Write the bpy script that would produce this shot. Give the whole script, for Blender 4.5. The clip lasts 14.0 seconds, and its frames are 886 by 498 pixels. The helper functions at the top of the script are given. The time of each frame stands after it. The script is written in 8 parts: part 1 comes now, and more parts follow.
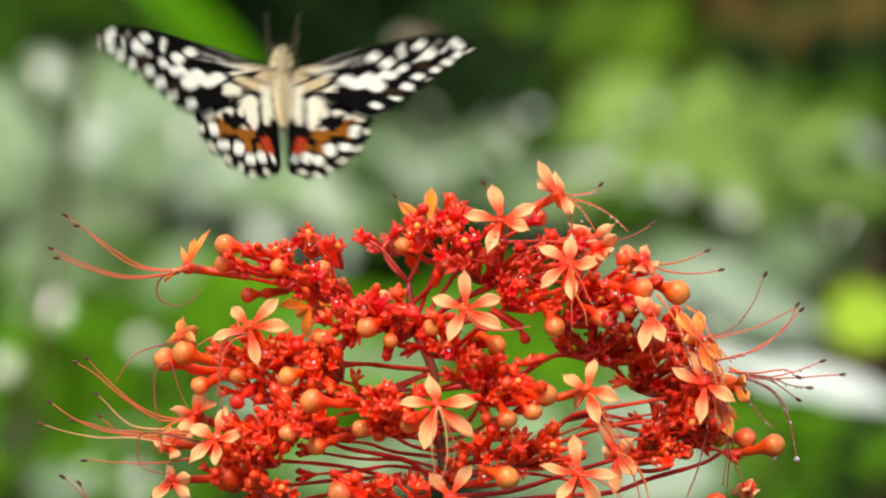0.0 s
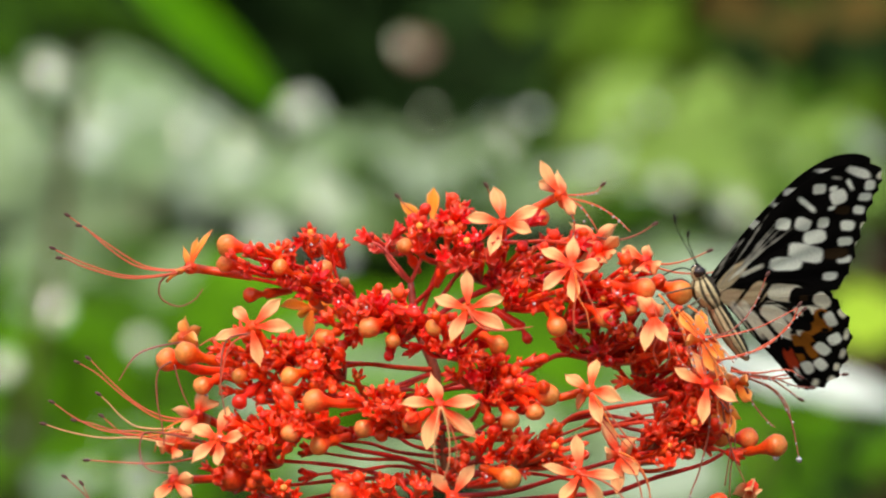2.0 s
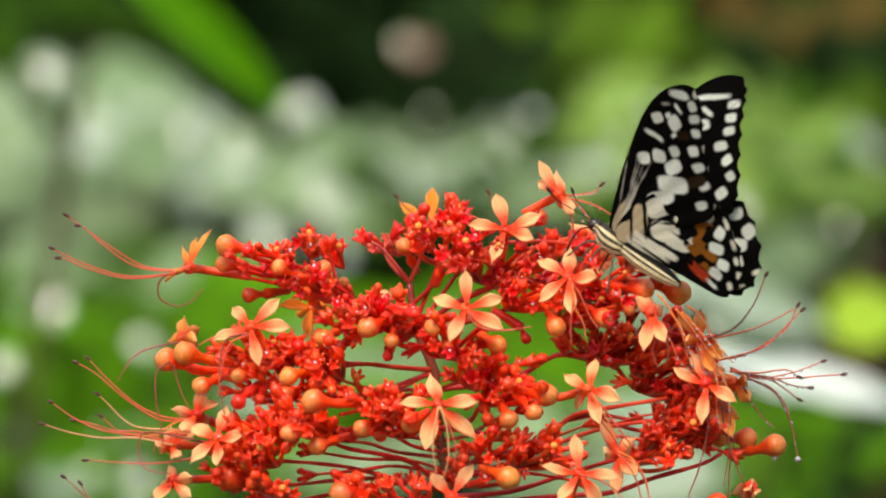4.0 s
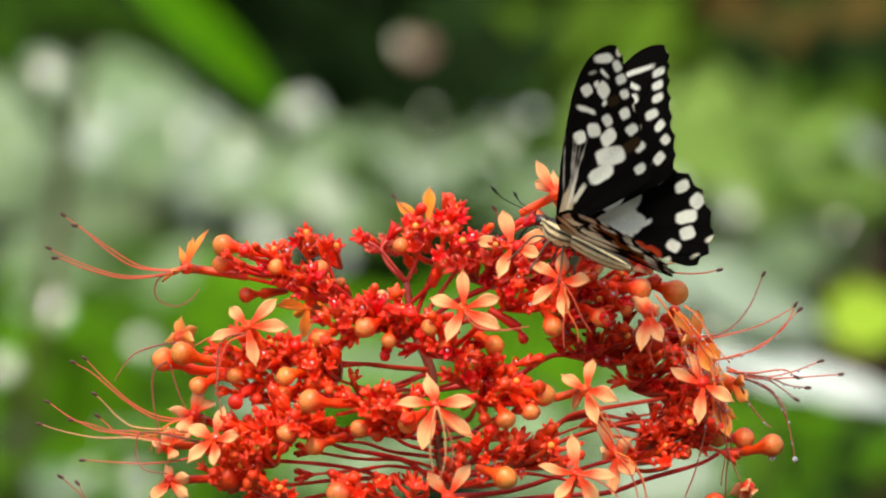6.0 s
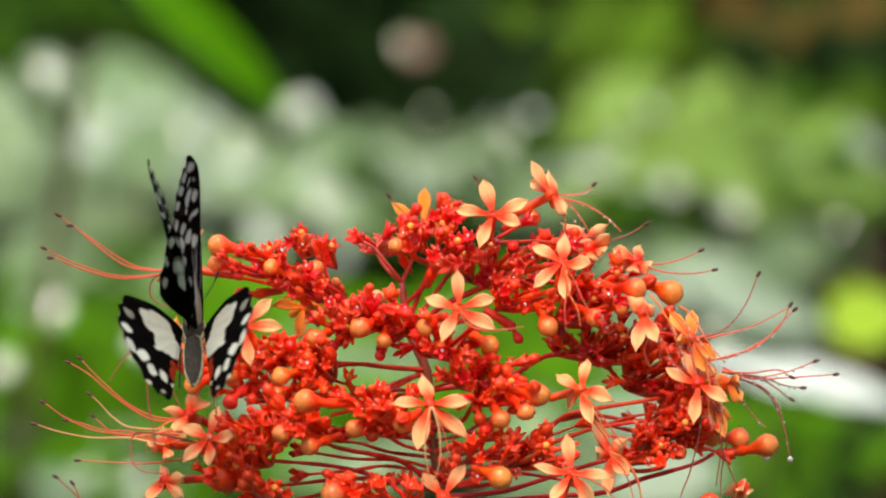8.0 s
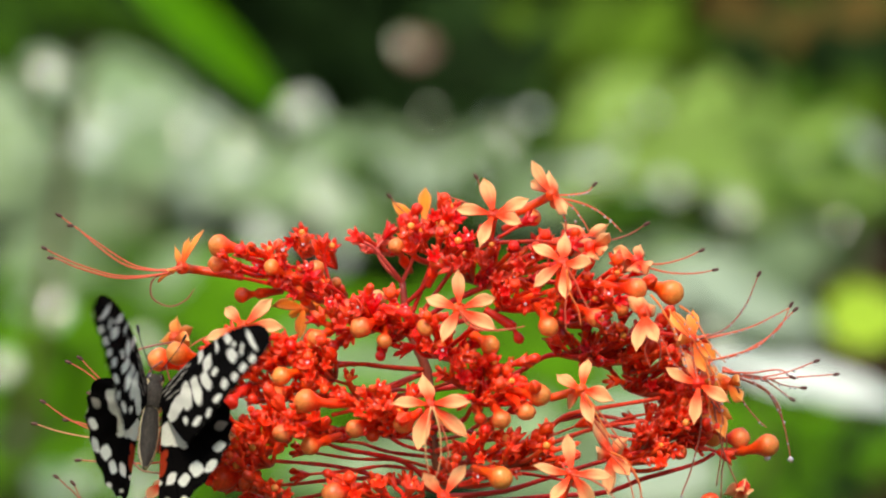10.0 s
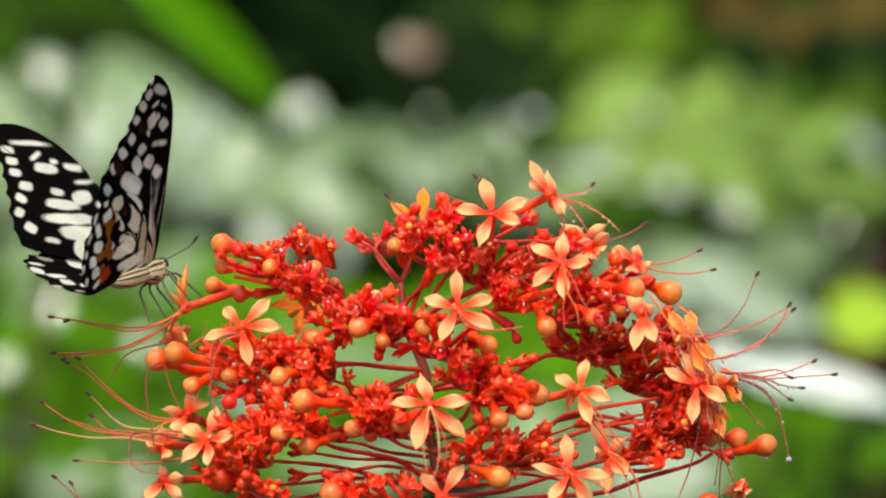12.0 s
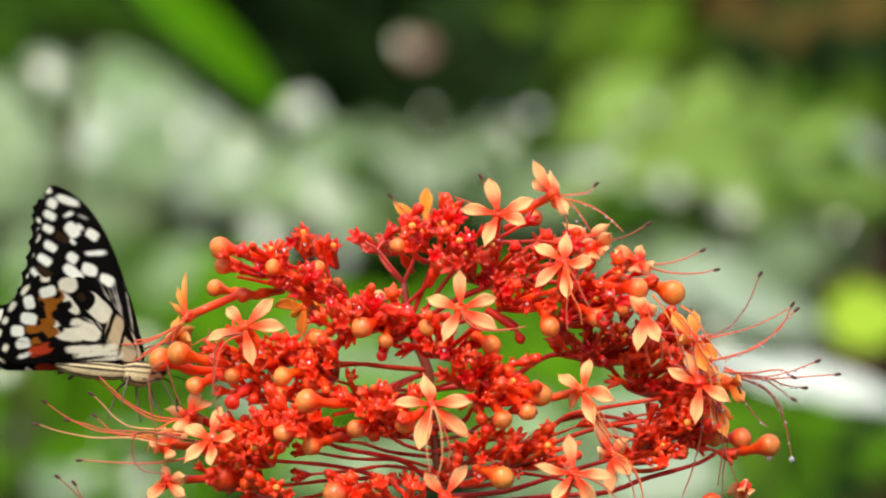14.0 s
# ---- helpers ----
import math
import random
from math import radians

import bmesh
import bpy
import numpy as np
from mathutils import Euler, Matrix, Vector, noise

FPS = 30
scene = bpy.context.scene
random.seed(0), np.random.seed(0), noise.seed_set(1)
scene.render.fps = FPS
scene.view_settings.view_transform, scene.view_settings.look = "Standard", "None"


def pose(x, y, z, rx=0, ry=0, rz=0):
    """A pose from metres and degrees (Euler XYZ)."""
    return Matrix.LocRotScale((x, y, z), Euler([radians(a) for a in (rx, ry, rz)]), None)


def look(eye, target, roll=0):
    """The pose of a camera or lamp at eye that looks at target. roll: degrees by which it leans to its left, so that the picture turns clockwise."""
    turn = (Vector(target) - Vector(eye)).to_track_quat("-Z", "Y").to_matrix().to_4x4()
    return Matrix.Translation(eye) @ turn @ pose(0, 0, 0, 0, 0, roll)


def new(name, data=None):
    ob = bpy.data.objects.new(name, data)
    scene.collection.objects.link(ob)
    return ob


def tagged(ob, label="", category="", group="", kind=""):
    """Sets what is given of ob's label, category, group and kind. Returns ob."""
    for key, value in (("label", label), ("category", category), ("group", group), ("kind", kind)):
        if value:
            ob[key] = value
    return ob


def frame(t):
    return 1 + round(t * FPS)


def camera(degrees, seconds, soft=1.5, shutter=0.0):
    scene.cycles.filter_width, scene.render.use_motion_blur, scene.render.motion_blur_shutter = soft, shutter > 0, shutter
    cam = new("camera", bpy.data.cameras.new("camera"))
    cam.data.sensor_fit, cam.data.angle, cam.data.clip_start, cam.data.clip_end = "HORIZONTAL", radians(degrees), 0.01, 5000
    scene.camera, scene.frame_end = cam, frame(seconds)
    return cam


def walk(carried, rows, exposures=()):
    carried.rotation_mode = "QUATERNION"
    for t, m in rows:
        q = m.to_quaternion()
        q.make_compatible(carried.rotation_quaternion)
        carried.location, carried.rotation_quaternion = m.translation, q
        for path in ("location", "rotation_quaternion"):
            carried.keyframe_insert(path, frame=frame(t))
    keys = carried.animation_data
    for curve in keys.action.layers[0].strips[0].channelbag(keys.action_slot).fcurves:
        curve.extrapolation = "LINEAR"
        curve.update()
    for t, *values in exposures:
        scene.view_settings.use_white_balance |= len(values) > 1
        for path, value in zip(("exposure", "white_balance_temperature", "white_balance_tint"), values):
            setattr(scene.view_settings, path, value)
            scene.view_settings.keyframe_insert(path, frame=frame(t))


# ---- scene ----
# camera: a long lens on a tripod, focused on the flower head
cam = camera(8.0, 14.0, soft=2.15, shutter=0.28)
walk(cam, [(0.0, look((0, -1.43, 1.25), (0, 0, 1.25))), (14.0, look((0, -1.43, 1.25), (0, 0, 1.25)))],
     exposures=[(0.0, 0.18, 7250, 13), (6.5, 0.20, 7250, 13), (14.0, 0.26, 7250, 13)])
cam.data.dof.use_dof = True
cam.data.dof.focus_distance = 1.412
cam.data.dof.aperture_fstop = 19.0

# light: a bright overcast sky with a very soft sun, high behind the camera
world = bpy.data.worlds.new("overcast_sky")
scene.world = world
world.use_nodes = True
wn = world.node_tree.nodes
sky = wn.new("ShaderNodeTexSky")
sky.sky_type, sky.sun_disc = "NISHITA", False
sky.sun_elevation, sky.sun_rotation = radians(62), radians(200)
sky.air_density, sky.dust_density, sky.ozone_density = 1.0, 4.0, 1.0
world.node_tree.links.new(sky.outputs["Color"], wn["Background"].inputs["Color"])
wn["Background"].inputs["Strength"].default_value = 0.235
sun_data = bpy.data.lights.new("sun", "SUN")
sun_data.energy, sun_data.angle, sun_data.color = 1.95, radians(12), (1.0, 0.96, 0.9)
sun = new("sun", sun_data)
sun.matrix_world = look((-0.35, -2.6, 3.9), (0, 0, 1.25))


# ---- materials ----
def shader(name, rough=0.5, spec=0.5, grain=900.0, amount=0.12, bump=0.15, glow=0.0, colour=None, colour2=None,
           patch=None, vary=0.0, coat=0.0, hue=0.0, scatter=0.0, gloss=0.12):
    """A principled surface. colour None: the mesh's own pigment (attribute 'tint'). glow: share of light let through."""
    m = bpy.data.materials.new(name)
    m.use_nodes = True
    n, l = m.node_tree.nodes, m.node_tree.links
    b, out = n["Principled BSDF"], n["Material Output"]
    b.inputs["Roughness"].default_value = rough
    b.inputs["Specular IOR Level"].default_value = spec
    b.inputs["Coat Weight"].default_value = coat
    b.inputs["Coat Roughness"].default_value = gloss
    b.inputs["Subsurface Weight"].default_value = scatter
    b.inputs["Subsurface Radius"].default_value = (1.0, 0.35, 0.2)
    b.inputs["Subsurface Scale"].default_value = 0.0012
    co = n.new("ShaderNodeTexCoord")
    fine = n.new("ShaderNodeTexNoise")
    fine.inputs["Scale"].default_value = grain
    fine.inputs["Detail"].default_value = 4
    l.new(co.outputs["Object"], fine.inputs["Vector"])
    if colour is None:
        a = n.new("ShaderNodeAttribute")
        a.attribute_name = "tint"
        base = a.outputs["Color"]
    else:
        mix = n.new("ShaderNodeMix")
        mix.data_type = "RGBA"
        mix.inputs["A"].default_value = (*colour, 1)
        mix.inputs["B"].default_value = (*(colour2 or colour), 1)
        big = n.new("ShaderNodeTexNoise")
        big.inputs["Scale"].default_value = patch or grain / 12
        big.inputs["Detail"].default_value = 3
        l.new(co.outputs["Object"], big.inputs["Vector"])
        ramp = n.new("ShaderNodeMapRange")
        ramp.inputs["From Min"].default_value, ramp.inputs["From Max"].default_value = 0.35, 0.65
        l.new(big.outputs["Fac"], ramp.inputs["Value"])
        l.new(ramp.outputs["Result"], mix.inputs["Factor"])
        base = mix.outputs["Result"]
    hsv = n.new("ShaderNodeHueSaturation")
    l.new(base, hsv.inputs["Color"])
    val = n.new("ShaderNodeMapRange")
    val.inputs["From Min"].default_value, val.inputs["From Max"].default_value = 0.3, 0.7
    val.inputs["To Min"].default_value, val.inputs["To Max"].default_value = 1 - amount, 1 + amount
    l.new(fine.outputs["Fac"], val.inputs["Value"])
    if vary:
        info = n.new("ShaderNodeObjectInfo")
        rnd = n.new("ShaderNodeMapRange")
        rnd.inputs["To Min"].default_value, rnd.inputs["To Max"].default_value = 1 - vary, 1 + vary
        l.new(info.outputs["Random"], rnd.inputs["Value"])
        mul = n.new("ShaderNodeMath")
        mul.operation = "MULTIPLY"
        l.new(val.outputs["Result"], mul.inputs[0])
        l.new(rnd.outputs["Result"], mul.inputs[1])
        l.new(mul.outputs[0], hsv.inputs["Value"])
        if hue:
            scramble = n.new("ShaderNodeMath")
            scramble.operation = "MULTIPLY"
            scramble.inputs[1].default_value = 37.7
            l.new(info.outputs["Random"], scramble.inputs[0])
            wrap = n.new("ShaderNodeMath")
            wrap.operation = "FRACT"
            l.new(scramble.outputs[0], wrap.inputs[0])
            shift = n.new("ShaderNodeMapRange")
            shift.inputs["To Min"].default_value, shift.inputs["To Max"].default_value = 0.5 - 0.4 * hue, 0.5 + 0.7 * hue
            l.new(wrap.outputs[0], shift.inputs["Value"])
            l.new(shift.outputs["Result"], hsv.inputs["Hue"])
    else:
        l.new(val.outputs["Result"], hsv.inputs["Value"])
    l.new(hsv.outputs["Color"], b.inputs["Base Color"])
    if bump:
        bm_ = n.new("ShaderNodeBump")
        bm_.inputs["Strength"].default_value = bump
        bm_.inputs["Distance"].default_value = 0.0004
        l.new(fine.outputs["Fac"], bm_.inputs["Height"])
        l.new(bm_.outputs["Normal"], b.inputs["Normal"])
    if glow:
        tr = n.new("ShaderNodeBsdfTranslucent")
        l.new(hsv.outputs["Color"], tr.inputs["Color"])
        ms = n.new("ShaderNodeMixShader")
        ms.inputs[0].default_value = glow
        l.new(b.outputs[0], ms.inputs[1])
        l.new(tr.outputs[0], ms.inputs[2])
        l.new(ms.outputs[0], out.inputs["Surface"])
    return m


M_SKIN = shader("bud_skin", 0.42, 0.25, 1500, 0.14, 0.25, vary=0.16, coat=0.4, hue=0.012, scatter=0.15)
M_PETAL = shader("petal", 0.55, 0.25, 1200, 0.08, 0.25, glow=0.3, vary=0.08, coat=0.1)
M_CALYX = shader("calyx", 0.38, 0.3, 1100, 0.25, 0.5, glow=0.12, vary=0.22, coat=0.5, hue=0.012, scatter=0.3, gloss=0.09)
M_STALK = shader("stalk", 0.45, 0.25, 1200, 0.2, 0.3, vary=0.2, coat=0.35, hue=0.008, scatter=0.1)
M_FILAMENT = shader("filament", 0.5, 0.4, 1500, 0.1, 0.0)
M_WING = shader("wing_scales", 0.8, 0.02, 2600, 0.10, 0.1, glow=0.42)
M_BODY = shader("insect_body", 0.7, 0.2, 2200, 0.25, 0.6)
M_EYE = shader("insect_eye", 0.15, 0.6, 2000, 0.1, 0.0)
M_WATER_GLARE = bpy.data.materials.new("water")
M_WATER_GLARE.use_nodes = True
_w = M_WATER_GLARE.node_tree.nodes["Principled BSDF"]
_w.inputs["Roughness"].default_value = 0.02
_w.inputs["IOR"].default_value = 1.33
# only partly clear: the white base stands in for bright glare
_w.inputs["Transmission Weight"].default_value = 0.7
_w.inputs["Base Color"].default_value = (0.97, 0.98, 1.0, 1)
M_LEAF = shader("green_leaf", 0.7, 0.08, 60, 0.2, 0.2, glow=0.3, colour=(0.05, 0.18, 0.003), colour2=(0.09, 0.27, 0.005), patch=9, vary=0.3)
M_BLADE = shader("blade_leaf", 0.6, 0.12, 60, 0.15, 0.2, glow=0.4, colour=(0.06, 0.25, 0.002), colour2=(0.095, 0.32, 0.003), patch=7, vary=0.1)
M_LIME = shader("lime_leaf", 0.7, 0.08, 60, 0.15, 0.2, glow=0.3, colour=(0.13, 0.275, 0.03), colour2=(0.27, 0.45, 0.11), patch=9, vary=0.2)
M_SAGE = shader("sage_leaf", 0.6, 0.3, 50, 0.2, 0.2, glow=0.2, colour=(0.11, 0.215, 0.082), colour2=(0.24, 0.37, 0.185), patch=10, vary=0.2)
# paler green: the sky's sheen on wet leaves is put into the colour
M_SHEENLEAF = shader("sheen_pale_leaf", 0.5, 0.3, 40, 0.12, 0.2, glow=0.2, colour=(0.26, 0.38, 0.25), colour2=(0.37, 0.50, 0.37), patch=9, vary=0.12)
M_BRIGHTLIME = shader("yellow_green_leaf", 0.6, 0.2, 60, 0.15, 0.2, glow=0.3, colour=(0.26, 0.47, 0.02), colour2=(0.32, 0.52, 0.04), patch=7)
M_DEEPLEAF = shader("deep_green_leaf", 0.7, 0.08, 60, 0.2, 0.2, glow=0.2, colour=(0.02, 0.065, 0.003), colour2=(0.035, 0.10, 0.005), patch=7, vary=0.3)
M_RUSSET = shader("russet_leaf", 0.8, 0.05, 60, 0.2, 0.2, glow=0.2, colour=(0.26, 0.16, 0.12), colour2=(0.34, 0.24, 0.19), patch=7, vary=0.2)
M_DRYLEAF = shader("dry_leaf", 0.8, 0.05, 60, 0.2, 0.2, glow=0.2, colour=(0.06, 0.046, 0.010), colour2=(0.10, 0.07, 0.018), patch=7, vary=0.2)
# whitish: sky reflection and glints on wet leaves put into the colour
M_SHINELEAF = shader("shine_white_leaf", 0.5, 0.3, 40, 0.1, 0.2, glow=0.2, colour=(0.56, 0.70, 0.61), colour2=(0.68, 0.79, 0.73), patch=9, vary=0.05)
# near-black: the deep shade among the leaves is put into the colour
M_SHADELEAF = shader("painted_shade_leaf", 0.9, 0.04, 50, 0.3, 0.2, glow=0.1, colour=(0.005, 0.013, 0.004), colour2=(0.014, 0.035, 0.008), patch=8, vary=0.5)
M_WETLEAF = shader("wet_leaf", 0.3, 0.5, 40, 0.12, 0.0, colour=(0.14, 0.25, 0.12), colour2=(0.24, 0.36, 0.20), patch=9, vary=0.15, coat=1.0, gloss=0.03)
M_OLIVE = shader("olive_leaf", 0.7, 0.08, 60, 0.2, 0.2, glow=0.3, colour=(0.045, 0.11, 0.006), colour2=(0.09, 0.19, 0.012), patch=9, vary=0.35)
M_BARK = shader("bark", 0.9, 0.2, 35, 0.35, 0.8, colour=(0.022, 0.018, 0.009), colour2=(0.07, 0.04, 0.02), patch=4)
M_DARKBARK = shader("dark_bark", 0.9, 0.1, 35, 0.35, 0.8, colour=(0.012, 0.013, 0.006), colour2=(0.03, 0.026, 0.012), patch=4)
M_SOIL = shader("soil", 0.95, 0.2, 30, 0.4, 0.8, colour=(0.05, 0.04, 0.025), colour2=(0.04, 0.06, 0.02), patch=3)


# ---- mesh helpers (lengths in mm unless said otherwise) ----
BASE_Z = 1.25


def mm(x, y, z):
    return Vector((x, y, z)) * 0.001


def mesh_of(name, verts, faces, material, tints=None, smooth=True):
    me = bpy.data.meshes.new(name)
    me.from_pydata([tuple(v) for v in verts], [], faces)
    if tints is not None:
        a = me.color_attributes.new("tint", "FLOAT_COLOR", "POINT")
        flat = np.ones((len(verts), 4), dtype=np.float32)
        flat[:, :3] = np.asarray(tints, dtype=np.float32)[:, :3]
        a.data.foreach_set("color", flat.ravel())
    if smooth:
        me.polygons.foreach_set("use_smooth", [True] * len(me.polygons))
    me.materials.append(material)
    me.update()
    return me


def bend(points, steps):
    """A smooth curve through points (Catmull-Rom)."""
    p = [Vector(q) for q in points]
    if len(p) == 2:
        return [p[0].lerp(p[1], i / steps) for i in range(steps + 1)]
    p = [p[0] * 2 - p[1]] + p + [p[-1] * 2 - p[-2]]
    n, made = len(p) - 3, []
    for i in range(steps + 1):
        s = i / steps * n
        k = min(int(s), n - 1)
        f = s - k
        a, b, c, d = p[k:k + 4]
        made.append(0.5 * (2 * b + (c - a) * f + (2 * a - 5 * b + 4 * c - d) * f * f + (3 * b - a - 3 * c + d) * f ** 3))
    return made


def sweep(path, radii, tints, seg=8, flat=1.0):
    """Verts, faces and tints of a round body along path. radii, tints: one per ring."""
    verts, faces, cols = [], [], []
    up = Vector((0.13, 0.97, 0.2))
    n = len(path)
    for i, c in enumerate(path):
        d = (path[min(i + 1, n - 1)] - path[max(i - 1, 0)])
        d = d.normalized() if d.length > 1e-9 else Vector((0, 0, 1))
        s = d.cross(up)
        s = s.normalized() if s.length > 1e-6 else d.cross(Vector((1, 0, 0))).normalized()
        u = s.cross(d)
        up = u
        for k in range(seg):
            a = 2 * math.pi * k / seg
            verts.append(c + (s * math.cos(a) + u * math.sin(a) * flat) * radii[i])
            cols.append(tints[i])
    for i in range(n - 1):
        for k in range(seg):
            j = (k + 1) % seg
            faces.append((i * seg + k, i * seg + j, (i + 1) * seg + j, (i + 1) * seg + k))
    faces.append(tuple(range(seg - 1, -1, -1)))
    faces.append(tuple((n - 1) * seg + k for k in range(seg)))
    return verts, faces, cols


def merge(shapes):
    verts, faces, cols = [], [], []
    for v, f, c in shapes:
        k = len(verts)
        verts += list(v)
        cols += list(c)
        faces += [tuple(i + k for i in q) for q in f]
    return verts, faces, cols


def part(name, mesh, parent, label="", m=None, kind=""):
    ob = new(name, mesh)
    ob.parent = parent
    if m is not None:
        ob.matrix_basis = m
    return tagged(ob, label, kind=kind)


def blend(a, b, t):
    return tuple(x + (y - x) * t for x, y in zip(a, b))


# ---- the garden behind: ground, leaves out of focus, trunks ----
def leaf_shape(length, width, droop, seed, pointed=1.0):
    """A leaf along +x with a midrib fold, facing +z. Metres."""
    nx, ny = 14, 6
    verts, faces = [], []
    for side in (0, 1):
        for i in range(nx + 1):
            s = i / nx
            w = width * 0.5 * (math.sin(math.pi * s ** 0.8) ** (0.75 * pointed)) + 0.002
            for j in range(ny + 1):
                q = j / ny * 2 - 1
                z = 0.16 * abs(q) * w - droop * length * s * s + 0.03 * width * math.sin(s * 17 + seed) * abs(q)
                verts.append(Vector((s * length, q * w, z - side * 0.0015)))
    row = ny + 1
    lay = (nx + 1) * row
    for i in range(nx):
        for j in range(ny):
            a = i * row + j
            faces.append((a, a + row, a + row + 1, a + 1))
            faces.append((lay + a + 1, lay + a + row + 1, lay + a + row, lay + a))
    return verts, faces


def ground_mesh():
    n, verts, faces = 40, [], []
    for i in range(n + 1):
        for j in range(n + 1):
            x, y = (i / n - 0.5) * 2, (j / n - 0.5) * 2
            x, y = 60 * x * abs(x) ** 1.5, 60 * y * abs(y) ** 1.5
            verts.append((x, y, 0.04 * noise.noise(Vector((x, y, 0)))))
    for i in range(n):
        for j in range(n):
            a = i * (n + 1) + j
            faces.append((a, a + n + 1, a + n + 2, a + 1))
    return mesh_of("ground", verts, faces, M_SOIL)


tagged(new("ground", ground_mesh()), "dark damp garden soil", "ground", kind="structure")

rng_b = random.Random(21)
LEAVES = {}


def leaf_mesh(material, ratio, kind):
    key = (material.name, round(ratio, 1), kind)
    if key not in LEAVES:
        v, f = leaf_shape(1.0, ratio, 0.12 + 0.05 * kind, kind, 0.8 if kind else 1.0)
        LEAVES[key] = mesh_of("leaf", v, f, material)
    return LEAVES[key]


def leaf(plant_ob, material, x, y, z, length, width, turn, tilt=35, roll=0):
    """A leaf about the point x, y, z (metres), its tip turned in the upright plane by turn, its face tilted up by tilt."""
    size = length
    m = Matrix.Translation((x, y, z)) @ pose(0, 0, 0, 0, -turn, 0) @ pose(0, 0, 0, 90 - tilt + rng_b.uniform(-8, 8), 0, 0) @ pose(0, 0, 0, roll, 0, rng_b.uniform(-6, 6))
    m = m @ Matrix.Translation((-size / 2, 0, 0)) @ Matrix.Scale(size, 4)
    return part("leaf", leaf_mesh(material, min(1.2, width / length), rng_b.randrange(3)), plant_ob, m=m)


def shrub(name, label, x, y, top, material, stems=3):
    """A shrub's woody stems from the ground; its leaves are added one by one."""
    ob = tagged(new(name), label, "shrub")
    for k in range(stems):
        a = 2.1 * k + x
        path = bend([Vector((x + 0.03 * math.cos(a), y + 0.03 * math.sin(a), 0)), Vector((x + 0.08 * math.cos(a), y + 0.08 * math.sin(a), top * 0.5)),
                     Vector((x + 0.2 * math.cos(a), y + 0.15 * math.sin(a), top))], 10)
        v, f, c = sweep(path, [0.012 - 0.0007 * i for i in range(11)], [(0.1, 0.08, 0.04)] * 11, 8)
        part("stem", mesh_of("stem", v, f, M_BARK), ob)
    return ob


def wet_leaf_mesh():
    """A small cupped ovate leaf, one unit across, bulging to +z, its wet face smooth."""
    rings, seg, verts, faces = 7, 20, [], []
    bulge = radians(9)
    r = 0.5 / math.sin(bulge)
    for side in (0, 1):
        for i in range(1, rings + 1):
            for j in range(seg):
                a = 2 * math.pi * j / seg
                q = 0.5 * i / rings * (1 + 0.18 * max(0, math.cos(a)) ** 6)
                verts.append(Vector((q * math.cos(a), 0.86 * q * math.sin(a), math.sqrt(r * r - q * q) - r - side * 0.03)))
    lay = rings * seg
    for i in range(rings - 1):
        for j in range(seg):
            k = (j + 1) % seg
            a = (i * seg + j, (i + 1) * seg + j, (i + 1) * seg + k, i * seg + k)
            faces.append(a)
            faces.append(tuple(lay + q for q in a[::-1]))
    faces.append(tuple(range(seg)))
    faces.append(tuple(lay + j for j in range(seg - 1, -1, -1)))
    for j in range(seg):
        k = (j + 1) % seg
        e = (rings - 1) * seg
        faces.append((e + j, lay + e + j, lay + e + k, e + k))
    return mesh_of("leaf", verts, faces, M_WETLEAF)


WET_LEAF = wet_leaf_mesh()


def wet_leaf(plant_ob, x, y, z, size):
    """A rain-wet leaf that faces up and towards the open side of the garden."""
    n = Vector((-0.05 + rng_b.uniform(-0.04, 0.04), -0.92, 0.385 + rng_b.uniform(-0.04, 0.04)))
    m = Matrix.Translation((x, y, z)) @ n.to_track_quat("Z", "Y").to_matrix().to_4x4() @ Matrix.Rotation(rng_b.uniform(0, 6), 4, "Z") @ Matrix.Scale(size, 4)
    return part("leaf", WET_LEAF, plant_ob, m=m)


def leaf_mass(name, label, material, centre, spread, n, size, seed):
    """Foliage past counting: many leaves in one mesh."""
    rng = random.Random(seed)
    shapes = []
    base = [leaf_shape(1.0, 0.45, 0.15, k) for k in range(2)]
    for k in range(n):
        p = [c + s * rng.uniform(-1, 1) for c, s in zip(centre, spread)]
        s = size * rng.uniform(0.6, 1.4)
        m = Matrix.Translation(p) @ pose(0, 0, 0, rng.uniform(20, 80), rng.uniform(-180, 180), rng.uniform(-40, 40)) @ Matrix.Scale(s, 4)
        v, f = base[k % 2]
        v, f = v[:105], [q for q in f if max(q) < 105]
        shapes.append(([m @ a for a in v], f, [(0, 0, 0)] * len(v)))
    v, f, c = merge(shapes)
    return tagged(new(name, mesh_of(name, v, f, material)), label, "foliage", kind="stuff")


# far leaves, their shade painted in as a near-black colour
leaf_mass("far_foliage", "dense far foliage, deep shade painted near-black", M_SHADELEAF, (0, 11.6, 2.0), (5.0, 0.7, 2.0), 6000, 0.24, 5)


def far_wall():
    """The planting's dark depth behind the leaves: a bumpy added wall with shade-dark colour."""
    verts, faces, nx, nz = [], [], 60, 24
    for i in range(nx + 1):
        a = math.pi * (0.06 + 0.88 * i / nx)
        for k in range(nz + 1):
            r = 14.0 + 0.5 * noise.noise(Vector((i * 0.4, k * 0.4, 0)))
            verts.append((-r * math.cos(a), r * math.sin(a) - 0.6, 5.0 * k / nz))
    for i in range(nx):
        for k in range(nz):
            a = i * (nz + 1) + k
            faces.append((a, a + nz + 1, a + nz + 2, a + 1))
    return mesh_of("backdrop", verts, faces, M_SHADELEAF)


tagged(new("backdrop", far_wall()), "added backing wall in near-black shade colour", "backdrop", kind="structure")


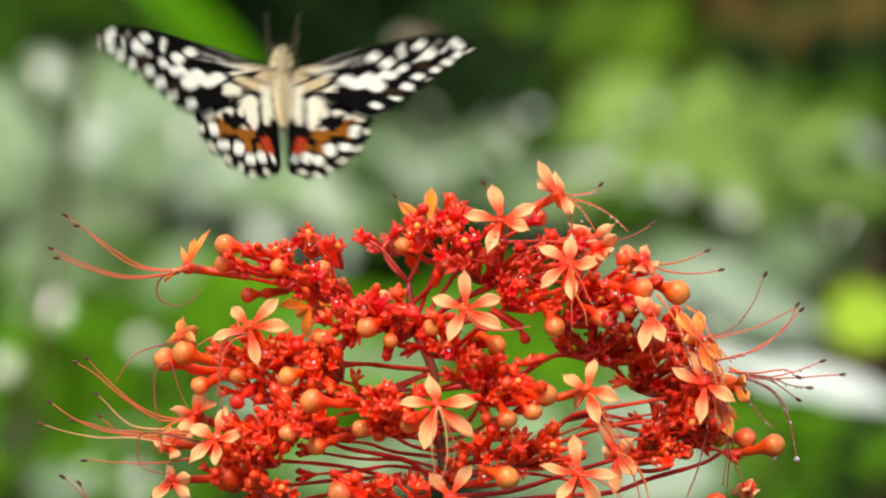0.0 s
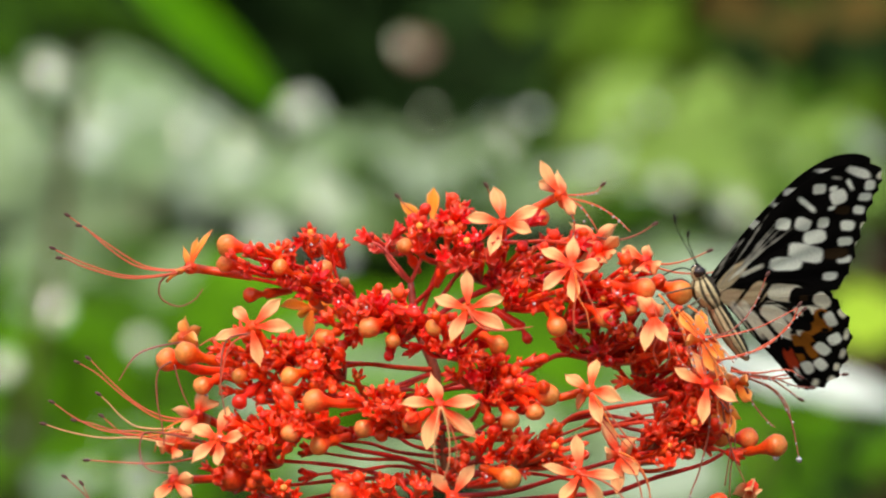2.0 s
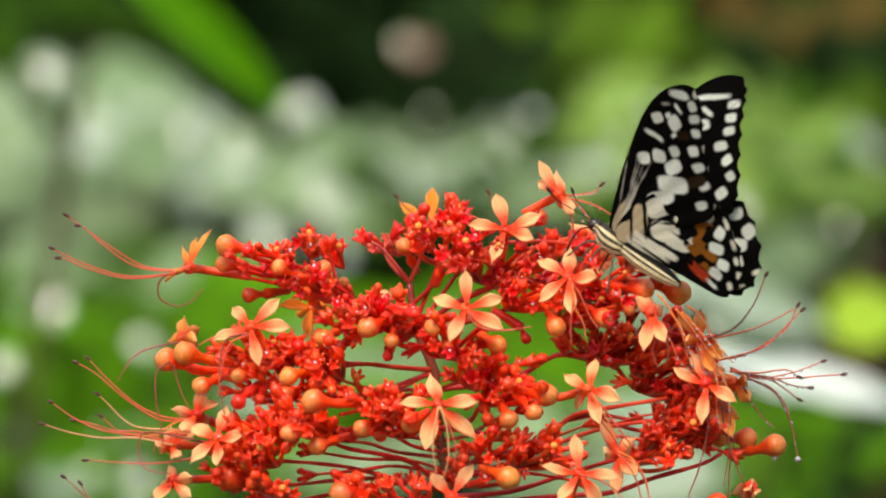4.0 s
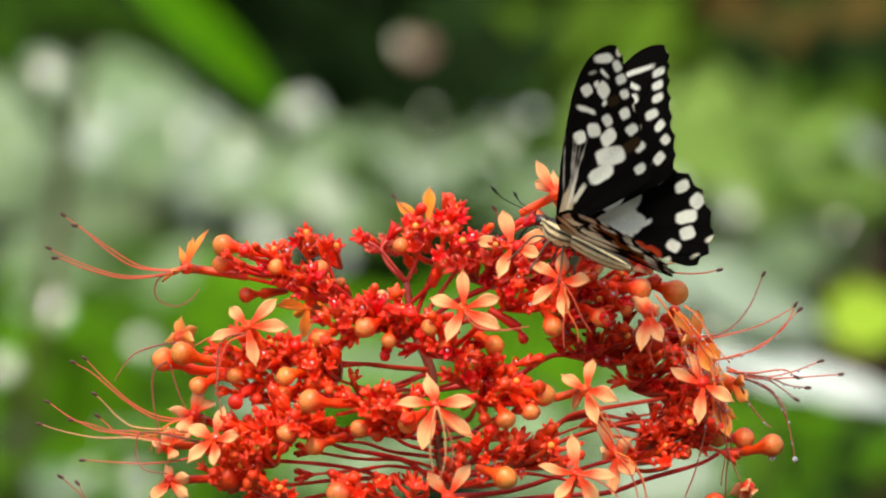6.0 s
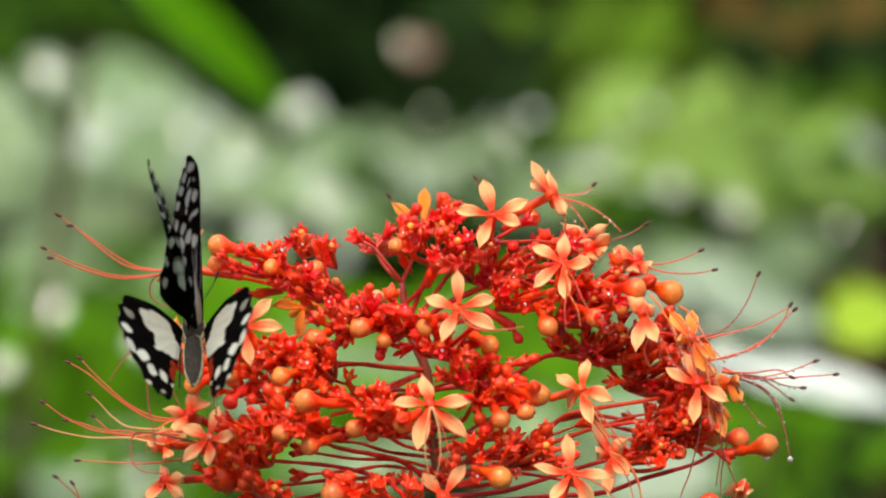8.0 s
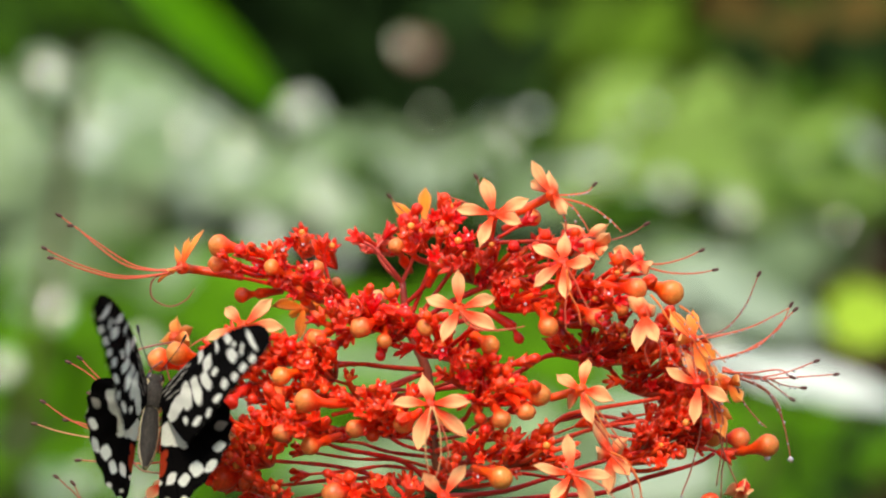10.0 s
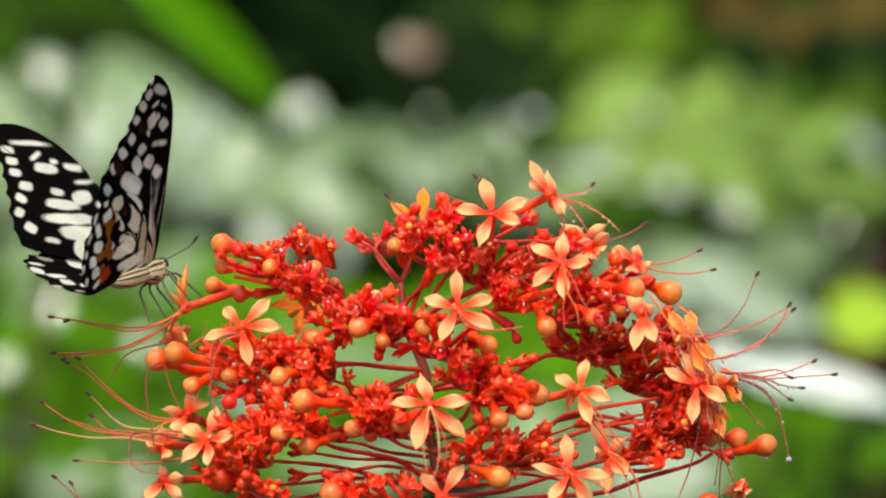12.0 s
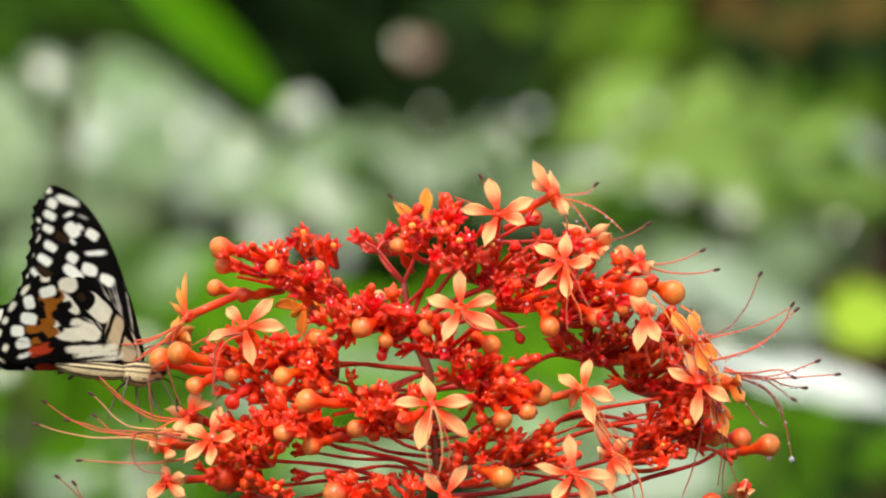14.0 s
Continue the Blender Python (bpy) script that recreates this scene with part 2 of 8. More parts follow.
def tree(x, y, r, lean, bark, seed):
    """A tree: a tapered trunk, with three limbs and a leafy crown added above the view for shade."""
    path = bend([Vector((x, y, 0)), Vector((x + lean * 0.5, y, 1.2)), Vector((x + lean, y + 0.1, 3.4))], 20)
    rr = [r * (1 - 0.02 * i) * (1 + 0.06 * noise.noise(Vector((i * 0.5, x, 0)))) for i in range(21)]
    v, f, c = sweep(path, rr, [(0, 0, 0)] * 21, 18)
    ob = tagged(new("tree"), "brown garden tree behind the flowers, unseen crown added for shade", "tree", group="garden trees")
    part("trunk", mesh_of("trunk", v, f, bark), ob)
    top = path[-1]
    rng = random.Random(seed)
    for k in range(3):
        a = 2.1 * k + seed
        e = top + Vector((1.1 * math.cos(a), 0.9 * math.sin(a), 0.9))
        v, f, c = sweep(bend([top - Vector((0, 0, 0.25)), top.lerp(e, 0.5) + Vector((0, 0, 0.15)), e], 10), [r * (0.55 - 0.04 * i) for i in range(11)], [(0, 0, 0)] * 11, 10)
        part("limb", mesh_of("limb", v, f, bark), ob)
    base, shapes = leaf_shape(1.0, 0.45, 0.15, 1), []
    v0, f0 = base[0][:105], [q for q in base[1] if max(q) < 105]
    for k in range(1500):
        u, w = rng.uniform(0, 6.283), rng.uniform(0, 1) ** 0.5
        p = top + Vector((2.3 * w * math.cos(u), -0.5 + 1.7 * w * math.sin(u), 0.75 + rng.gauss(0, 0.32) + 0.25 * math.sin(3 * u)))
        m = Matrix.Translation(p) @ pose(0, 0, 0, rng.uniform(-40, 40), rng.uniform(-40, 40), rng.uniform(0, 360)) @ Matrix.Scale(rng.uniform(0.14, 0.26), 4)
        shapes.append(([m @ q for q in v0], f0, [(0, 0, 0)] * len(v0)))
    v, f, c = merge(shapes)
    # unseen leaf mass, added to shade the far planting below
    part("crown", mesh_of("crown", v, f, M_DEEPLEAF), ob)


blade_plant = shrub('blade_leaf_plant', 'plant with long bright green arching blades', -0.47, 3.82, 1.42, M_BARK)
leaf(blade_plant, M_BLADE, -0.152, 2.65, 1.392, 0.149, 0.031, -42, 10)
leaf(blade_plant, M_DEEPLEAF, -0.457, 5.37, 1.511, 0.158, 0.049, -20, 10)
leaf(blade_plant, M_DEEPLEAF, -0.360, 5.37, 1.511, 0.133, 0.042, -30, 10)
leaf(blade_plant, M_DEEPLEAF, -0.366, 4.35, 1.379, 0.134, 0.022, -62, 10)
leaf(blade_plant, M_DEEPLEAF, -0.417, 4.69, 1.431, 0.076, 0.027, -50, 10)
leaf(blade_plant, M_SHADELEAF, -0.423, 4.98, 1.469, 0.056, 0.032, -50, 45)
leaf(blade_plant, M_SHADELEAF, -0.310, 5.19, 1.512, 0.076, 0.039, -2, 38)
leaf(blade_plant, M_SHADELEAF, -0.461, 5.46, 1.492, 0.059, 0.027, -58, 36)
leaf(blade_plant, M_SHADELEAF, -0.392, 4.94, 1.471, 0.064, 0.027, -27, 46)
leaf(blade_plant, M_SHADELEAF, -0.455, 5.06, 1.488, 0.065, 0.037, -17, 22)
leaf(blade_plant, M_SHADELEAF, -0.403, 5.38, 1.498, 0.087, 0.048, -42, 37)
sage = shrub('sky_sheen_shrub', 'shrub with sage green leaves, some painted pale for sky sheen', -0.34, 6.54, 1.33, M_BARK)
leaf(sage, M_SAGE, -0.396, 6.05, 1.401, 0.200, 0.107, -20, 35)
leaf(sage, M_SAGE, -0.505, 6.39, 1.334, 0.195, 0.119, 15, 35)
leaf(sage, M_SAGE, -0.330, 6.73, 1.360, 0.218, 0.109, -10, 35)
leaf(sage, M_SAGE, -0.425, 6.73, 1.287, 0.247, 0.080, 5, 35)
leaf(sage, M_SAGE, -0.549, 6.22, 1.387, 0.164, 0.116, 30, 35)
leaf(sage, M_SAGE, -0.129, 7.41, 1.361, 0.189, 0.063, -8, 35)
leaf(sage, M_SAGE, -0.019, 7.41, 1.361, 0.221, 0.079, 5, 35)
leaf(sage, M_SAGE, 0.091, 7.41, 1.393, 0.221, 0.087, 10, 35)
leaf(sage, M_SAGE, -0.183, 7.75, 1.341, 0.197, 0.066, 0, 35)
leaf(sage, M_SAGE, 0.095, 7.75, 1.341, 0.229, 0.066, -5, 35)
leaf(sage, M_SAGE, 0.171, 7.07, 1.372, 0.152, 0.083, 25, 35)
leaf(sage, M_SAGE, -0.372, 6.39, 1.446, 0.153, 0.070, -30, 35)
leaf(sage, M_SAGE, -0.279, 6.61, 1.378, 0.076, 0.048, 14, 38)
leaf(sage, M_SAGE, -0.291, 6.35, 1.412, 0.082, 0.051, -43, 39)
leaf(sage, M_SAGE, -0.561, 6.64, 1.340, 0.105, 0.067, 47, 39)
leaf(sage, M_SAGE, -0.545, 6.91, 1.451, 0.098, 0.052, -51, 47)
leaf(sage, M_SAGE, -0.416, 6.47, 1.336, 0.076, 0.035, -59, 27)
leaf(sage, M_SAGE, -0.501, 6.57, 1.390, 0.086, 0.052, 54, 41)
leaf(sage, M_SAGE, -0.485, 7.05, 1.451, 0.108, 0.070, -35, 25)
leaf(sage, M_SAGE, -0.498, 6.70, 1.473, 0.110, 0.053, -39, 48)
leaf(sage, M_SAGE, -0.493, 6.28, 1.388, 0.086, 0.044, 15, 42)
leaf(sage, M_SAGE, -0.541, 6.35, 1.450, 0.068, 0.036, -14, 49)
leaf(sage, M_SAGE, -0.445, 7.00, 1.340, 0.127, 0.053, -58, 30)
leaf(sage, M_SAGE, -0.441, 6.22, 1.357, 0.102, 0.050, -14, 46)
leaf(sage, M_SAGE, -0.440, 6.87, 1.468, 0.103, 0.064, 51, 46)
leaf(sage, M_SAGE, -0.389, 6.39, 1.433, 0.117, 0.060, -50, 27)
leaf(sage, M_SAGE, -0.439, 6.83, 1.385, 0.075, 0.032, 14, 40)
leaf(sage, M_SAGE, -0.555, 6.70, 1.389, 0.107, 0.062, 0, 46)
leaf(sage, M_SAGE, -0.460, 6.40, 1.425, 0.074, 0.038, -47, 20)
leaf(sage, M_SAGE, -0.360, 6.67, 1.355, 0.066, 0.033, -5, 50)
leaf(sage, M_SAGE, 0.049, 6.42, 1.323, 0.097, 0.053, 4, 36)
leaf(sage, M_SAGE, -0.106, 6.99, 1.339, 0.076, 0.036, -23, 43)
leaf(sage, M_SAGE, -0.129, 6.69, 1.290, 0.083, 0.046, -50, 43)
leaf(sage, M_SAGE, -0.112, 6.93, 1.288, 0.105, 0.056, 20, 31)
leaf(sage, M_SAGE, 0.064, 6.54, 1.359, 0.100, 0.045, -13, 38)
leaf(sage, M_SAGE, 0.096, 7.00, 1.364, 0.081, 0.045, 47, 36)
leaf(sage, M_SAGE, 0.131, 6.79, 1.312, 0.102, 0.056, -14, 26)
leaf(sage, M_SAGE, -0.057, 6.64, 1.334, 0.101, 0.047, -52, 47)
leaf(sage, M_SAGE, -0.157, 7.06, 1.351, 0.073, 0.045, -25, 28)
leaf(sage, M_SAGE, 0.072, 6.43, 1.334, 0.075, 0.046, -8, 27)
leaf(sage, M_SHEENLEAF, -0.470, 6.05, 1.457, 0.060, 0.053, 10, 35)
leaf(sage, M_SHEENLEAF, -0.184, 6.39, 1.418, 0.042, 0.035, 30, 35)
leaf(sage, M_SHEENLEAF, -0.144, 6.39, 1.305, 0.056, 0.056, 0, 35)
leaf(sage, M_SHEENLEAF, 0.111, 7.07, 1.406, 0.053, 0.038, 0, 35)
leaf(sage, M_SHEENLEAF, -0.338, 6.39, 1.383, 0.126, 0.070, -15, 35)
leaf(sage, M_SHEENLEAF, -0.456, 6.39, 1.376, 0.112, 0.063, 10, 35)
leaf(sage, M_SHEENLEAF, -0.221, 6.73, 1.265, 0.073, 0.036, 0, 35)
leaf(sage, M_SHEENLEAF, -0.064, 7.07, 1.364, 0.099, 0.038, 0, 35)
leaf(sage, M_SHEENLEAF, -0.496, 6.05, 1.424, 0.047, 0.040, 0, 35)
leaf(sage, M_SHEENLEAF, -0.270, 6.05, 1.411, 0.047, 0.033, 0, 35)
leaf(sage, M_SHEENLEAF, -0.263, 6.57, 1.353, 0.057, 0.026, 44, 36)
leaf(sage, M_SHEENLEAF, -0.281, 5.95, 1.390, 0.053, 0.032, -11, 25)
leaf(sage, M_SHEENLEAF, -0.293, 5.90, 1.323, 0.057, 0.034, -43, 26)
leaf(sage, M_SHEENLEAF, -0.330, 6.12, 1.423, 0.046, 0.028, 55, 38)
leaf(sage, M_SHEENLEAF, -0.530, 6.55, 1.374, 0.060, 0.034, -20, 46)
leaf(sage, M_SHEENLEAF, -0.256, 5.94, 1.338, 0.050, 0.025, 46, 27)
leaf(sage, M_SHEENLEAF, -0.343, 6.70, 1.377, 0.046, 0.022, -15, 22)
leaf(sage, M_SHEENLEAF, -0.372, 6.01, 1.418, 0.052, 0.025, -40, 48)
leaf(sage, M_SHEENLEAF, -0.406, 5.95, 1.383, 0.054, 0.023, -32, 49)
leaf(sage, M_SHEENLEAF, -0.171, 6.55, 1.340, 0.038, 0.016, 11, 25)
leaf(sage, M_SHEENLEAF, 0.071, 6.31, 1.345, 0.041, 0.026, 34, 23)
leaf(sage, M_SHEENLEAF, -0.024, 6.07, 1.327, 0.053, 0.034, -44, 26)
leaf(sage, M_SHEENLEAF, -0.081, 6.26, 1.360, 0.050, 0.021, 53, 41)
leaf(sage, M_SHEENLEAF, -0.006, 6.51, 1.353, 0.055, 0.030, 54, 31)
lime = shrub('lime_shrub', 'shrub with light lime green leaves', 0.34, 6.88, 1.33, M_BARK)
leaf(lime, M_LIME, 0.423, 6.39, 1.355, 0.209, 0.105, -15, 35)
leaf(lime, M_LIME, 0.288, 6.73, 1.374, 0.189, 0.087, 10, 35)
leaf(lime, M_LIME, 0.224, 7.07, 1.440, 0.182, 0.083, 40, 35)
leaf(lime, M_LIME, 0.368, 6.73, 1.389, 0.175, 0.080, 20, 35)
leaf(lime, M_LIME, 0.481, 5.71, 1.174, 0.083, 0.083, 10, 35)
leaf(lime, M_LIME, 0.338, 7.07, 1.448, 0.136, 0.068, 50, 35)
leaf(lime, M_LIME, 0.471, 6.39, 1.341, 0.139, 0.077, 10, 35)
leaf(lime, M_LIME, 0.422, 6.88, 1.313, 0.081, 0.040, 48, 25)
leaf(lime, M_LIME, 0.255, 6.46, 1.361, 0.076, 0.033, 47, 40)
leaf(lime, M_LIME, 0.523, 6.70, 1.390, 0.105, 0.050, -33, 32)
leaf(lime, M_LIME, 0.418, 6.25, 1.334, 0.083, 0.036, -10, 47)
leaf(lime, M_LIME, 0.300, 7.06, 1.321, 0.074, 0.043, 19, 46)
leaf(lime, M_LIME, 0.420, 6.87, 1.474, 0.063, 0.034, -44, 46)
leaf(lime, M_LIME, 0.292, 6.25, 1.366, 0.101, 0.043, 4, 39)
leaf(lime, M_LIME, 0.426, 6.77, 1.420, 0.109, 0.046, -20, 35)
leaf(lime, M_LIME, 0.463, 6.54, 1.368, 0.077, 0.042, 59, 45)
leaf(lime, M_LIME, 0.315, 6.82, 1.355, 0.091, 0.053, 58, 48)
leaf(lime, M_LIME, 0.389, 6.53, 1.468, 0.104, 0.055, 1, 37)
leaf(lime, M_LIME, 0.214, 6.85, 1.462, 0.067, 0.027, -4, 38)
leaf(lime, M_LIME, 0.405, 6.60, 1.402, 0.067, 0.034, 3, 40)
leaf(lime, M_LIME, 0.169, 6.31, 1.323, 0.073, 0.031, 34, 42)
leaf(lime, M_LIME, 0.376, 6.66, 1.403, 0.078, 0.039, 9, 38)
leaf(lime, M_LIME, 0.212, 6.79, 1.460, 0.100, 0.042, 41, 29)
leaf(lime, M_OLIVE, 0.273, 7.41, 1.543, 0.189, 0.087, 60, 35)
leaf(lime, M_OLIVE, 0.155, 7.41, 1.535, 0.173, 0.079, 30, 35)
leaf(lime, M_OLIVE, 0.122, 7.54, 1.511, 0.096, 0.060, -35, 20)
leaf(lime, M_OLIVE, 0.063, 7.36, 1.494, 0.092, 0.044, -60, 43)
leaf(lime, M_OLIVE, 0.088, 7.01, 1.541, 0.094, 0.039, -33, 47)
leaf(lime, M_OLIVE, 0.076, 6.81, 1.543, 0.123, 0.076, 27, 36)
leaf(lime, M_OLIVE, 0.117, 7.50, 1.470, 0.128, 0.077, -7, 33)
leaf(lime, M_OLIVE, 0.209, 7.30, 1.583, 0.119, 0.071, 40, 31)
leaf(lime, M_OLIVE, 0.327, 6.90, 1.519, 0.077, 0.039, 24, 20)
leaf(lime, M_OLIVE, 0.136, 7.07, 1.479, 0.095, 0.042, -53, 42)
leaf(lime, M_OLIVE, 0.141, 6.91, 1.537, 0.091, 0.037, 41, 42)
leaf(lime, M_OLIVE, 0.275, 7.53, 1.572, 0.087, 0.052, 50, 35)
leaf(lime, M_OLIVE, 0.097, 7.02, 1.471, 0.090, 0.056, -5, 36)
leaf(lime, M_OLIVE, 0.317, 7.56, 1.524, 0.112, 0.058, 18, 39)
green = shrub('green_shrub', 'shrub with fresh green leaves', -0.40, 5.86, 1.15, M_BARK)
leaf(green, M_LEAF, -0.403, 5.37, 1.129, 0.200, 0.133, -20, 35)
leaf(green, M_LEAF, -0.332, 5.54, 1.089, 0.199, 0.124, 25, 35)
leaf(green, M_LEAF, -0.439, 5.37, 1.057, 0.206, 0.133, 10, 35)
leaf(green, M_LEAF, -0.324, 5.37, 1.014, 0.206, 0.109, -15, 35)
leaf(green, M_LEAF, -0.433, 5.37, 0.996, 0.194, 0.109, 20, 35)
leaf(green, M_LEAF, -0.391, 5.71, 1.174, 0.178, 0.096, 10, 35)
leaf(green, M_LEAF, -0.296, 5.88, 1.172, 0.170, 0.098, -20, 35)
leaf(green, M_LEAF, -0.143, 5.71, 1.174, 0.153, 0.096, 15, 35)
leaf(green, M_LEAF, 0.093, 5.71, 1.161, 0.166, 0.089, 10, 35)
leaf(green, M_LEAF, -0.060, 5.71, 1.098, 0.166, 0.057, -10, 35)
leaf(green, M_LEAF, 0.043, 5.88, 1.120, 0.156, 0.091, 20, 35)
leaf(green, M_LEAF, 0.331, 5.37, 1.032, 0.194, 0.121, -15, 35)
leaf(green, M_LEAF, 0.424, 5.71, 0.996, 0.166, 0.127, 25, 35)
leaf(green, M_LEAF, 0.290, 5.54, 0.996, 0.149, 0.099, 10, 35)
leaf(green, M_LEAF, 0.189, 5.71, 1.091, 0.153, 0.076, 15, 35)
leaf(green, M_LEAF, -0.164, 5.54, 1.033, 0.149, 0.075, 10, 35)
leaf(green, M_LEAF, -0.139, 5.54, 0.996, 0.162, 0.056, -10, 35)
leaf(green, M_LEAF, 0.467, 7.07, 1.289, 0.167, 0.061, -20, 35)
leaf(green, M_LEAF, 0.004, 5.88, 1.172, 0.130, 0.078, -15, 35)
leaf(green, M_LEAF, -0.268, 6.39, 1.216, 0.181, 0.091, 10, 35)
leaf(green, M_LEAF, -0.345, 6.56, 1.236, 0.200, 0.078, -5, 35)
leaf(green, M_LEAF, -0.498, 6.73, 1.236, 0.189, 0.073, 10, 35)
leaf(green, M_LEAF, 0.395, 5.54, 1.052, 0.137, 0.075, -10, 35)
leaf(green, M_LEAF, -0.083, 6.05, 1.171, 0.133, 0.080, 10, 35)
leaf(green, M_LEAF, 0.157, 6.05, 1.144, 0.133, 0.080, -10, 35)
leaf(green, M_LEAF, 0.067, 6.39, 1.209, 0.153, 0.084, 10, 35)
leaf(green, M_LEAF, -0.198, 5.88, 1.133, 0.130, 0.078, -10, 35)
leaf(green, M_LEAF, -0.452, 5.38, 1.166, 0.060, 0.032, -17, 25)
leaf(green, M_LEAF, -0.323, 5.03, 1.009, 0.074, 0.042, 57, 42)
leaf(green, M_LEAF, -0.427, 4.98, 1.045, 0.055, 0.027, 13, 27)
leaf(green, M_LEAF, -0.302, 5.51, 1.112, 0.057, 0.027, -15, 23)
leaf(green, M_LEAF, -0.456, 5.37, 1.054, 0.105, 0.065, -8, 35)
leaf(green, M_LEAF, -0.405, 5.50, 1.042, 0.104, 0.065, -58, 50)
leaf(green, M_LEAF, -0.299, 5.35, 1.052, 0.072, 0.041, 52, 39)
leaf(green, M_LEAF, -0.419, 5.03, 1.193, 0.075, 0.031, -57, 40)
leaf(green, M_LEAF, -0.238, 5.27, 1.190, 0.072, 0.042, 58, 25)
leaf(green, M_LEAF, -0.240, 5.67, 1.032, 0.073, 0.046, 54, 35)
leaf(green, M_LEAF, -0.270, 5.53, 1.070, 0.070, 0.042, 25, 21)
leaf(green, M_LEAF, -0.363, 5.60, 1.086, 0.079, 0.041, 0, 41)
leaf(green, M_LEAF, -0.421, 5.01, 1.180, 0.099, 0.052, 29, 30)
leaf(green, M_LEAF, -0.289, 5.33, 1.079, 0.106, 0.059, -3, 29)
leaf(green, M_LEAF, -0.415, 4.91, 1.044, 0.096, 0.047, 7, 32)
leaf(green, M_LEAF, -0.340, 5.67, 1.137, 0.109, 0.059, 31, 35)
leaf(green, M_LEAF, -0.346, 4.91, 1.062, 0.061, 0.033, 23, 47)
leaf(green, M_LEAF, -0.416, 5.47, 1.161, 0.061, 0.026, -37, 30)
leaf(green, M_LEAF, 0.373, 5.30, 1.011, 0.075, 0.044, -57, 29)
leaf(green, M_LEAF, 0.283, 5.48, 1.021, 0.084, 0.046, -4, 28)
leaf(green, M_LEAF, 0.318, 5.24, 1.063, 0.063, 0.033, 12, 42)
leaf(green, M_LEAF, 0.441, 5.43, 1.065, 0.061, 0.031, -18, 49)
leaf(green, M_LEAF, 0.405, 5.40, 1.017, 0.093, 0.048, 26, 46)
leaf(green, M_LEAF, 0.280, 5.38, 1.062, 0.063, 0.032, -25, 46)
leaf(green, M_LEAF, 0.409, 5.55, 0.984, 0.064, 0.041, -60, 30)
leaf(green, M_LEAF, 0.481, 5.57, 1.032, 0.096, 0.051, 11, 33)
# near-black leaves fill the shaded gaps, the shade is in their colour
leaf(green, M_SHADELEAF, 0.408, 5.04, 1.178, 0.075, 0.047, 15, 24)
leaf(green, M_SHADELEAF, -0.130, 9.99, 0.871, 0.127, 0.055, -24, 37)
leaf(green, M_SHADELEAF, 0.042, 5.73, 1.131, 0.087, 0.036, -4, 33)
leaf(green, M_SHADELEAF, 0.003, 5.73, 1.047, 0.088, 0.057, 56, 41)
leaf(green, M_SHADELEAF, -0.254, 9.26, 1.021, 0.157, 0.089, -6, 28)
leaf(green, M_SHADELEAF, 0.443, 5.00, 1.075, 0.065, 0.036, 19, 35)
leaf(green, M_SHADELEAF, 0.418, 5.22, 1.243, 0.066, 0.038, -48, 27)
leaf(green, M_SHADELEAF, 0.344, 5.40, 1.158, 0.115, 0.069, 24, 46)
leaf(green, M_SHADELEAF, -0.279, 9.45, 0.835, 0.184, 0.116, 5, 23)
leaf(green, M_SHADELEAF, -0.338, 11.13, 1.270, 0.129, 0.055, -8, 36)
leaf(green, M_SHADELEAF, -0.489, 11.18, 1.220, 0.197, 0.121, 5, 36)
leaf(green, M_SHADELEAF, -0.542, 11.39, 1.252, 0.203, 0.122, 21, 29)
leaf(green, M_SHADELEAF, -0.543, 11.39, 1.245, 0.181, 0.074, -55, 45)
leaf(green, M_SHADELEAF, -0.186, 10.88, 1.258, 0.137, 0.074, -34, 42)
leaf(green, M_SHADELEAF, -0.597, 11.47, 1.260, 0.171, 0.084, -4, 41)
leaf(sage, M_SAGE, -0.452, 5.66, 1.202, 0.086, 0.050, 27, 34)
leaf(sage, M_SAGE, -0.437, 6.07, 1.228, 0.066, 0.035, 26, 37)
leaf(sage, M_SAGE, -0.432, 5.54, 1.269, 0.063, 0.034, 25, 29)
leaf(sage, M_SAGE, -0.464, 6.13, 1.237, 0.069, 0.027, -1, 48)
leaf(sage, M_SAGE, -0.297, 5.55, 1.229, 0.085, 0.045, 48, 20)
leaf(sage, M_SAGE, -0.505, 6.02, 1.227, 0.056, 0.027, -18, 40)
leaf(sage, M_SAGE, -0.495, 6.18, 1.247, 0.085, 0.038, -2, 32)
leaf(sage, M_SAGE, -0.383, 6.25, 1.213, 0.087, 0.054, 2, 45)
leaf(green, M_SHADELEAF, 0.292, 7.02, 1.318, 0.082, 0.051, 3, 39)
leaf(green, M_SHADELEAF, 0.460, 6.73, 1.283, 0.102, 0.061, 25, 27)
leaf(green, M_SHADELEAF, 0.454, 7.24, 1.320, 0.084, 0.039, -17, 20)
leaf(green, M_SHADELEAF, 0.529, 6.84, 1.325, 0.084, 0.039, 1, 35)
leaf(green, M_SHADELEAF, 0.478, 7.30, 1.291, 0.113, 0.055, -39, 25)
leaf(green, M_SHADELEAF, 0.507, 7.05, 1.330, 0.071, 0.040, -12, 27)
leaf(green, M_SHADELEAF, 0.426, 6.69, 1.286, 0.071, 0.033, -56, 35)
leaf(green, M_SHADELEAF, 0.293, 7.22, 1.291, 0.098, 0.052, -26, 40)
leaf(green, M_SHADELEAF, 0.301, 7.11, 1.307, 0.106, 0.060, -54, 31)
leaf(green, M_SHADELEAF, 0.367, 7.34, 1.299, 0.077, 0.049, 53, 21)
leaf(green, M_SHADELEAF, 0.564, 7.31, 1.305, 0.078, 0.039, -57, 34)
leaf(green, M_SHADELEAF, 0.577, 6.96, 1.316, 0.097, 0.048, 26, 29)
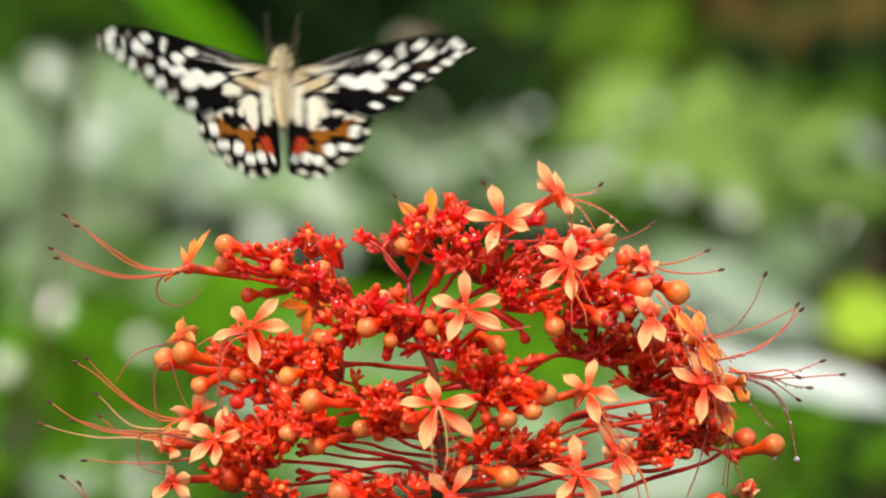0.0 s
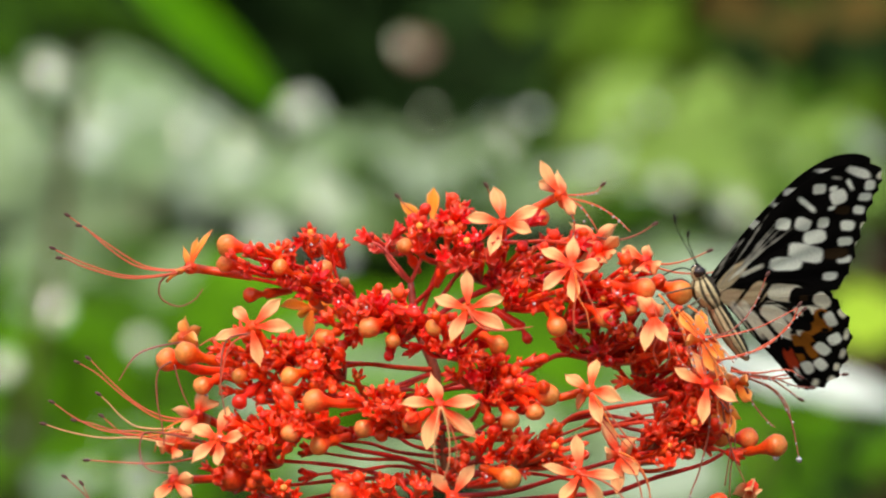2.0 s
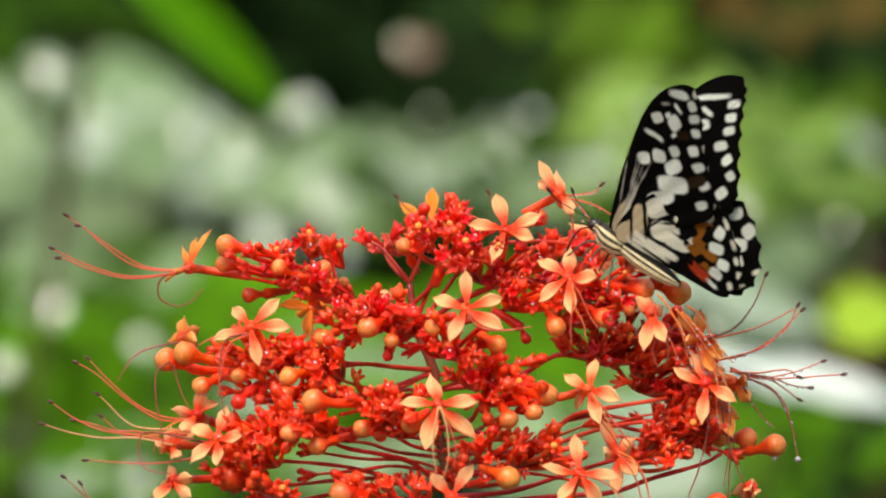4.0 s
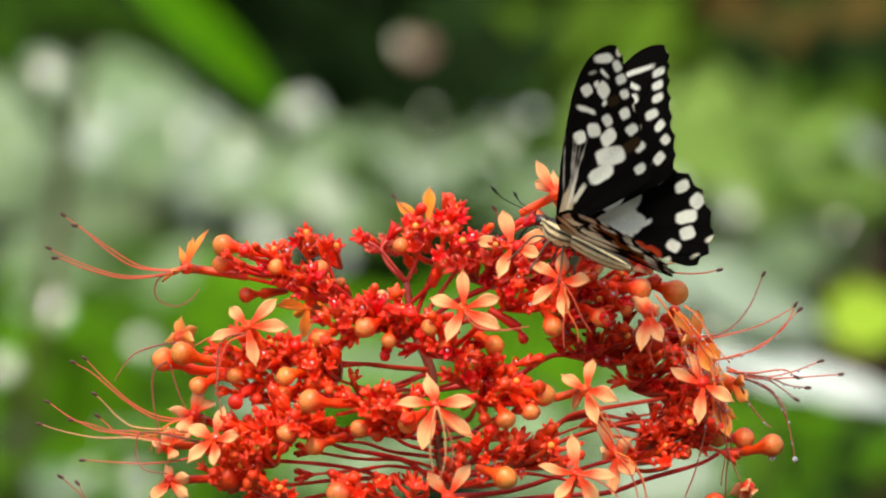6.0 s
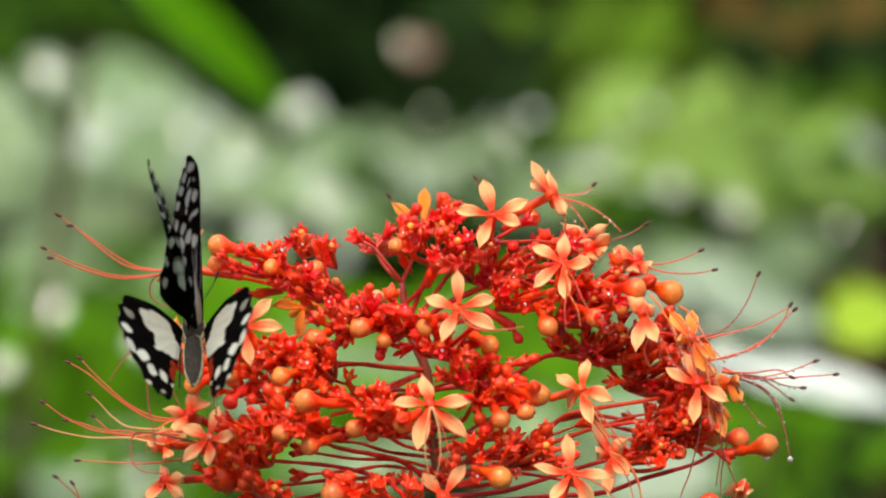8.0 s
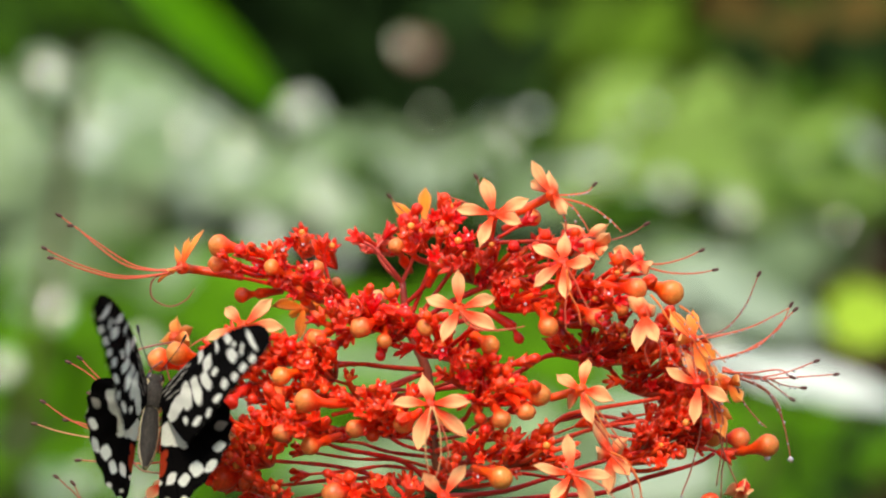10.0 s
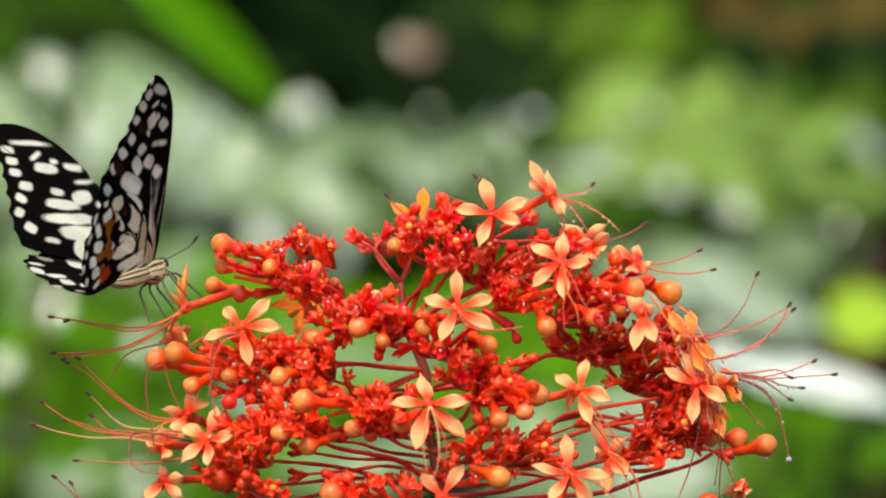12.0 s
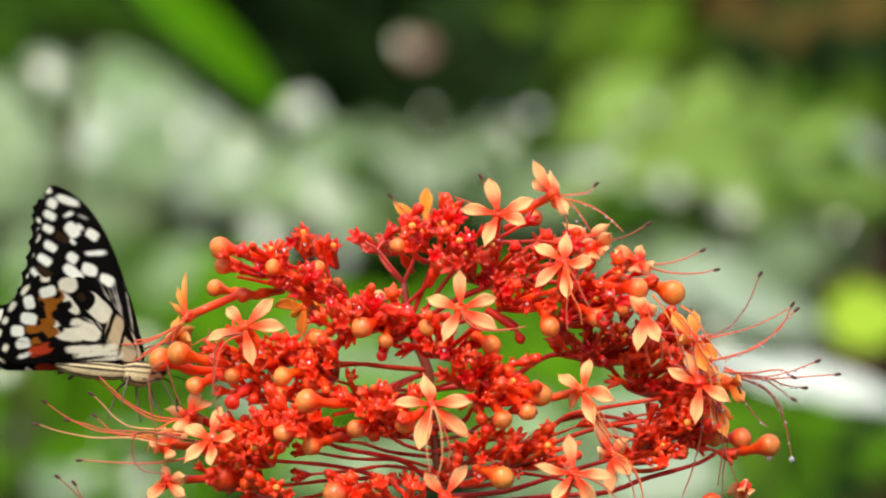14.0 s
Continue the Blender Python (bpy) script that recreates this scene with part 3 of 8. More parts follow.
leaf(green, M_SHADELEAF, 0.539, 6.75, 1.314, 0.077, 0.039, -51, 26)
leaf(green, M_SHADELEAF, 0.489, 6.83, 1.315, 0.086, 0.039, 45, 28)
leaf(sage, M_SAGE, 0.297, 5.88, 1.241, 0.143, 0.059, -8, 35)
leaf(sage, M_SAGE, 0.424, 6.05, 1.251, 0.160, 0.060, 6, 35)
leaf(sage, M_SAGE, 0.360, 5.71, 1.212, 0.140, 0.057, -14, 35)
leaf(green, M_SHADELEAF, 0.385, 4.51, 1.075, 0.061, 0.038, 23, 37)
leaf(green, M_SHADELEAF, 0.366, 4.46, 1.026, 0.050, 0.028, 16, 50)
leaf(green, M_SHADELEAF, 0.407, 4.82, 1.014, 0.084, 0.035, -57, 29)
leaf(green, M_SHADELEAF, 0.372, 4.61, 1.018, 0.051, 0.025, 49, 37)
leaf(green, M_SHADELEAF, 0.372, 4.45, 1.074, 0.054, 0.026, 48, 48)
leaf(green, M_LEAF, -0.287, 4.30, 1.154, 0.055, 0.035, -46, 44)
leaf(green, M_LEAF, -0.352, 4.50, 1.122, 0.069, 0.034, 2, 41)
leaf(green, M_LEAF, -0.309, 4.44, 1.185, 0.056, 0.028, -7, 35)
leaf(green, M_LEAF, -0.346, 4.96, 1.050, 0.049, 0.020, 8, 21)
leaf(green, M_LEAF, -0.244, 4.63, 1.191, 0.044, 0.024, -33, 34)
leaf(green, M_LEAF, -0.346, 4.31, 1.184, 0.061, 0.029, 2, 39)
leaf(green, M_LEAF, -0.339, 4.84, 1.034, 0.056, 0.025, -9, 20)
leaf(green, M_LEAF, -0.262, 4.65, 1.174, 0.071, 0.032, -8, 38)
leaf(green, M_LEAF, -0.385, 4.40, 1.174, 0.077, 0.033, 58, 34)
leaf(green, M_LEAF, -0.221, 4.53, 1.165, 0.064, 0.037, -21, 47)
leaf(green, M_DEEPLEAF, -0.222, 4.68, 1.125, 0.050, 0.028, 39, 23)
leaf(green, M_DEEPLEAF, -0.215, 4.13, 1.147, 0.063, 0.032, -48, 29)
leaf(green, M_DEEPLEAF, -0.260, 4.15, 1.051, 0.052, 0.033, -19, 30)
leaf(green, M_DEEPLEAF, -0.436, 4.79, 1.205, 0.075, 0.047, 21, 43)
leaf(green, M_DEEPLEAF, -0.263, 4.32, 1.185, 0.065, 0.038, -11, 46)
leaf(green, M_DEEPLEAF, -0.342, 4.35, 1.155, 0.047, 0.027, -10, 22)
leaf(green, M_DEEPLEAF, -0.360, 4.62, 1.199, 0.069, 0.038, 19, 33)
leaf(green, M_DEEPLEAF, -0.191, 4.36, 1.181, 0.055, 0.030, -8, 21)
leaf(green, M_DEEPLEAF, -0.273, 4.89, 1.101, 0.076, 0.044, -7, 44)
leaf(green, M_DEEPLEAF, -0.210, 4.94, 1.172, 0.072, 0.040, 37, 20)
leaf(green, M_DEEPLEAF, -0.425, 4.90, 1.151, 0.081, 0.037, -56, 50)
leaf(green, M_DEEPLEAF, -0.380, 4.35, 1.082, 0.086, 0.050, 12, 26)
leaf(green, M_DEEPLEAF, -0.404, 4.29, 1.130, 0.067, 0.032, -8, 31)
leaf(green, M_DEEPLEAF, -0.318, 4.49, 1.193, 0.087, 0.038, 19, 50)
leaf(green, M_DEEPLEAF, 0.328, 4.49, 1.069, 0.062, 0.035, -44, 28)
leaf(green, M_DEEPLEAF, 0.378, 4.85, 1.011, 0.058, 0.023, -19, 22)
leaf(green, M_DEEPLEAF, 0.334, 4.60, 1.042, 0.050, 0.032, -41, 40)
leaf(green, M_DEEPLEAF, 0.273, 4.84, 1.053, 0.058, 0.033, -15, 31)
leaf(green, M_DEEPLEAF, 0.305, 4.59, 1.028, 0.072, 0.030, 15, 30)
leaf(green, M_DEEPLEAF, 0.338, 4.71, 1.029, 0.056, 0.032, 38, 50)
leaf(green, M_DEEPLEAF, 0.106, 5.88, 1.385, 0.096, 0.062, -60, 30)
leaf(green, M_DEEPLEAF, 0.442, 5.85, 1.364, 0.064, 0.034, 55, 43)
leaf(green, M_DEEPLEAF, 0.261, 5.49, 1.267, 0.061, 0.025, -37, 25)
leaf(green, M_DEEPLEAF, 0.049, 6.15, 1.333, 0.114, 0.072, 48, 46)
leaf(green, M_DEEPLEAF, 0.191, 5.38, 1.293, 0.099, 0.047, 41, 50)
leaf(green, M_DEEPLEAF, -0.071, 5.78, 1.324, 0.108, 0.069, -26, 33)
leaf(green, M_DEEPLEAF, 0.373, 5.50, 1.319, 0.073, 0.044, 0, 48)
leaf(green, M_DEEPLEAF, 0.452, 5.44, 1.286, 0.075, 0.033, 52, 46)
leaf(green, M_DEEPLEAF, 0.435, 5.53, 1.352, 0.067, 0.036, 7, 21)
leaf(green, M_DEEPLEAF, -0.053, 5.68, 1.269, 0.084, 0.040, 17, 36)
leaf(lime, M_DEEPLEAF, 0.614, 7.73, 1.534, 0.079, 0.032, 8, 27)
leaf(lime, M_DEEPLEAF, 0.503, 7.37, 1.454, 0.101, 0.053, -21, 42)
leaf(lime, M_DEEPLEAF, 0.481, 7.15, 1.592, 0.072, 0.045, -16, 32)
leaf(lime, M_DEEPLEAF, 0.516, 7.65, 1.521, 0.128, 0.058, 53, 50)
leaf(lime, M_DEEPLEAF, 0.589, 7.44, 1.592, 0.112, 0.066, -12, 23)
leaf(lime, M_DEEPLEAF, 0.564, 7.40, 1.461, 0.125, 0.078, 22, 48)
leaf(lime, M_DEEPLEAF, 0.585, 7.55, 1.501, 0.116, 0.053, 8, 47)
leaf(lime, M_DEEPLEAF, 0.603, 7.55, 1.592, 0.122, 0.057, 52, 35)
leaf(lime, M_OLIVE, 0.492, 6.69, 1.369, 0.098, 0.057, 52, 36)
leaf(lime, M_OLIVE, 0.468, 6.69, 1.409, 0.105, 0.049, -31, 29)
leaf(lime, M_OLIVE, 0.448, 6.58, 1.341, 0.107, 0.045, 42, 29)
leaf(lime, M_OLIVE, 0.513, 6.83, 1.336, 0.116, 0.051, 20, 36)
leaf(lime, M_OLIVE, 0.562, 7.12, 1.407, 0.102, 0.053, 53, 47)
leaf(lime, M_OLIVE, 0.564, 7.01, 1.449, 0.113, 0.054, -23, 42)
leaf(green, M_SHADELEAF, -0.033, 10.43, 1.586, 0.193, 0.113, 34, 45)
leaf(green, M_SHADELEAF, 0.007, 6.27, 1.540, 0.101, 0.054, 14, 23)
leaf(green, M_SHADELEAF, -0.340, 11.17, 1.725, 0.172, 0.071, -10, 23)
leaf(green, M_SHADELEAF, -0.041, 10.46, 1.538, 0.124, 0.066, -40, 44)
leaf(green, M_SHADELEAF, 0.039, 6.08, 1.421, 0.075, 0.035, 56, 43)
leaf(green, M_SHADELEAF, -0.104, 10.38, 1.613, 0.142, 0.069, -55, 29)
leaf(green, M_SHADELEAF, -0.274, 11.08, 1.696, 0.210, 0.122, 56, 50)
leaf(green, M_SHADELEAF, 0.020, 6.75, 1.499, 0.140, 0.082, -41, 41)
leaf(green, M_SHADELEAF, -0.368, 10.95, 1.622, 0.129, 0.064, -33, 24)
leaf(green, M_SHADELEAF, -0.171, 10.86, 1.650, 0.195, 0.114, -1, 22)
leaf(green, M_SHADELEAF, -0.028, 10.37, 1.551, 0.143, 0.061, -8, 39)
leaf(green, M_SHADELEAF, 0.118, 6.45, 1.506, 0.101, 0.055, 54, 40)
leaf(green, M_SHADELEAF, -0.244, 10.61, 1.682, 0.128, 0.076, -32, 25)
leaf(green, M_SHADELEAF, 0.042, 6.70, 1.545, 0.122, 0.070, -6, 45)
leaf(green, M_SHADELEAF, -0.133, 10.93, 1.725, 0.130, 0.057, 32, 38)
leaf(green, M_SHADELEAF, -0.290, 10.57, 1.531, 0.118, 0.065, 1, 21)
pale = shrub('shine_leaf_plant', 'plant with broad leaves, sky shine and glints painted whitish', 0.34, 4.84, 1.08, M_BARK)
# broad leaves whose white colour stands for reflected sky
leaf(pale, M_SHINELEAF, 0.246, 2.65, 1.166, 0.109, 0.033, -9, 50)
leaf(pale, M_SHINELEAF, 0.211, 2.99, 1.170, 0.063, 0.024, -4, 50)
# small whitish leaves added as glints, the shine painted in their colour
leaf(pale, M_SHINELEAF, -0.147, 6.56, 1.304, 0.033, 0.029, 36, 30)
leaf(pale, M_SHINELEAF, -0.503, 6.56, 1.470, 0.033, 0.029, -2, 30)
leaf(pale, M_SHINELEAF, -0.496, 6.56, 1.176, 0.033, 0.029, 31, 30)
leaf(pale, M_SHINELEAF, -0.381, 6.56, 0.959, 0.033, 0.029, -12, 30)
leaf(pale, M_SHINELEAF, -0.544, 6.56, 1.436, 0.033, 0.029, 11, 30)
leaf(pale, M_SHINELEAF, -0.324, 6.56, 1.418, 0.033, 0.029, 27, 30)
leaf(pale, M_SHINELEAF, 0.104, 6.56, 1.404, 0.033, 0.029, 38, 30)
leaf(pale, M_SHINELEAF, 0.375, 6.56, 1.308, 0.033, 0.029, 7, 30)
leaf(pale, M_SHINELEAF, -0.224, 6.56, 1.272, 0.033, 0.029, 2, 30)
leaf(pale, M_SHINELEAF, -0.377, 6.56, 1.128, 0.033, 0.029, 28, 30)
leaf(pale, M_SHINELEAF, -0.537, 6.56, 1.101, 0.033, 0.029, 13, 30)
leaf(pale, M_SHINELEAF, -0.480, 6.56, 0.944, 0.033, 0.029, 8, 30)
leaf(pale, M_SHINELEAF, -0.452, 6.56, 1.365, 0.033, 0.029, 3, 30)
leaf(pale, M_SHINELEAF, 0.054, 6.56, 1.350, 0.033, 0.029, -6, 30)
leaf(pale, M_SHINELEAF, 0.197, 6.56, 1.350, 0.033, 0.029, -26, 30)
leaf(pale, M_SHINELEAF, 0.332, 6.56, 1.229, 0.033, 0.029, -32, 30)
leaf(pale, M_SHINELEAF, 0.542, 6.56, 1.372, 0.033, 0.029, -35, 30)
leaf(pale, M_SHINELEAF, -0.252, 6.56, 1.358, 0.033, 0.029, -13, 30)
leaf(pale, M_SHINELEAF, -0.131, 6.56, 1.244, 0.033, 0.029, -32, 30)
leaf(pale, M_SHINELEAF, 0.289, 6.56, 1.329, 0.033, 0.029, -20, 30)
leaf(pale, M_SHINELEAF, -0.170, 6.56, 1.429, 0.033, 0.029, -19, 30)
leaf(pale, M_SHINELEAF, -0.523, 6.09, 1.360, 0.016, 0.009, -30, 26)
leaf(pale, M_SHINELEAF, -0.489, 6.15, 1.380, 0.017, 0.010, 56, 37)
leaf(pale, M_SHINELEAF, -0.231, 6.13, 1.288, 0.023, 0.010, 9, 37)
leaf(pale, M_SHINELEAF, -0.374, 5.67, 1.388, 0.024, 0.015, 5, 29)
leaf(pale, M_SHINELEAF, -0.285, 5.98, 1.287, 0.017, 0.010, 34, 37)
leaf(pale, M_SHINELEAF, -0.375, 5.44, 1.355, 0.025, 0.015, 2, 45)
leaf(pale, M_SHINELEAF, -0.408, 6.10, 1.322, 0.017, 0.009, -59, 50)
leaf(pale, M_SHINELEAF, -0.343, 6.21, 1.363, 0.028, 0.017, -49, 36)
leaf(pale, M_SHINELEAF, -0.456, 5.99, 1.383, 0.027, 0.016, 34, 29)
leaf(pale, M_SHINELEAF, -0.252, 5.45, 1.407, 0.017, 0.010, -4, 22)
leaf(pale, M_SHINELEAF, -0.445, 6.01, 1.413, 0.018, 0.008, -43, 23)
leaf(pale, M_SHINELEAF, -0.320, 5.38, 1.401, 0.015, 0.010, 21, 44)
leaf(pale, M_SHINELEAF, -0.270, 5.38, 1.388, 0.017, 0.009, -42, 28)
leaf(pale, M_SHINELEAF, -0.409, 5.80, 1.369, 0.026, 0.016, 29, 44)
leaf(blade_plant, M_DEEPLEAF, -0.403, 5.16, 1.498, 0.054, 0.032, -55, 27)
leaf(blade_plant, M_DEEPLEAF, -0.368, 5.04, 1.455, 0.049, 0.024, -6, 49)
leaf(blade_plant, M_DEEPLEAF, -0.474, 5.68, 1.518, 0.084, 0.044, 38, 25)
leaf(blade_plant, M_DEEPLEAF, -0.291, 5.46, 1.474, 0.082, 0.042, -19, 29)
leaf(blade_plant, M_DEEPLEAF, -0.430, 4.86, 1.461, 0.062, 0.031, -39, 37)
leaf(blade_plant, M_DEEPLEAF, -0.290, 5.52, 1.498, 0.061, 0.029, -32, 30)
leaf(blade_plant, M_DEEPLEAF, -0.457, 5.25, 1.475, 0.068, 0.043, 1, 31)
# more small leaves added as painted glints
leaf(pale, M_SHINELEAF, -0.145, 5.63, 1.339, 0.021, 0.010, 59, 30)
leaf(pale, M_SHINELEAF, 0.129, 6.09, 1.342, 0.023, 0.014, 11, 39)
leaf(pale, M_SHINELEAF, 0.266, 6.20, 1.387, 0.020, 0.010, 2, 24)
leaf(pale, M_SHINELEAF, 0.057, 5.71, 1.399, 0.022, 0.012, -28, 48)
leaf(pale, M_SHINELEAF, 0.080, 6.20, 1.342, 0.017, 0.009, 47, 38)
leaf(pale, M_SHINELEAF, 0.066, 5.93, 1.356, 0.024, 0.013, -35, 27)
leaf(pale, M_SHINELEAF, 0.202, 5.96, 1.363, 0.017, 0.008, -3, 46)
leaf(pale, M_SHINELEAF, -0.109, 5.57, 1.309, 0.020, 0.010, -47, 40)
leaf(pale, M_SHINELEAF, 0.205, 5.87, 1.375, 0.017, 0.011, -19, 28)
leaf(pale, M_SHINELEAF, 0.032, 5.42, 1.324, 0.022, 0.010, -36, 38)
leaf(pale, M_SHINELEAF, 0.223, 5.85, 1.325, 0.021, 0.010, 59, 45)
leaf(pale, M_SHINELEAF, 0.096, 5.38, 1.395, 0.021, 0.011, 12, 40)
leaf(pale, M_SHINELEAF, 0.157, 5.73, 1.343, 0.021, 0.012, -30, 28)
leaf(pale, M_SHINELEAF, -0.059, 5.77, 1.330, 0.022, 0.012, -13, 45)
leaf(pale, M_SHINELEAF, 0.230, 5.50, 1.403, 0.021, 0.011, -37, 41)
leaf(pale, M_SHINELEAF, 0.207, 5.96, 1.407, 0.015, 0.006, -19, 35)
leaf(pale, M_SHINELEAF, -0.402, 5.17, 1.191, 0.022, 0.011, -23, 40)
leaf(pale, M_SHINELEAF, -0.316, 5.14, 1.057, 0.018, 0.008, -37, 34)
leaf(pale, M_SHINELEAF, -0.250, 4.93, 1.054, 0.015, 0.008, 45, 22)
leaf(pale, M_SHINELEAF, -0.423, 5.03, 1.146, 0.023, 0.011, 29, 49)
leaf(pale, M_SHINELEAF, -0.325, 4.73, 1.072, 0.014, 0.007, -8, 21)
leaf(pale, M_SHINELEAF, -0.336, 4.93, 1.134, 0.020, 0.011, -26, 36)
leaf(lime, M_BRIGHTLIME, 0.330, 3.50, 1.197, 0.066, 0.062, 10, 30)
leaf(lime, M_LIME, 0.308, 5.54, 1.338, 0.124, 0.068, -10, 35)
leaf(lime, M_LIME, 0.402, 5.54, 1.322, 0.131, 0.062, 8, 35)
leaf(lime, M_LIME, 0.271, 5.88, 1.384, 0.111, 0.065, 30, 35)
leaf(lime, M_LIME, 0.354, 5.71, 1.378, 0.108, 0.051, -20, 35)
leaf(blade_plant, M_SHADELEAF, -0.238, 4.86, 1.419, 0.129, 0.034, -38, 20)
leaf(blade_plant, M_SHADELEAF, -0.198, 5.03, 1.395, 0.075, 0.029, -30, 20)
leaf(lime, M_DRYLEAF, 0.327, 5.54, 1.515, 0.093, 0.056, -15, 35)
leaf(lime, M_DRYLEAF, 0.464, 5.54, 1.515, 0.081, 0.068, 20, 35)
leaf(lime, M_DRYLEAF, 0.399, 5.71, 1.505, 0.076, 0.038, 60, 35)
leaf(green, M_RUSSET, -0.032, 6.39, 1.499, 0.043, 0.035, 10, 20)
leaf(pale, M_SHEENLEAF, 0.282, 4.69, 1.204, 0.131, 0.055, -25, 40)
leaf(pale, M_SHEENLEAF, 0.263, 5.03, 1.228, 0.086, 0.046, 10, 35)
leaf(pale, M_SHEENLEAF, 0.340, 4.86, 1.183, 0.090, 0.039, -20, 35)
leaf(pale, M_SHEENLEAF, -0.395, 4.86, 1.192, 0.056, 0.056, 0, 35)
leaf(pale, M_SHEENLEAF, -0.431, 4.86, 1.133, 0.045, 0.067, 60, 35)
leaf(pale, M_SHEENLEAF, -0.297, 4.86, 1.154, 0.050, 0.039, 0, 35)
leaf(pale, M_SHEENLEAF, -0.294, 4.86, 1.021, 0.067, 0.039, 10, 35)
leaf(pale, M_SHEENLEAF, -0.378, 4.86, 1.015, 0.062, 0.034, -10, 35)
leaf(pale, M_SHEENLEAF, 0.216, 4.69, 1.032, 0.120, 0.071, 10, 35)
leaf(pale, M_SHEENLEAF, 0.351, 6.05, 1.304, 0.060, 0.047, 0, 35)
leaf(pale, M_SHEENLEAF, -0.186, 5.20, 1.097, 0.089, 0.035, 10, 35)
leaf(pale, M_SHEENLEAF, 0.199, 5.03, 1.089, 0.115, 0.052, -10, 35)
leaf(sage, M_SAGE, -0.077, 5.03, 1.135, 0.127, 0.040, -5, 35)
leaf(sage, M_SAGE, 0.065, 4.86, 1.071, 0.146, 0.050, 0, 35)
leaf(sage, M_SAGE, -0.081, 4.86, 1.035, 0.168, 0.045, 4, 35)
leaf(sage, M_SAGE, 0.121, 4.86, 1.021, 0.168, 0.050, -6, 35)
leaf(sage, M_SAGE, -0.037, 5.03, 1.049, 0.104, 0.040, 20, 35)
leaf(pale, M_SAGE, 0.109, 5.21, 1.086, 0.060, 0.027, 20, 46)
leaf(pale, M_SAGE, 0.068, 5.16, 1.004, 0.114, 0.056, -60, 38)
leaf(pale, M_SAGE, 0.092, 4.93, 1.080, 0.096, 0.057, 60, 49)
leaf(pale, M_SAGE, 0.202, 4.85, 1.142, 0.085, 0.041, 5, 37)
leaf(pale, M_SAGE, 0.174, 5.17, 1.058, 0.079, 0.044, 38, 34)
leaf(pale, M_SAGE, 0.182, 5.04, 1.091, 0.083, 0.046, -23, 33)
leaf(pale, M_SAGE, -0.012, 4.76, 1.161, 0.096, 0.041, 47, 28)
leaf(pale, M_SAGE, 0.041, 4.85, 1.051, 0.086, 0.037, 34, 48)
leaf(pale, M_SAGE, -0.118, 4.61, 1.126, 0.068, 0.035, 30, 49)
leaf(pale, M_SAGE, -0.124, 5.06, 1.134, 0.100, 0.046, -43, 28)
leaf(sage, M_SAGE, 0.131, 5.37, 1.099, 0.006, 0.006, 0, 35)
leaf(sage, M_SAGE, -0.362, 7.52, 1.466, 0.126, 0.066, -12, 21)
leaf(sage, M_SAGE, -0.646, 7.78, 1.434, 0.155, 0.080, -27, 35)
leaf(sage, M_SAGE, -0.347, 7.55, 1.363, 0.172, 0.107, -12, 29)
leaf(sage, M_SAGE, -0.557, 7.41, 1.461, 0.120, 0.062, 36, 31)
leaf(sage, M_SAGE, -0.658, 7.87, 1.405, 0.121, 0.058, -52, 24)
leaf(sage, M_SAGE, -0.462, 7.76, 1.444, 0.178, 0.104, 10, 44)
leaf(sage, M_SAGE, -0.377, 8.06, 1.470, 0.145, 0.062, -2, 35)
leaf(sage, M_SAGE, -0.350, 7.67, 1.353, 0.164, 0.096, 32, 29)
leaf(sage, M_SAGE, -0.332, 8.17, 1.438, 0.155, 0.093, -10, 24)
leaf(sage, M_SAGE, -0.342, 7.63, 1.385, 0.171, 0.100, -25, 45)
leaf(sage, M_SAGE, -0.473, 7.67, 1.418, 0.102, 0.048, -55, 23)
leaf(sage, M_SAGE, -0.457, 8.12, 1.348, 0.182, 0.111, -23, 33)
leaf(sage, M_SAGE, -0.024, 7.63, 1.350, 0.122, 0.061, 0, 28)
leaf(sage, M_SAGE, 0.024, 7.72, 1.342, 0.134, 0.074, -24, 36)
leaf(sage, M_SAGE, -0.072, 7.54, 1.384, 0.134, 0.065, -49, 49)
leaf(sage, M_SAGE, -0.276, 7.71, 1.372, 0.140, 0.067, -51, 48)
leaf(sage, M_SAGE, -0.183, 8.15, 1.332, 0.118, 0.049, -41, 46)
leaf(sage, M_SAGE, -0.319, 8.10, 1.352, 0.130, 0.057, -2, 21)
leaf(sage, M_SAGE, -0.090, 8.02, 1.334, 0.119, 0.050, 2, 40)
leaf(sage, M_SAGE, -0.280, 7.44, 1.355, 0.125, 0.069, -31, 31)
leaf(sage, M_SAGE, 0.183, 8.08, 1.352, 0.094, 0.059, 56, 48)
leaf(sage, M_SAGE, 0.031, 7.89, 1.355, 0.117, 0.069, -49, 33)
leaf(sage, M_SAGE, 0.032, 8.19, 1.367, 0.130, 0.062, 31, 22)
leaf(sage, M_SAGE, -0.286, 7.91, 1.349, 0.109, 0.059, 31, 33)
leaf(sage, M_SAGE, -0.281, 8.05, 1.334, 0.105, 0.048, 18, 30)
leaf(sage, M_SAGE, 0.103, 7.93, 1.328, 0.136, 0.085, -15, 25)
leaf(sage, M_SAGE, 0.013, 8.15, 1.353, 0.128, 0.063, -2, 21)
leaf(sage, M_SAGE, -0.297, 7.77, 1.361, 0.123, 0.063, 59, 28)
leaf(green, M_SHADELEAF, 0.027, 5.61, 1.524, 0.080, 0.046, 43, 24)
leaf(green, M_SHADELEAF, 0.095, 5.53, 1.453, 0.105, 0.042, 38, 27)
leaf(green, M_SHADELEAF, -0.152, 9.80, 1.696, 0.173, 0.073, 43, 25)
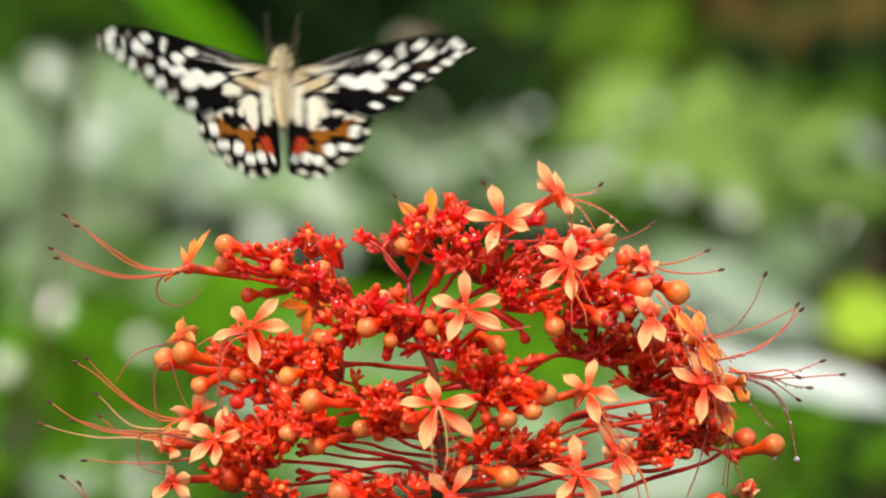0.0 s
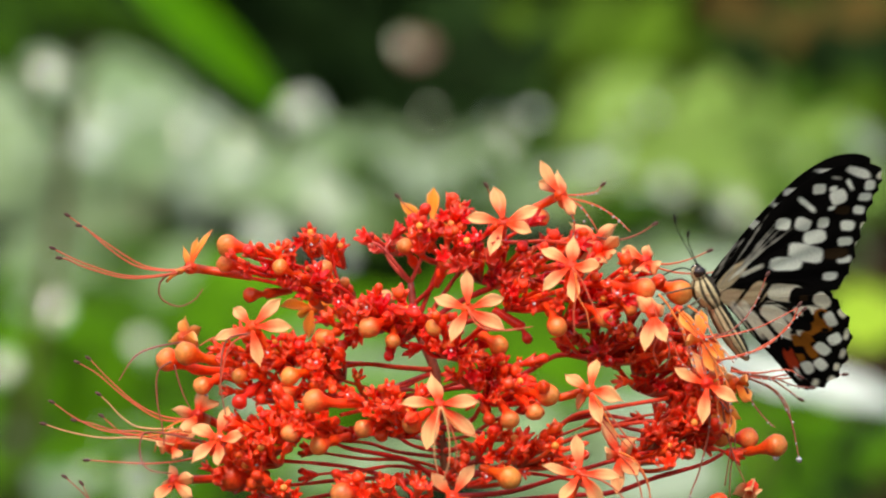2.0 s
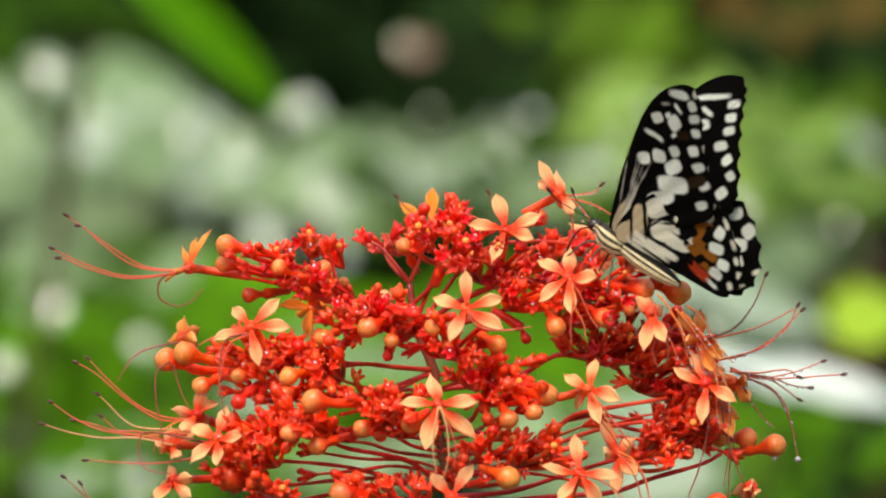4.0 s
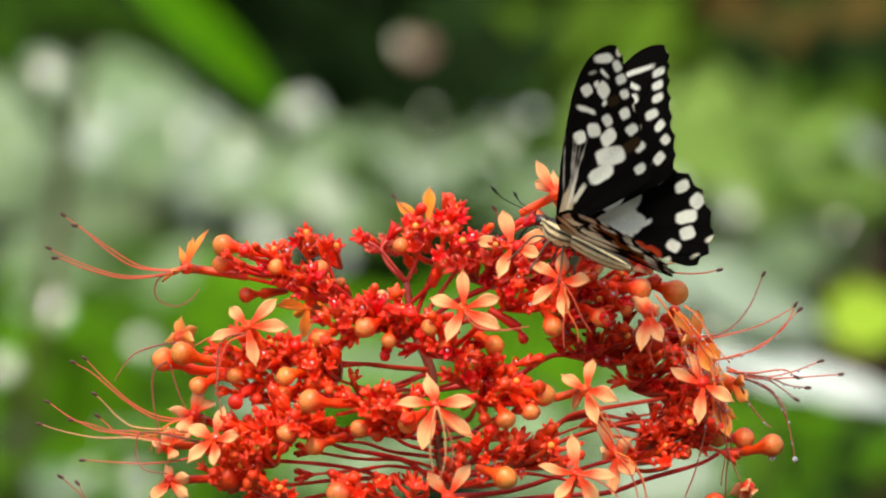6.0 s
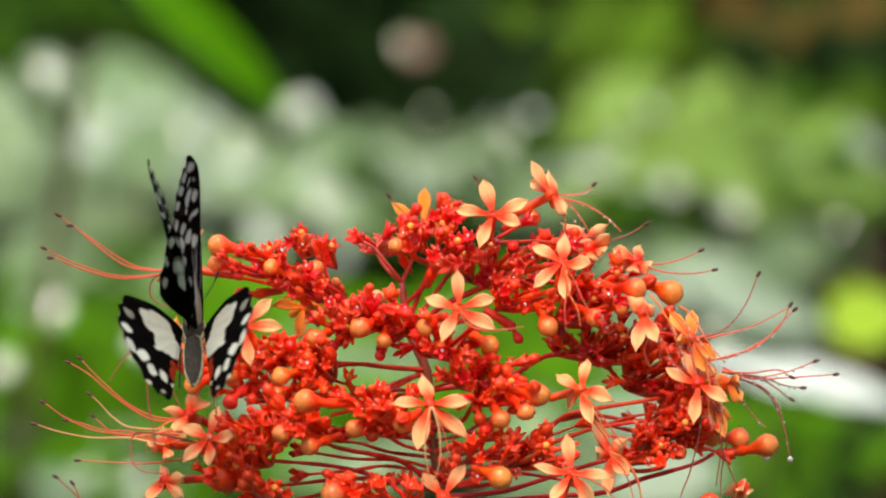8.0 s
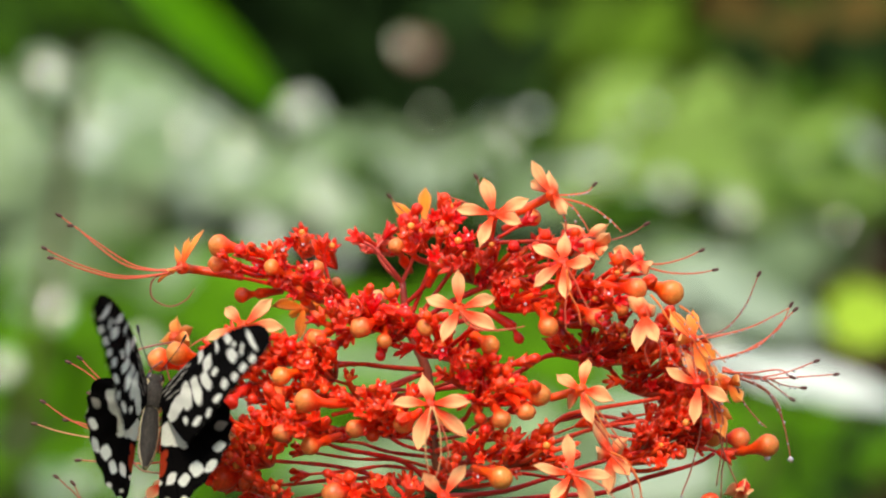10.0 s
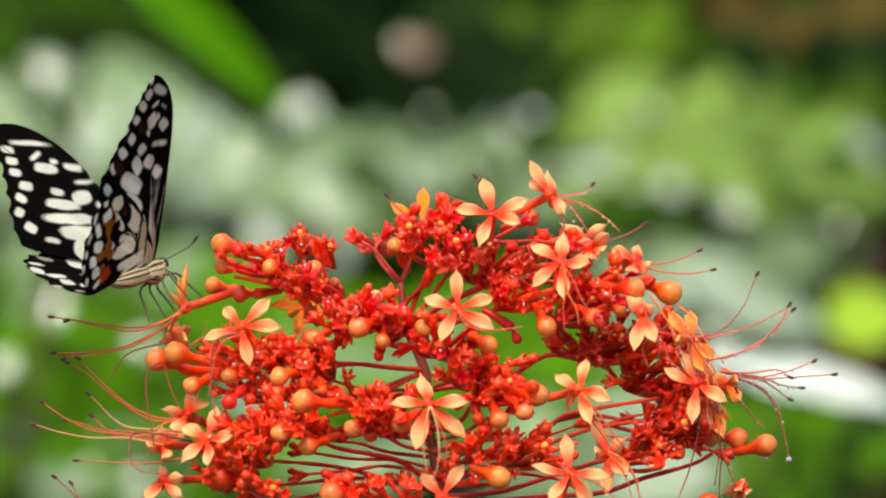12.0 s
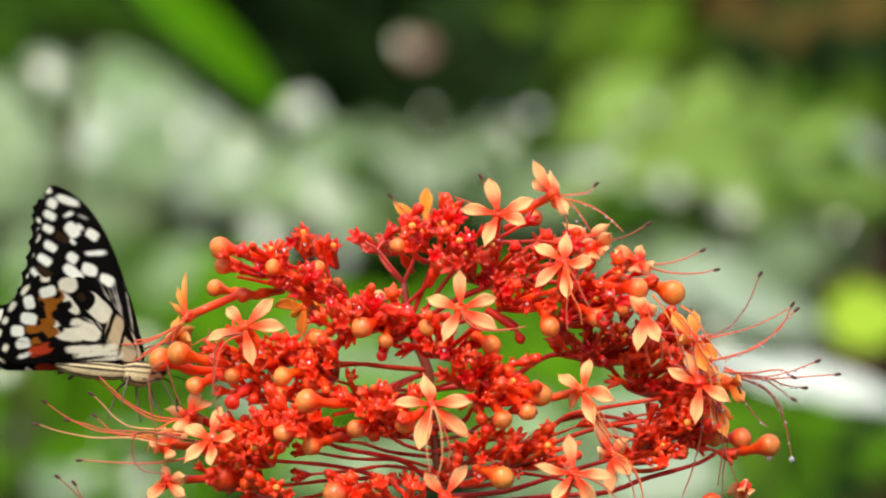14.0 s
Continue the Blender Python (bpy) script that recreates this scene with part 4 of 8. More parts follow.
leaf(green, M_SHADELEAF, -0.139, 10.23, 1.595, 0.143, 0.086, -1, 25)
leaf(green, M_SHADELEAF, 0.022, 5.49, 1.433, 0.094, 0.050, -31, 35)
leaf(green, M_SHADELEAF, -0.219, 9.81, 1.605, 0.136, 0.076, -44, 46)
leaf(green, M_SHADELEAF, -0.230, 10.18, 1.668, 0.116, 0.062, -49, 37)
leaf(green, M_SHADELEAF, 0.033, 5.77, 1.430, 0.096, 0.059, -44, 35)
leaf(green, M_SHADELEAF, 0.022, 5.22, 1.459, 0.073, 0.034, 34, 40)
leaf(green, M_SHADELEAF, -0.343, 10.12, 1.573, 0.137, 0.073, -34, 40)
leaf(green, M_SHADELEAF, 0.098, 5.74, 1.424, 0.116, 0.060, -25, 28)
leaf(green, M_SHADELEAF, -0.116, 9.93, 1.559, 0.146, 0.082, -2, 42)
leaf(green, M_SHADELEAF, -0.128, 9.60, 1.607, 0.118, 0.062, -26, 24)
leaf(green, M_SHADELEAF, -0.326, 9.79, 1.537, 0.157, 0.097, 40, 29)
leaf(green, M_SHADELEAF, -0.305, 9.87, 1.581, 0.126, 0.060, 60, 46)
leaf(green, M_SHADELEAF, -0.282, 9.91, 1.525, 0.168, 0.105, 14, 43)
leaf(green, M_LEAF, -0.076, 4.52, 1.118, 0.069, 0.032, 10, 35)
leaf(green, M_LEAF, 0.003, 4.52, 1.105, 0.080, 0.037, 80, 35)
leaf(green, M_LEAF, 0.104, 4.52, 1.139, 0.080, 0.037, -10, 35)
leaf(green, M_LEAF, 0.178, 4.52, 1.126, 0.074, 0.037, 10, 35)
leaf(green, M_LEAF, -0.098, 4.52, 1.081, 0.064, 0.032, -20, 35)
leaf(green, M_LEAF, 0.120, 4.52, 1.118, 0.058, 0.032, 15, 35)
leaf(green, M_LEAF, 0.035, 4.52, 1.081, 0.058, 0.032, 30, 35)
leaf(lime, M_LIME, 0.374, 5.69, 1.367, 0.071, 0.039, 49, 23)
leaf(lime, M_LIME, 0.508, 6.30, 1.312, 0.077, 0.043, 56, 35)
leaf(lime, M_LIME, 0.421, 5.57, 1.381, 0.062, 0.035, 32, 25)
leaf(lime, M_LIME, 0.417, 5.73, 1.370, 0.075, 0.036, -44, 22)
leaf(lime, M_LIME, 0.484, 6.01, 1.332, 0.084, 0.043, -24, 36)
leaf(lime, M_LIME, 0.353, 5.64, 1.303, 0.085, 0.043, -30, 34)
leaf(lime, M_LIME, 0.373, 6.22, 1.390, 0.080, 0.036, -12, 41)
leaf(lime, M_LIME, 0.500, 6.18, 1.323, 0.069, 0.045, 58, 24)
leaf(lime, M_LIME, 0.436, 5.77, 1.384, 0.075, 0.040, 44, 27)
leaf(lime, M_SHEENLEAF, 0.428, 5.88, 1.342, 0.078, 0.046, 10, 35)
leaf(lime, M_SHEENLEAF, 0.491, 6.05, 1.377, 0.060, 0.040, -10, 35)
leaf(green, M_SHADELEAF, 0.360, 6.10, 1.509, 0.087, 0.036, 31, 29)
leaf(green, M_SHADELEAF, 0.525, 6.54, 1.490, 0.085, 0.051, 9, 31)
leaf(green, M_SHADELEAF, 0.409, 6.19, 1.514, 0.090, 0.044, -24, 33)
leaf(green, M_SHADELEAF, 0.345, 5.90, 1.466, 0.085, 0.052, -55, 47)
leaf(green, M_SHADELEAF, 0.360, 5.83, 1.497, 0.103, 0.051, -13, 20)
leaf(green, M_SHADELEAF, 0.414, 6.05, 1.523, 0.093, 0.043, -60, 41)
leaf(green, M_SHADELEAF, 0.403, 5.85, 1.526, 0.095, 0.050, 5, 21)
leaf(green, M_SHADELEAF, 0.382, 5.87, 1.478, 0.111, 0.049, -5, 46)
leaf(green, M_SHADELEAF, 0.493, 6.25, 1.497, 0.120, 0.064, -5, 43)
leaf(green, M_SHADELEAF, 0.421, 6.22, 1.483, 0.082, 0.038, -10, 32)
leaf(green, M_LEAF, -0.193, 4.05, 1.189, 0.055, 0.033, -38, 30)
leaf(green, M_LEAF, -0.256, 4.31, 1.165, 0.071, 0.044, -31, 47)
leaf(green, M_LEAF, -0.330, 4.79, 1.132, 0.079, 0.033, 56, 29)
leaf(green, M_LEAF, -0.386, 4.69, 1.136, 0.049, 0.021, -51, 35)
leaf(green, M_LEAF, -0.328, 4.84, 1.104, 0.057, 0.032, -27, 34)
leaf(green, M_LEAF, -0.415, 4.72, 1.163, 0.058, 0.028, 12, 33)
leaf(green, M_LEAF, -0.353, 4.31, 1.174, 0.063, 0.034, -44, 50)
leaf(green, M_LEAF, -0.288, 4.26, 1.128, 0.048, 0.020, -47, 24)
tree(0.56, 10.07, 0.08, 0.02, M_DARKBARK, 1)
leaf(sage, M_SAGE, 0.131, 5.37, 1.099, 0.006, 0.006, 0, 35)
leaf(sage, M_SAGE, -0.669, 7.89, 1.438, 0.128, 0.055, 28, 50)
leaf(sage, M_SAGE, -0.432, 7.55, 1.396, 0.175, 0.086, -13, 26)
leaf(sage, M_SAGE, -0.609, 7.55, 1.382, 0.119, 0.050, -32, 50)
leaf(sage, M_SAGE, -0.596, 7.60, 1.404, 0.163, 0.065, 32, 32)
leaf(sage, M_SAGE, -0.680, 7.90, 1.473, 0.134, 0.081, 7, 27)
leaf(sage, M_SAGE, -0.642, 8.07, 1.390, 0.143, 0.072, -27, 48)
leaf(sage, M_SAGE, -0.625, 7.49, 1.370, 0.106, 0.048, 16, 48)
leaf(sage, M_SAGE, -0.669, 8.07, 1.400, 0.184, 0.106, -21, 34)
leaf(sage, M_SAGE, -0.515, 7.58, 1.341, 0.138, 0.068, 9, 24)
leaf(sage, M_SAGE, -0.584, 7.69, 1.378, 0.158, 0.085, 56, 22)
leaf(sage, M_SAGE, -0.428, 7.62, 1.448, 0.099, 0.051, -2, 32)
leaf(sage, M_SAGE, -0.640, 8.04, 1.352, 0.138, 0.089, -49, 26)
leaf(sage, M_SAGE, 0.123, 7.88, 1.369, 0.112, 0.050, -28, 40)
leaf(sage, M_SAGE, -0.238, 7.98, 1.347, 0.147, 0.066, -17, 31)
leaf(sage, M_SAGE, -0.053, 7.80, 1.352, 0.143, 0.086, -53, 35)
leaf(sage, M_SAGE, 0.063, 8.14, 1.342, 0.115, 0.071, -51, 25)
leaf(sage, M_SAGE, -0.082, 8.23, 1.384, 0.135, 0.054, 60, 32)
leaf(sage, M_SAGE, -0.212, 7.58, 1.333, 0.120, 0.073, 23, 49)
leaf(sage, M_SAGE, -0.138, 7.84, 1.362, 0.099, 0.046, 36, 41)
leaf(sage, M_SAGE, -0.249, 8.24, 1.335, 0.137, 0.076, 22, 33)
leaf(sage, M_SAGE, -0.046, 8.01, 1.373, 0.102, 0.045, 44, 42)
leaf(sage, M_SAGE, -0.190, 7.66, 1.333, 0.115, 0.061, 32, 44)
leaf(sage, M_SAGE, -0.132, 8.26, 1.377, 0.127, 0.051, -53, 43)
leaf(sage, M_SAGE, -0.221, 8.13, 1.385, 0.107, 0.052, 16, 37)
leaf(sage, M_SAGE, 0.114, 8.24, 1.384, 0.115, 0.069, 39, 42)
leaf(sage, M_SAGE, -0.197, 7.66, 1.343, 0.108, 0.065, -23, 20)
leaf(sage, M_SAGE, -0.148, 8.22, 1.397, 0.140, 0.070, -39, 35)
leaf(sage, M_SAGE, 0.070, 7.59, 1.324, 0.122, 0.066, -50, 37)
leaf(green, M_SHADELEAF, 0.090, 5.65, 1.430, 0.101, 0.050, -17, 32)
leaf(green, M_SHADELEAF, -0.233, 9.61, 1.699, 0.110, 0.064, -13, 32)
leaf(green, M_SHADELEAF, -0.200, 10.34, 1.664, 0.192, 0.110, 32, 20)
leaf(green, M_SHADELEAF, 0.082, 5.52, 1.460, 0.094, 0.052, 13, 34)
leaf(green, M_SHADELEAF, 0.092, 6.00, 1.432, 0.088, 0.048, 15, 40)
leaf(green, M_SHADELEAF, -0.240, 9.92, 1.715, 0.126, 0.064, -17, 24)
leaf(green, M_SHADELEAF, 0.058, 5.80, 1.426, 0.118, 0.051, -37, 23)
leaf(green, M_SHADELEAF, -0.011, 10.30, 1.649, 0.144, 0.066, 19, 20)
leaf(green, M_SHADELEAF, -0.224, 10.20, 1.599, 0.151, 0.067, 21, 29)
leaf(green, M_SHADELEAF, 0.074, 5.43, 1.440, 0.085, 0.036, 24, 23)
leaf(green, M_SHADELEAF, -0.238, 9.82, 1.635, 0.123, 0.055, 24, 22)
leaf(green, M_SHADELEAF, 0.050, 6.00, 1.453, 0.075, 0.046, 34, 32)
leaf(green, M_SHADELEAF, -0.147, 10.21, 1.661, 0.165, 0.101, -40, 20)
leaf(green, M_SHADELEAF, -0.219, 9.76, 1.664, 0.138, 0.075, -45, 36)
leaf(green, M_SHADELEAF, -0.105, 9.64, 1.510, 0.136, 0.072, -57, 25)
leaf(green, M_SHADELEAF, -0.006, 10.21, 1.540, 0.193, 0.082, -57, 26)
leaf(green, M_LEAF, -0.076, 4.52, 1.118, 0.069, 0.032, 10, 35)
leaf(green, M_LEAF, 0.003, 4.52, 1.105, 0.080, 0.037, 80, 35)
leaf(green, M_LEAF, 0.104, 4.52, 1.139, 0.080, 0.037, -10, 35)
leaf(green, M_LEAF, 0.178, 4.52, 1.126, 0.074, 0.037, 10, 35)
leaf(green, M_LEAF, -0.098, 4.52, 1.081, 0.064, 0.032, -20, 35)
leaf(green, M_LEAF, 0.120, 4.52, 1.118, 0.058, 0.032, 15, 35)
leaf(green, M_LEAF, 0.035, 4.52, 1.081, 0.058, 0.032, 30, 35)
leaf(lime, M_LIME, 0.525, 6.35, 1.308, 0.097, 0.052, 26, 40)
leaf(lime, M_LIME, 0.420, 6.25, 1.312, 0.069, 0.028, -20, 47)
leaf(lime, M_LIME, 0.362, 6.01, 1.333, 0.062, 0.036, 12, 28)
leaf(lime, M_LIME, 0.418, 6.23, 1.392, 0.075, 0.035, -55, 29)
leaf(lime, M_LIME, 0.506, 6.32, 1.359, 0.095, 0.042, -32, 29)
leaf(lime, M_LIME, 0.482, 5.68, 1.318, 0.072, 0.030, -30, 44)
leaf(lime, M_LIME, 0.427, 6.14, 1.381, 0.073, 0.047, -34, 26)
leaf(lime, M_LIME, 0.363, 5.67, 1.388, 0.089, 0.037, -36, 39)
leaf(lime, M_LIME, 0.479, 6.21, 1.375, 0.086, 0.041, 41, 38)
leaf(lime, M_SHEENLEAF, 0.428, 5.88, 1.342, 0.078, 0.046, 10, 35)
leaf(lime, M_SHEENLEAF, 0.491, 6.05, 1.377, 0.060, 0.040, -10, 35)
leaf(green, M_SHADELEAF, 0.417, 6.48, 1.539, 0.081, 0.036, 29, 28)
leaf(green, M_SHADELEAF, 0.449, 6.20, 1.480, 0.105, 0.067, -49, 32)
leaf(green, M_SHADELEAF, 0.396, 6.54, 1.511, 0.107, 0.065, 11, 49)
leaf(green, M_SHADELEAF, 0.462, 6.27, 1.467, 0.077, 0.033, -30, 39)
leaf(green, M_SHADELEAF, 0.396, 6.33, 1.485, 0.087, 0.044, -48, 50)
leaf(green, M_SHADELEAF, 0.441, 6.30, 1.504, 0.085, 0.042, 4, 26)
leaf(green, M_SHADELEAF, 0.414, 6.04, 1.516, 0.076, 0.043, 1, 43)
leaf(green, M_SHADELEAF, 0.480, 5.92, 1.546, 0.086, 0.048, -14, 38)
leaf(green, M_SHADELEAF, 0.389, 6.26, 1.518, 0.098, 0.048, 40, 23)
leaf(green, M_SHADELEAF, 0.530, 6.29, 1.514, 0.118, 0.069, -37, 40)
leaf(green, M_LEAF, -0.238, 4.63, 1.196, 0.060, 0.027, 3, 23)
leaf(green, M_LEAF, -0.389, 4.53, 1.129, 0.066, 0.039, -37, 33)
leaf(green, M_LEAF, -0.237, 4.77, 1.117, 0.059, 0.036, 49, 45)
leaf(green, M_LEAF, -0.391, 4.76, 1.138, 0.072, 0.038, -21, 47)
leaf(green, M_LEAF, -0.333, 4.35, 1.107, 0.070, 0.037, -59, 21)
leaf(green, M_LEAF, -0.303, 4.82, 1.167, 0.065, 0.035, -39, 25)
leaf(green, M_LEAF, -0.363, 4.42, 1.087, 0.077, 0.032, 25, 50)
leaf(green, M_LEAF, -0.330, 4.38, 1.128, 0.059, 0.037, 22, 20)
tree(0.73, 9.57, 0.075, -0.02, M_BARK, 2)

leaf(sage, M_SAGE, 0.192, 5.60, 1.232, 0.075, 0.050, 15, 35)
leaf(sage, M_SHEENLEAF, 0.236, 5.60, 1.194, 0.082, 0.050, -20, 35)
leaf(sage, M_SHEENLEAF, 0.284, 5.70, 1.225, 0.076, 0.045, 10, 35)
leaf(sage, M_SAGE, 0.210, 5.80, 1.173, 0.077, 0.052, 30, 35)
leaf(sage, M_SHINELEAF, 0.324, 5.60, 1.200, 0.082, 0.056, -10, 35)
for at in ((-0.448, 5.70, 1.448, 0.033), (-0.137, 5.90, 1.303, 0.026), (-0.168, 5.70, 1.410, 0.026), (-0.045, 5.50, 1.476, 0.015), (-0.016, 6.00, 1.410, 0.013),
           (0.082, 6.20, 1.390, 0.022), (-0.231, 5.70, 1.371, 0.023), (-0.293, 5.80, 1.380, 0.026), (0.325, 5.50, 1.294, 0.023), (-0.205, 5.90, 1.251, 0.023),
           (0.038, 6.10, 1.378, 0.020), (-0.396, 5.80, 1.405, 0.020), (0.436, 5.50, 1.275, 0.019)):
    wet_leaf(sage, *at)
for at in ((-0.334, 4.00, 1.200, 0.029), (-0.261, 4.10, 1.167, 0.022), (-0.377, 4.00, 1.149, 0.023), (-0.360, 4.00, 1.091, 0.019), (-0.268, 4.10, 1.048, 0.023),
           (-0.318, 4.20, 1.050, 0.017), (0.252, 4.50, 1.166, 0.023), (-0.074, 4.30, 1.046, 0.019)):
    wet_leaf(green, *at)


# ---- the flower head: one plant with branches, calyces, buds and open flowers ----
BUD_ORANGE = ((0.68, 0.245, 0.060), (0.84, 0.05, 0.007))
BUD_PALE = ((0.84, 0.37, 0.13), (0.80, 0.10, 0.02))
BUD_DEEP = ((0.80, 0.09, 0.012), (0.76, 0.04, 0.008))
BUD_RED = ((0.60, 0.03, 0.010), (0.66, 0.03, 0.010))
PETAL_PEACH = ((0.95, 0.53, 0.23), (0.90, 0.07, 0.014))
PETAL_ORANGE = ((0.94, 0.38, 0.06), (0.84, 0.14, 0.02))
PETAL_DEEP = ((0.95, 0.33, 0.015), (0.90, 0.22, 0.015))
FIL_RED, FIL_DARK, FIL_PALE, FIL_ORANGE = (0.66, 0.09, 0.035), (0.20, 0.05, 0.03), (0.66, 0.38, 0.16), (0.88, 0.20, 0.03)
RED_CALYX, DARK_CALYX, PINK_CALYX = (0.84, 0.016, 0.008), (0.60, 0.009, 0.008), (0.74, 0.10, 0.08)

plant = tagged(new("flower_panicle"), "red-orange pagoda flower head with buds, open flowers and long stamens", "flower", kind="")
plant.location = (0.002, 0.0, 0.0)
ORIGIN = Vector((0.002, 0.0, -BASE_Z))


def here(p):
    """Millimetres round the middle of the flower head to metres in the plant's space."""
    return mm(*p) - ORIGIN


def stalk_shape(points, r0, r1, tint0, tint1, steps=12, seg=7, lumps=0.0):
    path = bend([here(p) for p in points], steps)
    n = len(path)
    radii = [(r0 + (r1 - r0) * i / (n - 1)) * 0.001 * (1 + lumps * noise.noise(path[i] * 300)) for i in range(n)]
    return sweep(path, radii, [blend(tint0, tint1, i / (n - 1)) for i in range(n)], seg)


def branch(points, r0, r1, tint0=(0.44, 0.022, 0.014), tint1=(0.68, 0.030, 0.014)):
    v, f, c = stalk_shape(points, r0, r1, tint0, tint1, 16, 8, 0.25)
    ob = part("branch", mesh_of("branch", v, f, M_STALK, c), plant)
    if r1 <= 0.36:
        e, d = here(points[-1]), here(points[-1]) - here(points[-2])
        m = Matrix.Translation(e) @ d.to_track_quat("Z", "Y").to_matrix().to_4x4()
        part("calyx", CALYX[RED_CALYX][len(BUDS) % 2][1], ob, m=m)
    return ob


BUDS = []


def bud(ball, mid, root, diameter, tones):
    """A closed flower: a round head on a tapering tube."""
    top, tube = tones
    b, m, r = here(ball), here(mid), here(root)
    path = bend([r, m, b], 12)
    radius = diameter * 0.00045
    axis = (b - m).normalized()
    path = [p for p in path if (p - b).length > radius * 2.05]
    radii = [0.0008 + 0.0006 * (i / len(path)) ** 1.5 for i in range(len(path))]
    cols = [tube] * len(path)
    for k in range(13):
        s = -1.95 + 2.93 * k / 12
        fat = math.sqrt(max(0.012, 1 - s * s)) if s > -0.5 else 0.36 + 0.506 * ((s + 1.95) / 1.45) ** 2.0
        path.append(b + axis * (s * radius))
        radii.append(radius * fat)
        cols.append(blend(tube, top, min(1, max(0, (s + 0.55) / 1.2))))
    v, f, c = sweep(path, radii, cols, 14)
    for i, p in enumerate(v):
        v[i] = p + (p - path[i // 14]) * 0.16 * noise.noise(p * 420)
    # five faint seams of the folded petals
    k0 = len(path) - 9
    for i in range(k0 * 14, len(v)):
        ring, k = divmod(i, 14)
        c[i] = blend(c[i], tube, max(0, 0.34 * noise.noise(v[i] * 330 + Vector((9, 3, 1)))) + 0.26 * (0.5 + 0.5 * math.cos(5 * 2 * math.pi * k / 14)) + 0.1 * noise.noise(v[i] * 700))
    ob = part("bud", mesh_of("bud", v, f, M_SKIN, c), plant)
    BUDS.append(ob)
    return ob


def petal_mesh(tones, seed):
    """A cupped petal along +x, one unit long, its face to +z."""
    tip, base = tones
    rng = random.Random(seed)
    nx, ny = 12, 8
    verts, cols, faces = [], [], []
    curl = rng.uniform(-0.34, 0.24)
    twist = rng.uniform(-0.5, 0.5)
    lean, broad, blunt = rng.uniform(-0.12, 0.12), rng.uniform(0.86, 1.12), rng.uniform(1.6, 2.8)
    for side in (0, 1):
        for i in range(nx + 1):
            s = i / nx
            w = 0.045 + 0.15 * math.sin(math.pi * s ** 1.35) ** 0.95
            w *= 1.0 if s < 0.7 else (1 - ((s - 0.7) / 0.3) ** blunt) * 0.96 + 0.04
            w *= broad * (1 + 0.07 * noise.noise(Vector((s * 5, seed * 3.1, 0))))
            for j in range(ny + 1):
                q = j / ny * 2 - 1
                y = q * w + lean * s * s + 0.012 * noise.noise(Vector((s * 7, q, seed)))
                z = 0.09 * q * q * (w / 0.26) + curl * s * s + twist * y * s - 0.02 * math.cos(3 * q) * s
                z += 0.03 * noise.noise(Vector((s * 4, q * 2, seed)))
                verts.append(Vector((s, y, z - side * 0.035)))
                t = min(1, max(0, (s - 0.24) / 0.36))
                col = blend(base, tip, t)
                streak = 0.7 * math.exp(-(q / 0.32) ** 2) * (1 - s) ** 1.2 + 0.12 * max(0, math.cos(q * 9)) * (1 - s)
                streak += 0.10 * noise.noise(Vector((s * 6, q * 3, seed + 5)))
                pale = blend(col, (0.95, 0.60, 0.32), max(0, 0.5 * abs(q) ** 3 * s + 0.25 * s * s - 0.1))
                cols.append(blend(pale, base, min(1, max(0, streak))))
    row = ny + 1
    lay = (nx + 1) * row
    for i in range(nx):
        for j in range(ny):
            a = i * row + j
            faces.append((a, a + row, a + row + 1, a + 1))
            faces.append((lay + a + 1, lay + a + row + 1, lay + a + row, lay + a))
    rim = [(i * row) for i in range(nx + 1)] + [nx * row + j for j in range(1, row)] + [i * row + ny for i in range(nx - 1, -1, -1)] + list(range(ny - 1, 0, -1))
    for a, b in zip(rim, rim[1:] + rim[:1]):
        faces.append((b, a, lay + a, lay + b))
    return mesh_of("petal", verts, faces, M_PETAL, cols)


PETALS = {t: [petal_mesh(t, k) for k in range(9)] for t in (PETAL_PEACH, PETAL_ORANGE, PETAL_DEEP)}
FLOWERS = {}


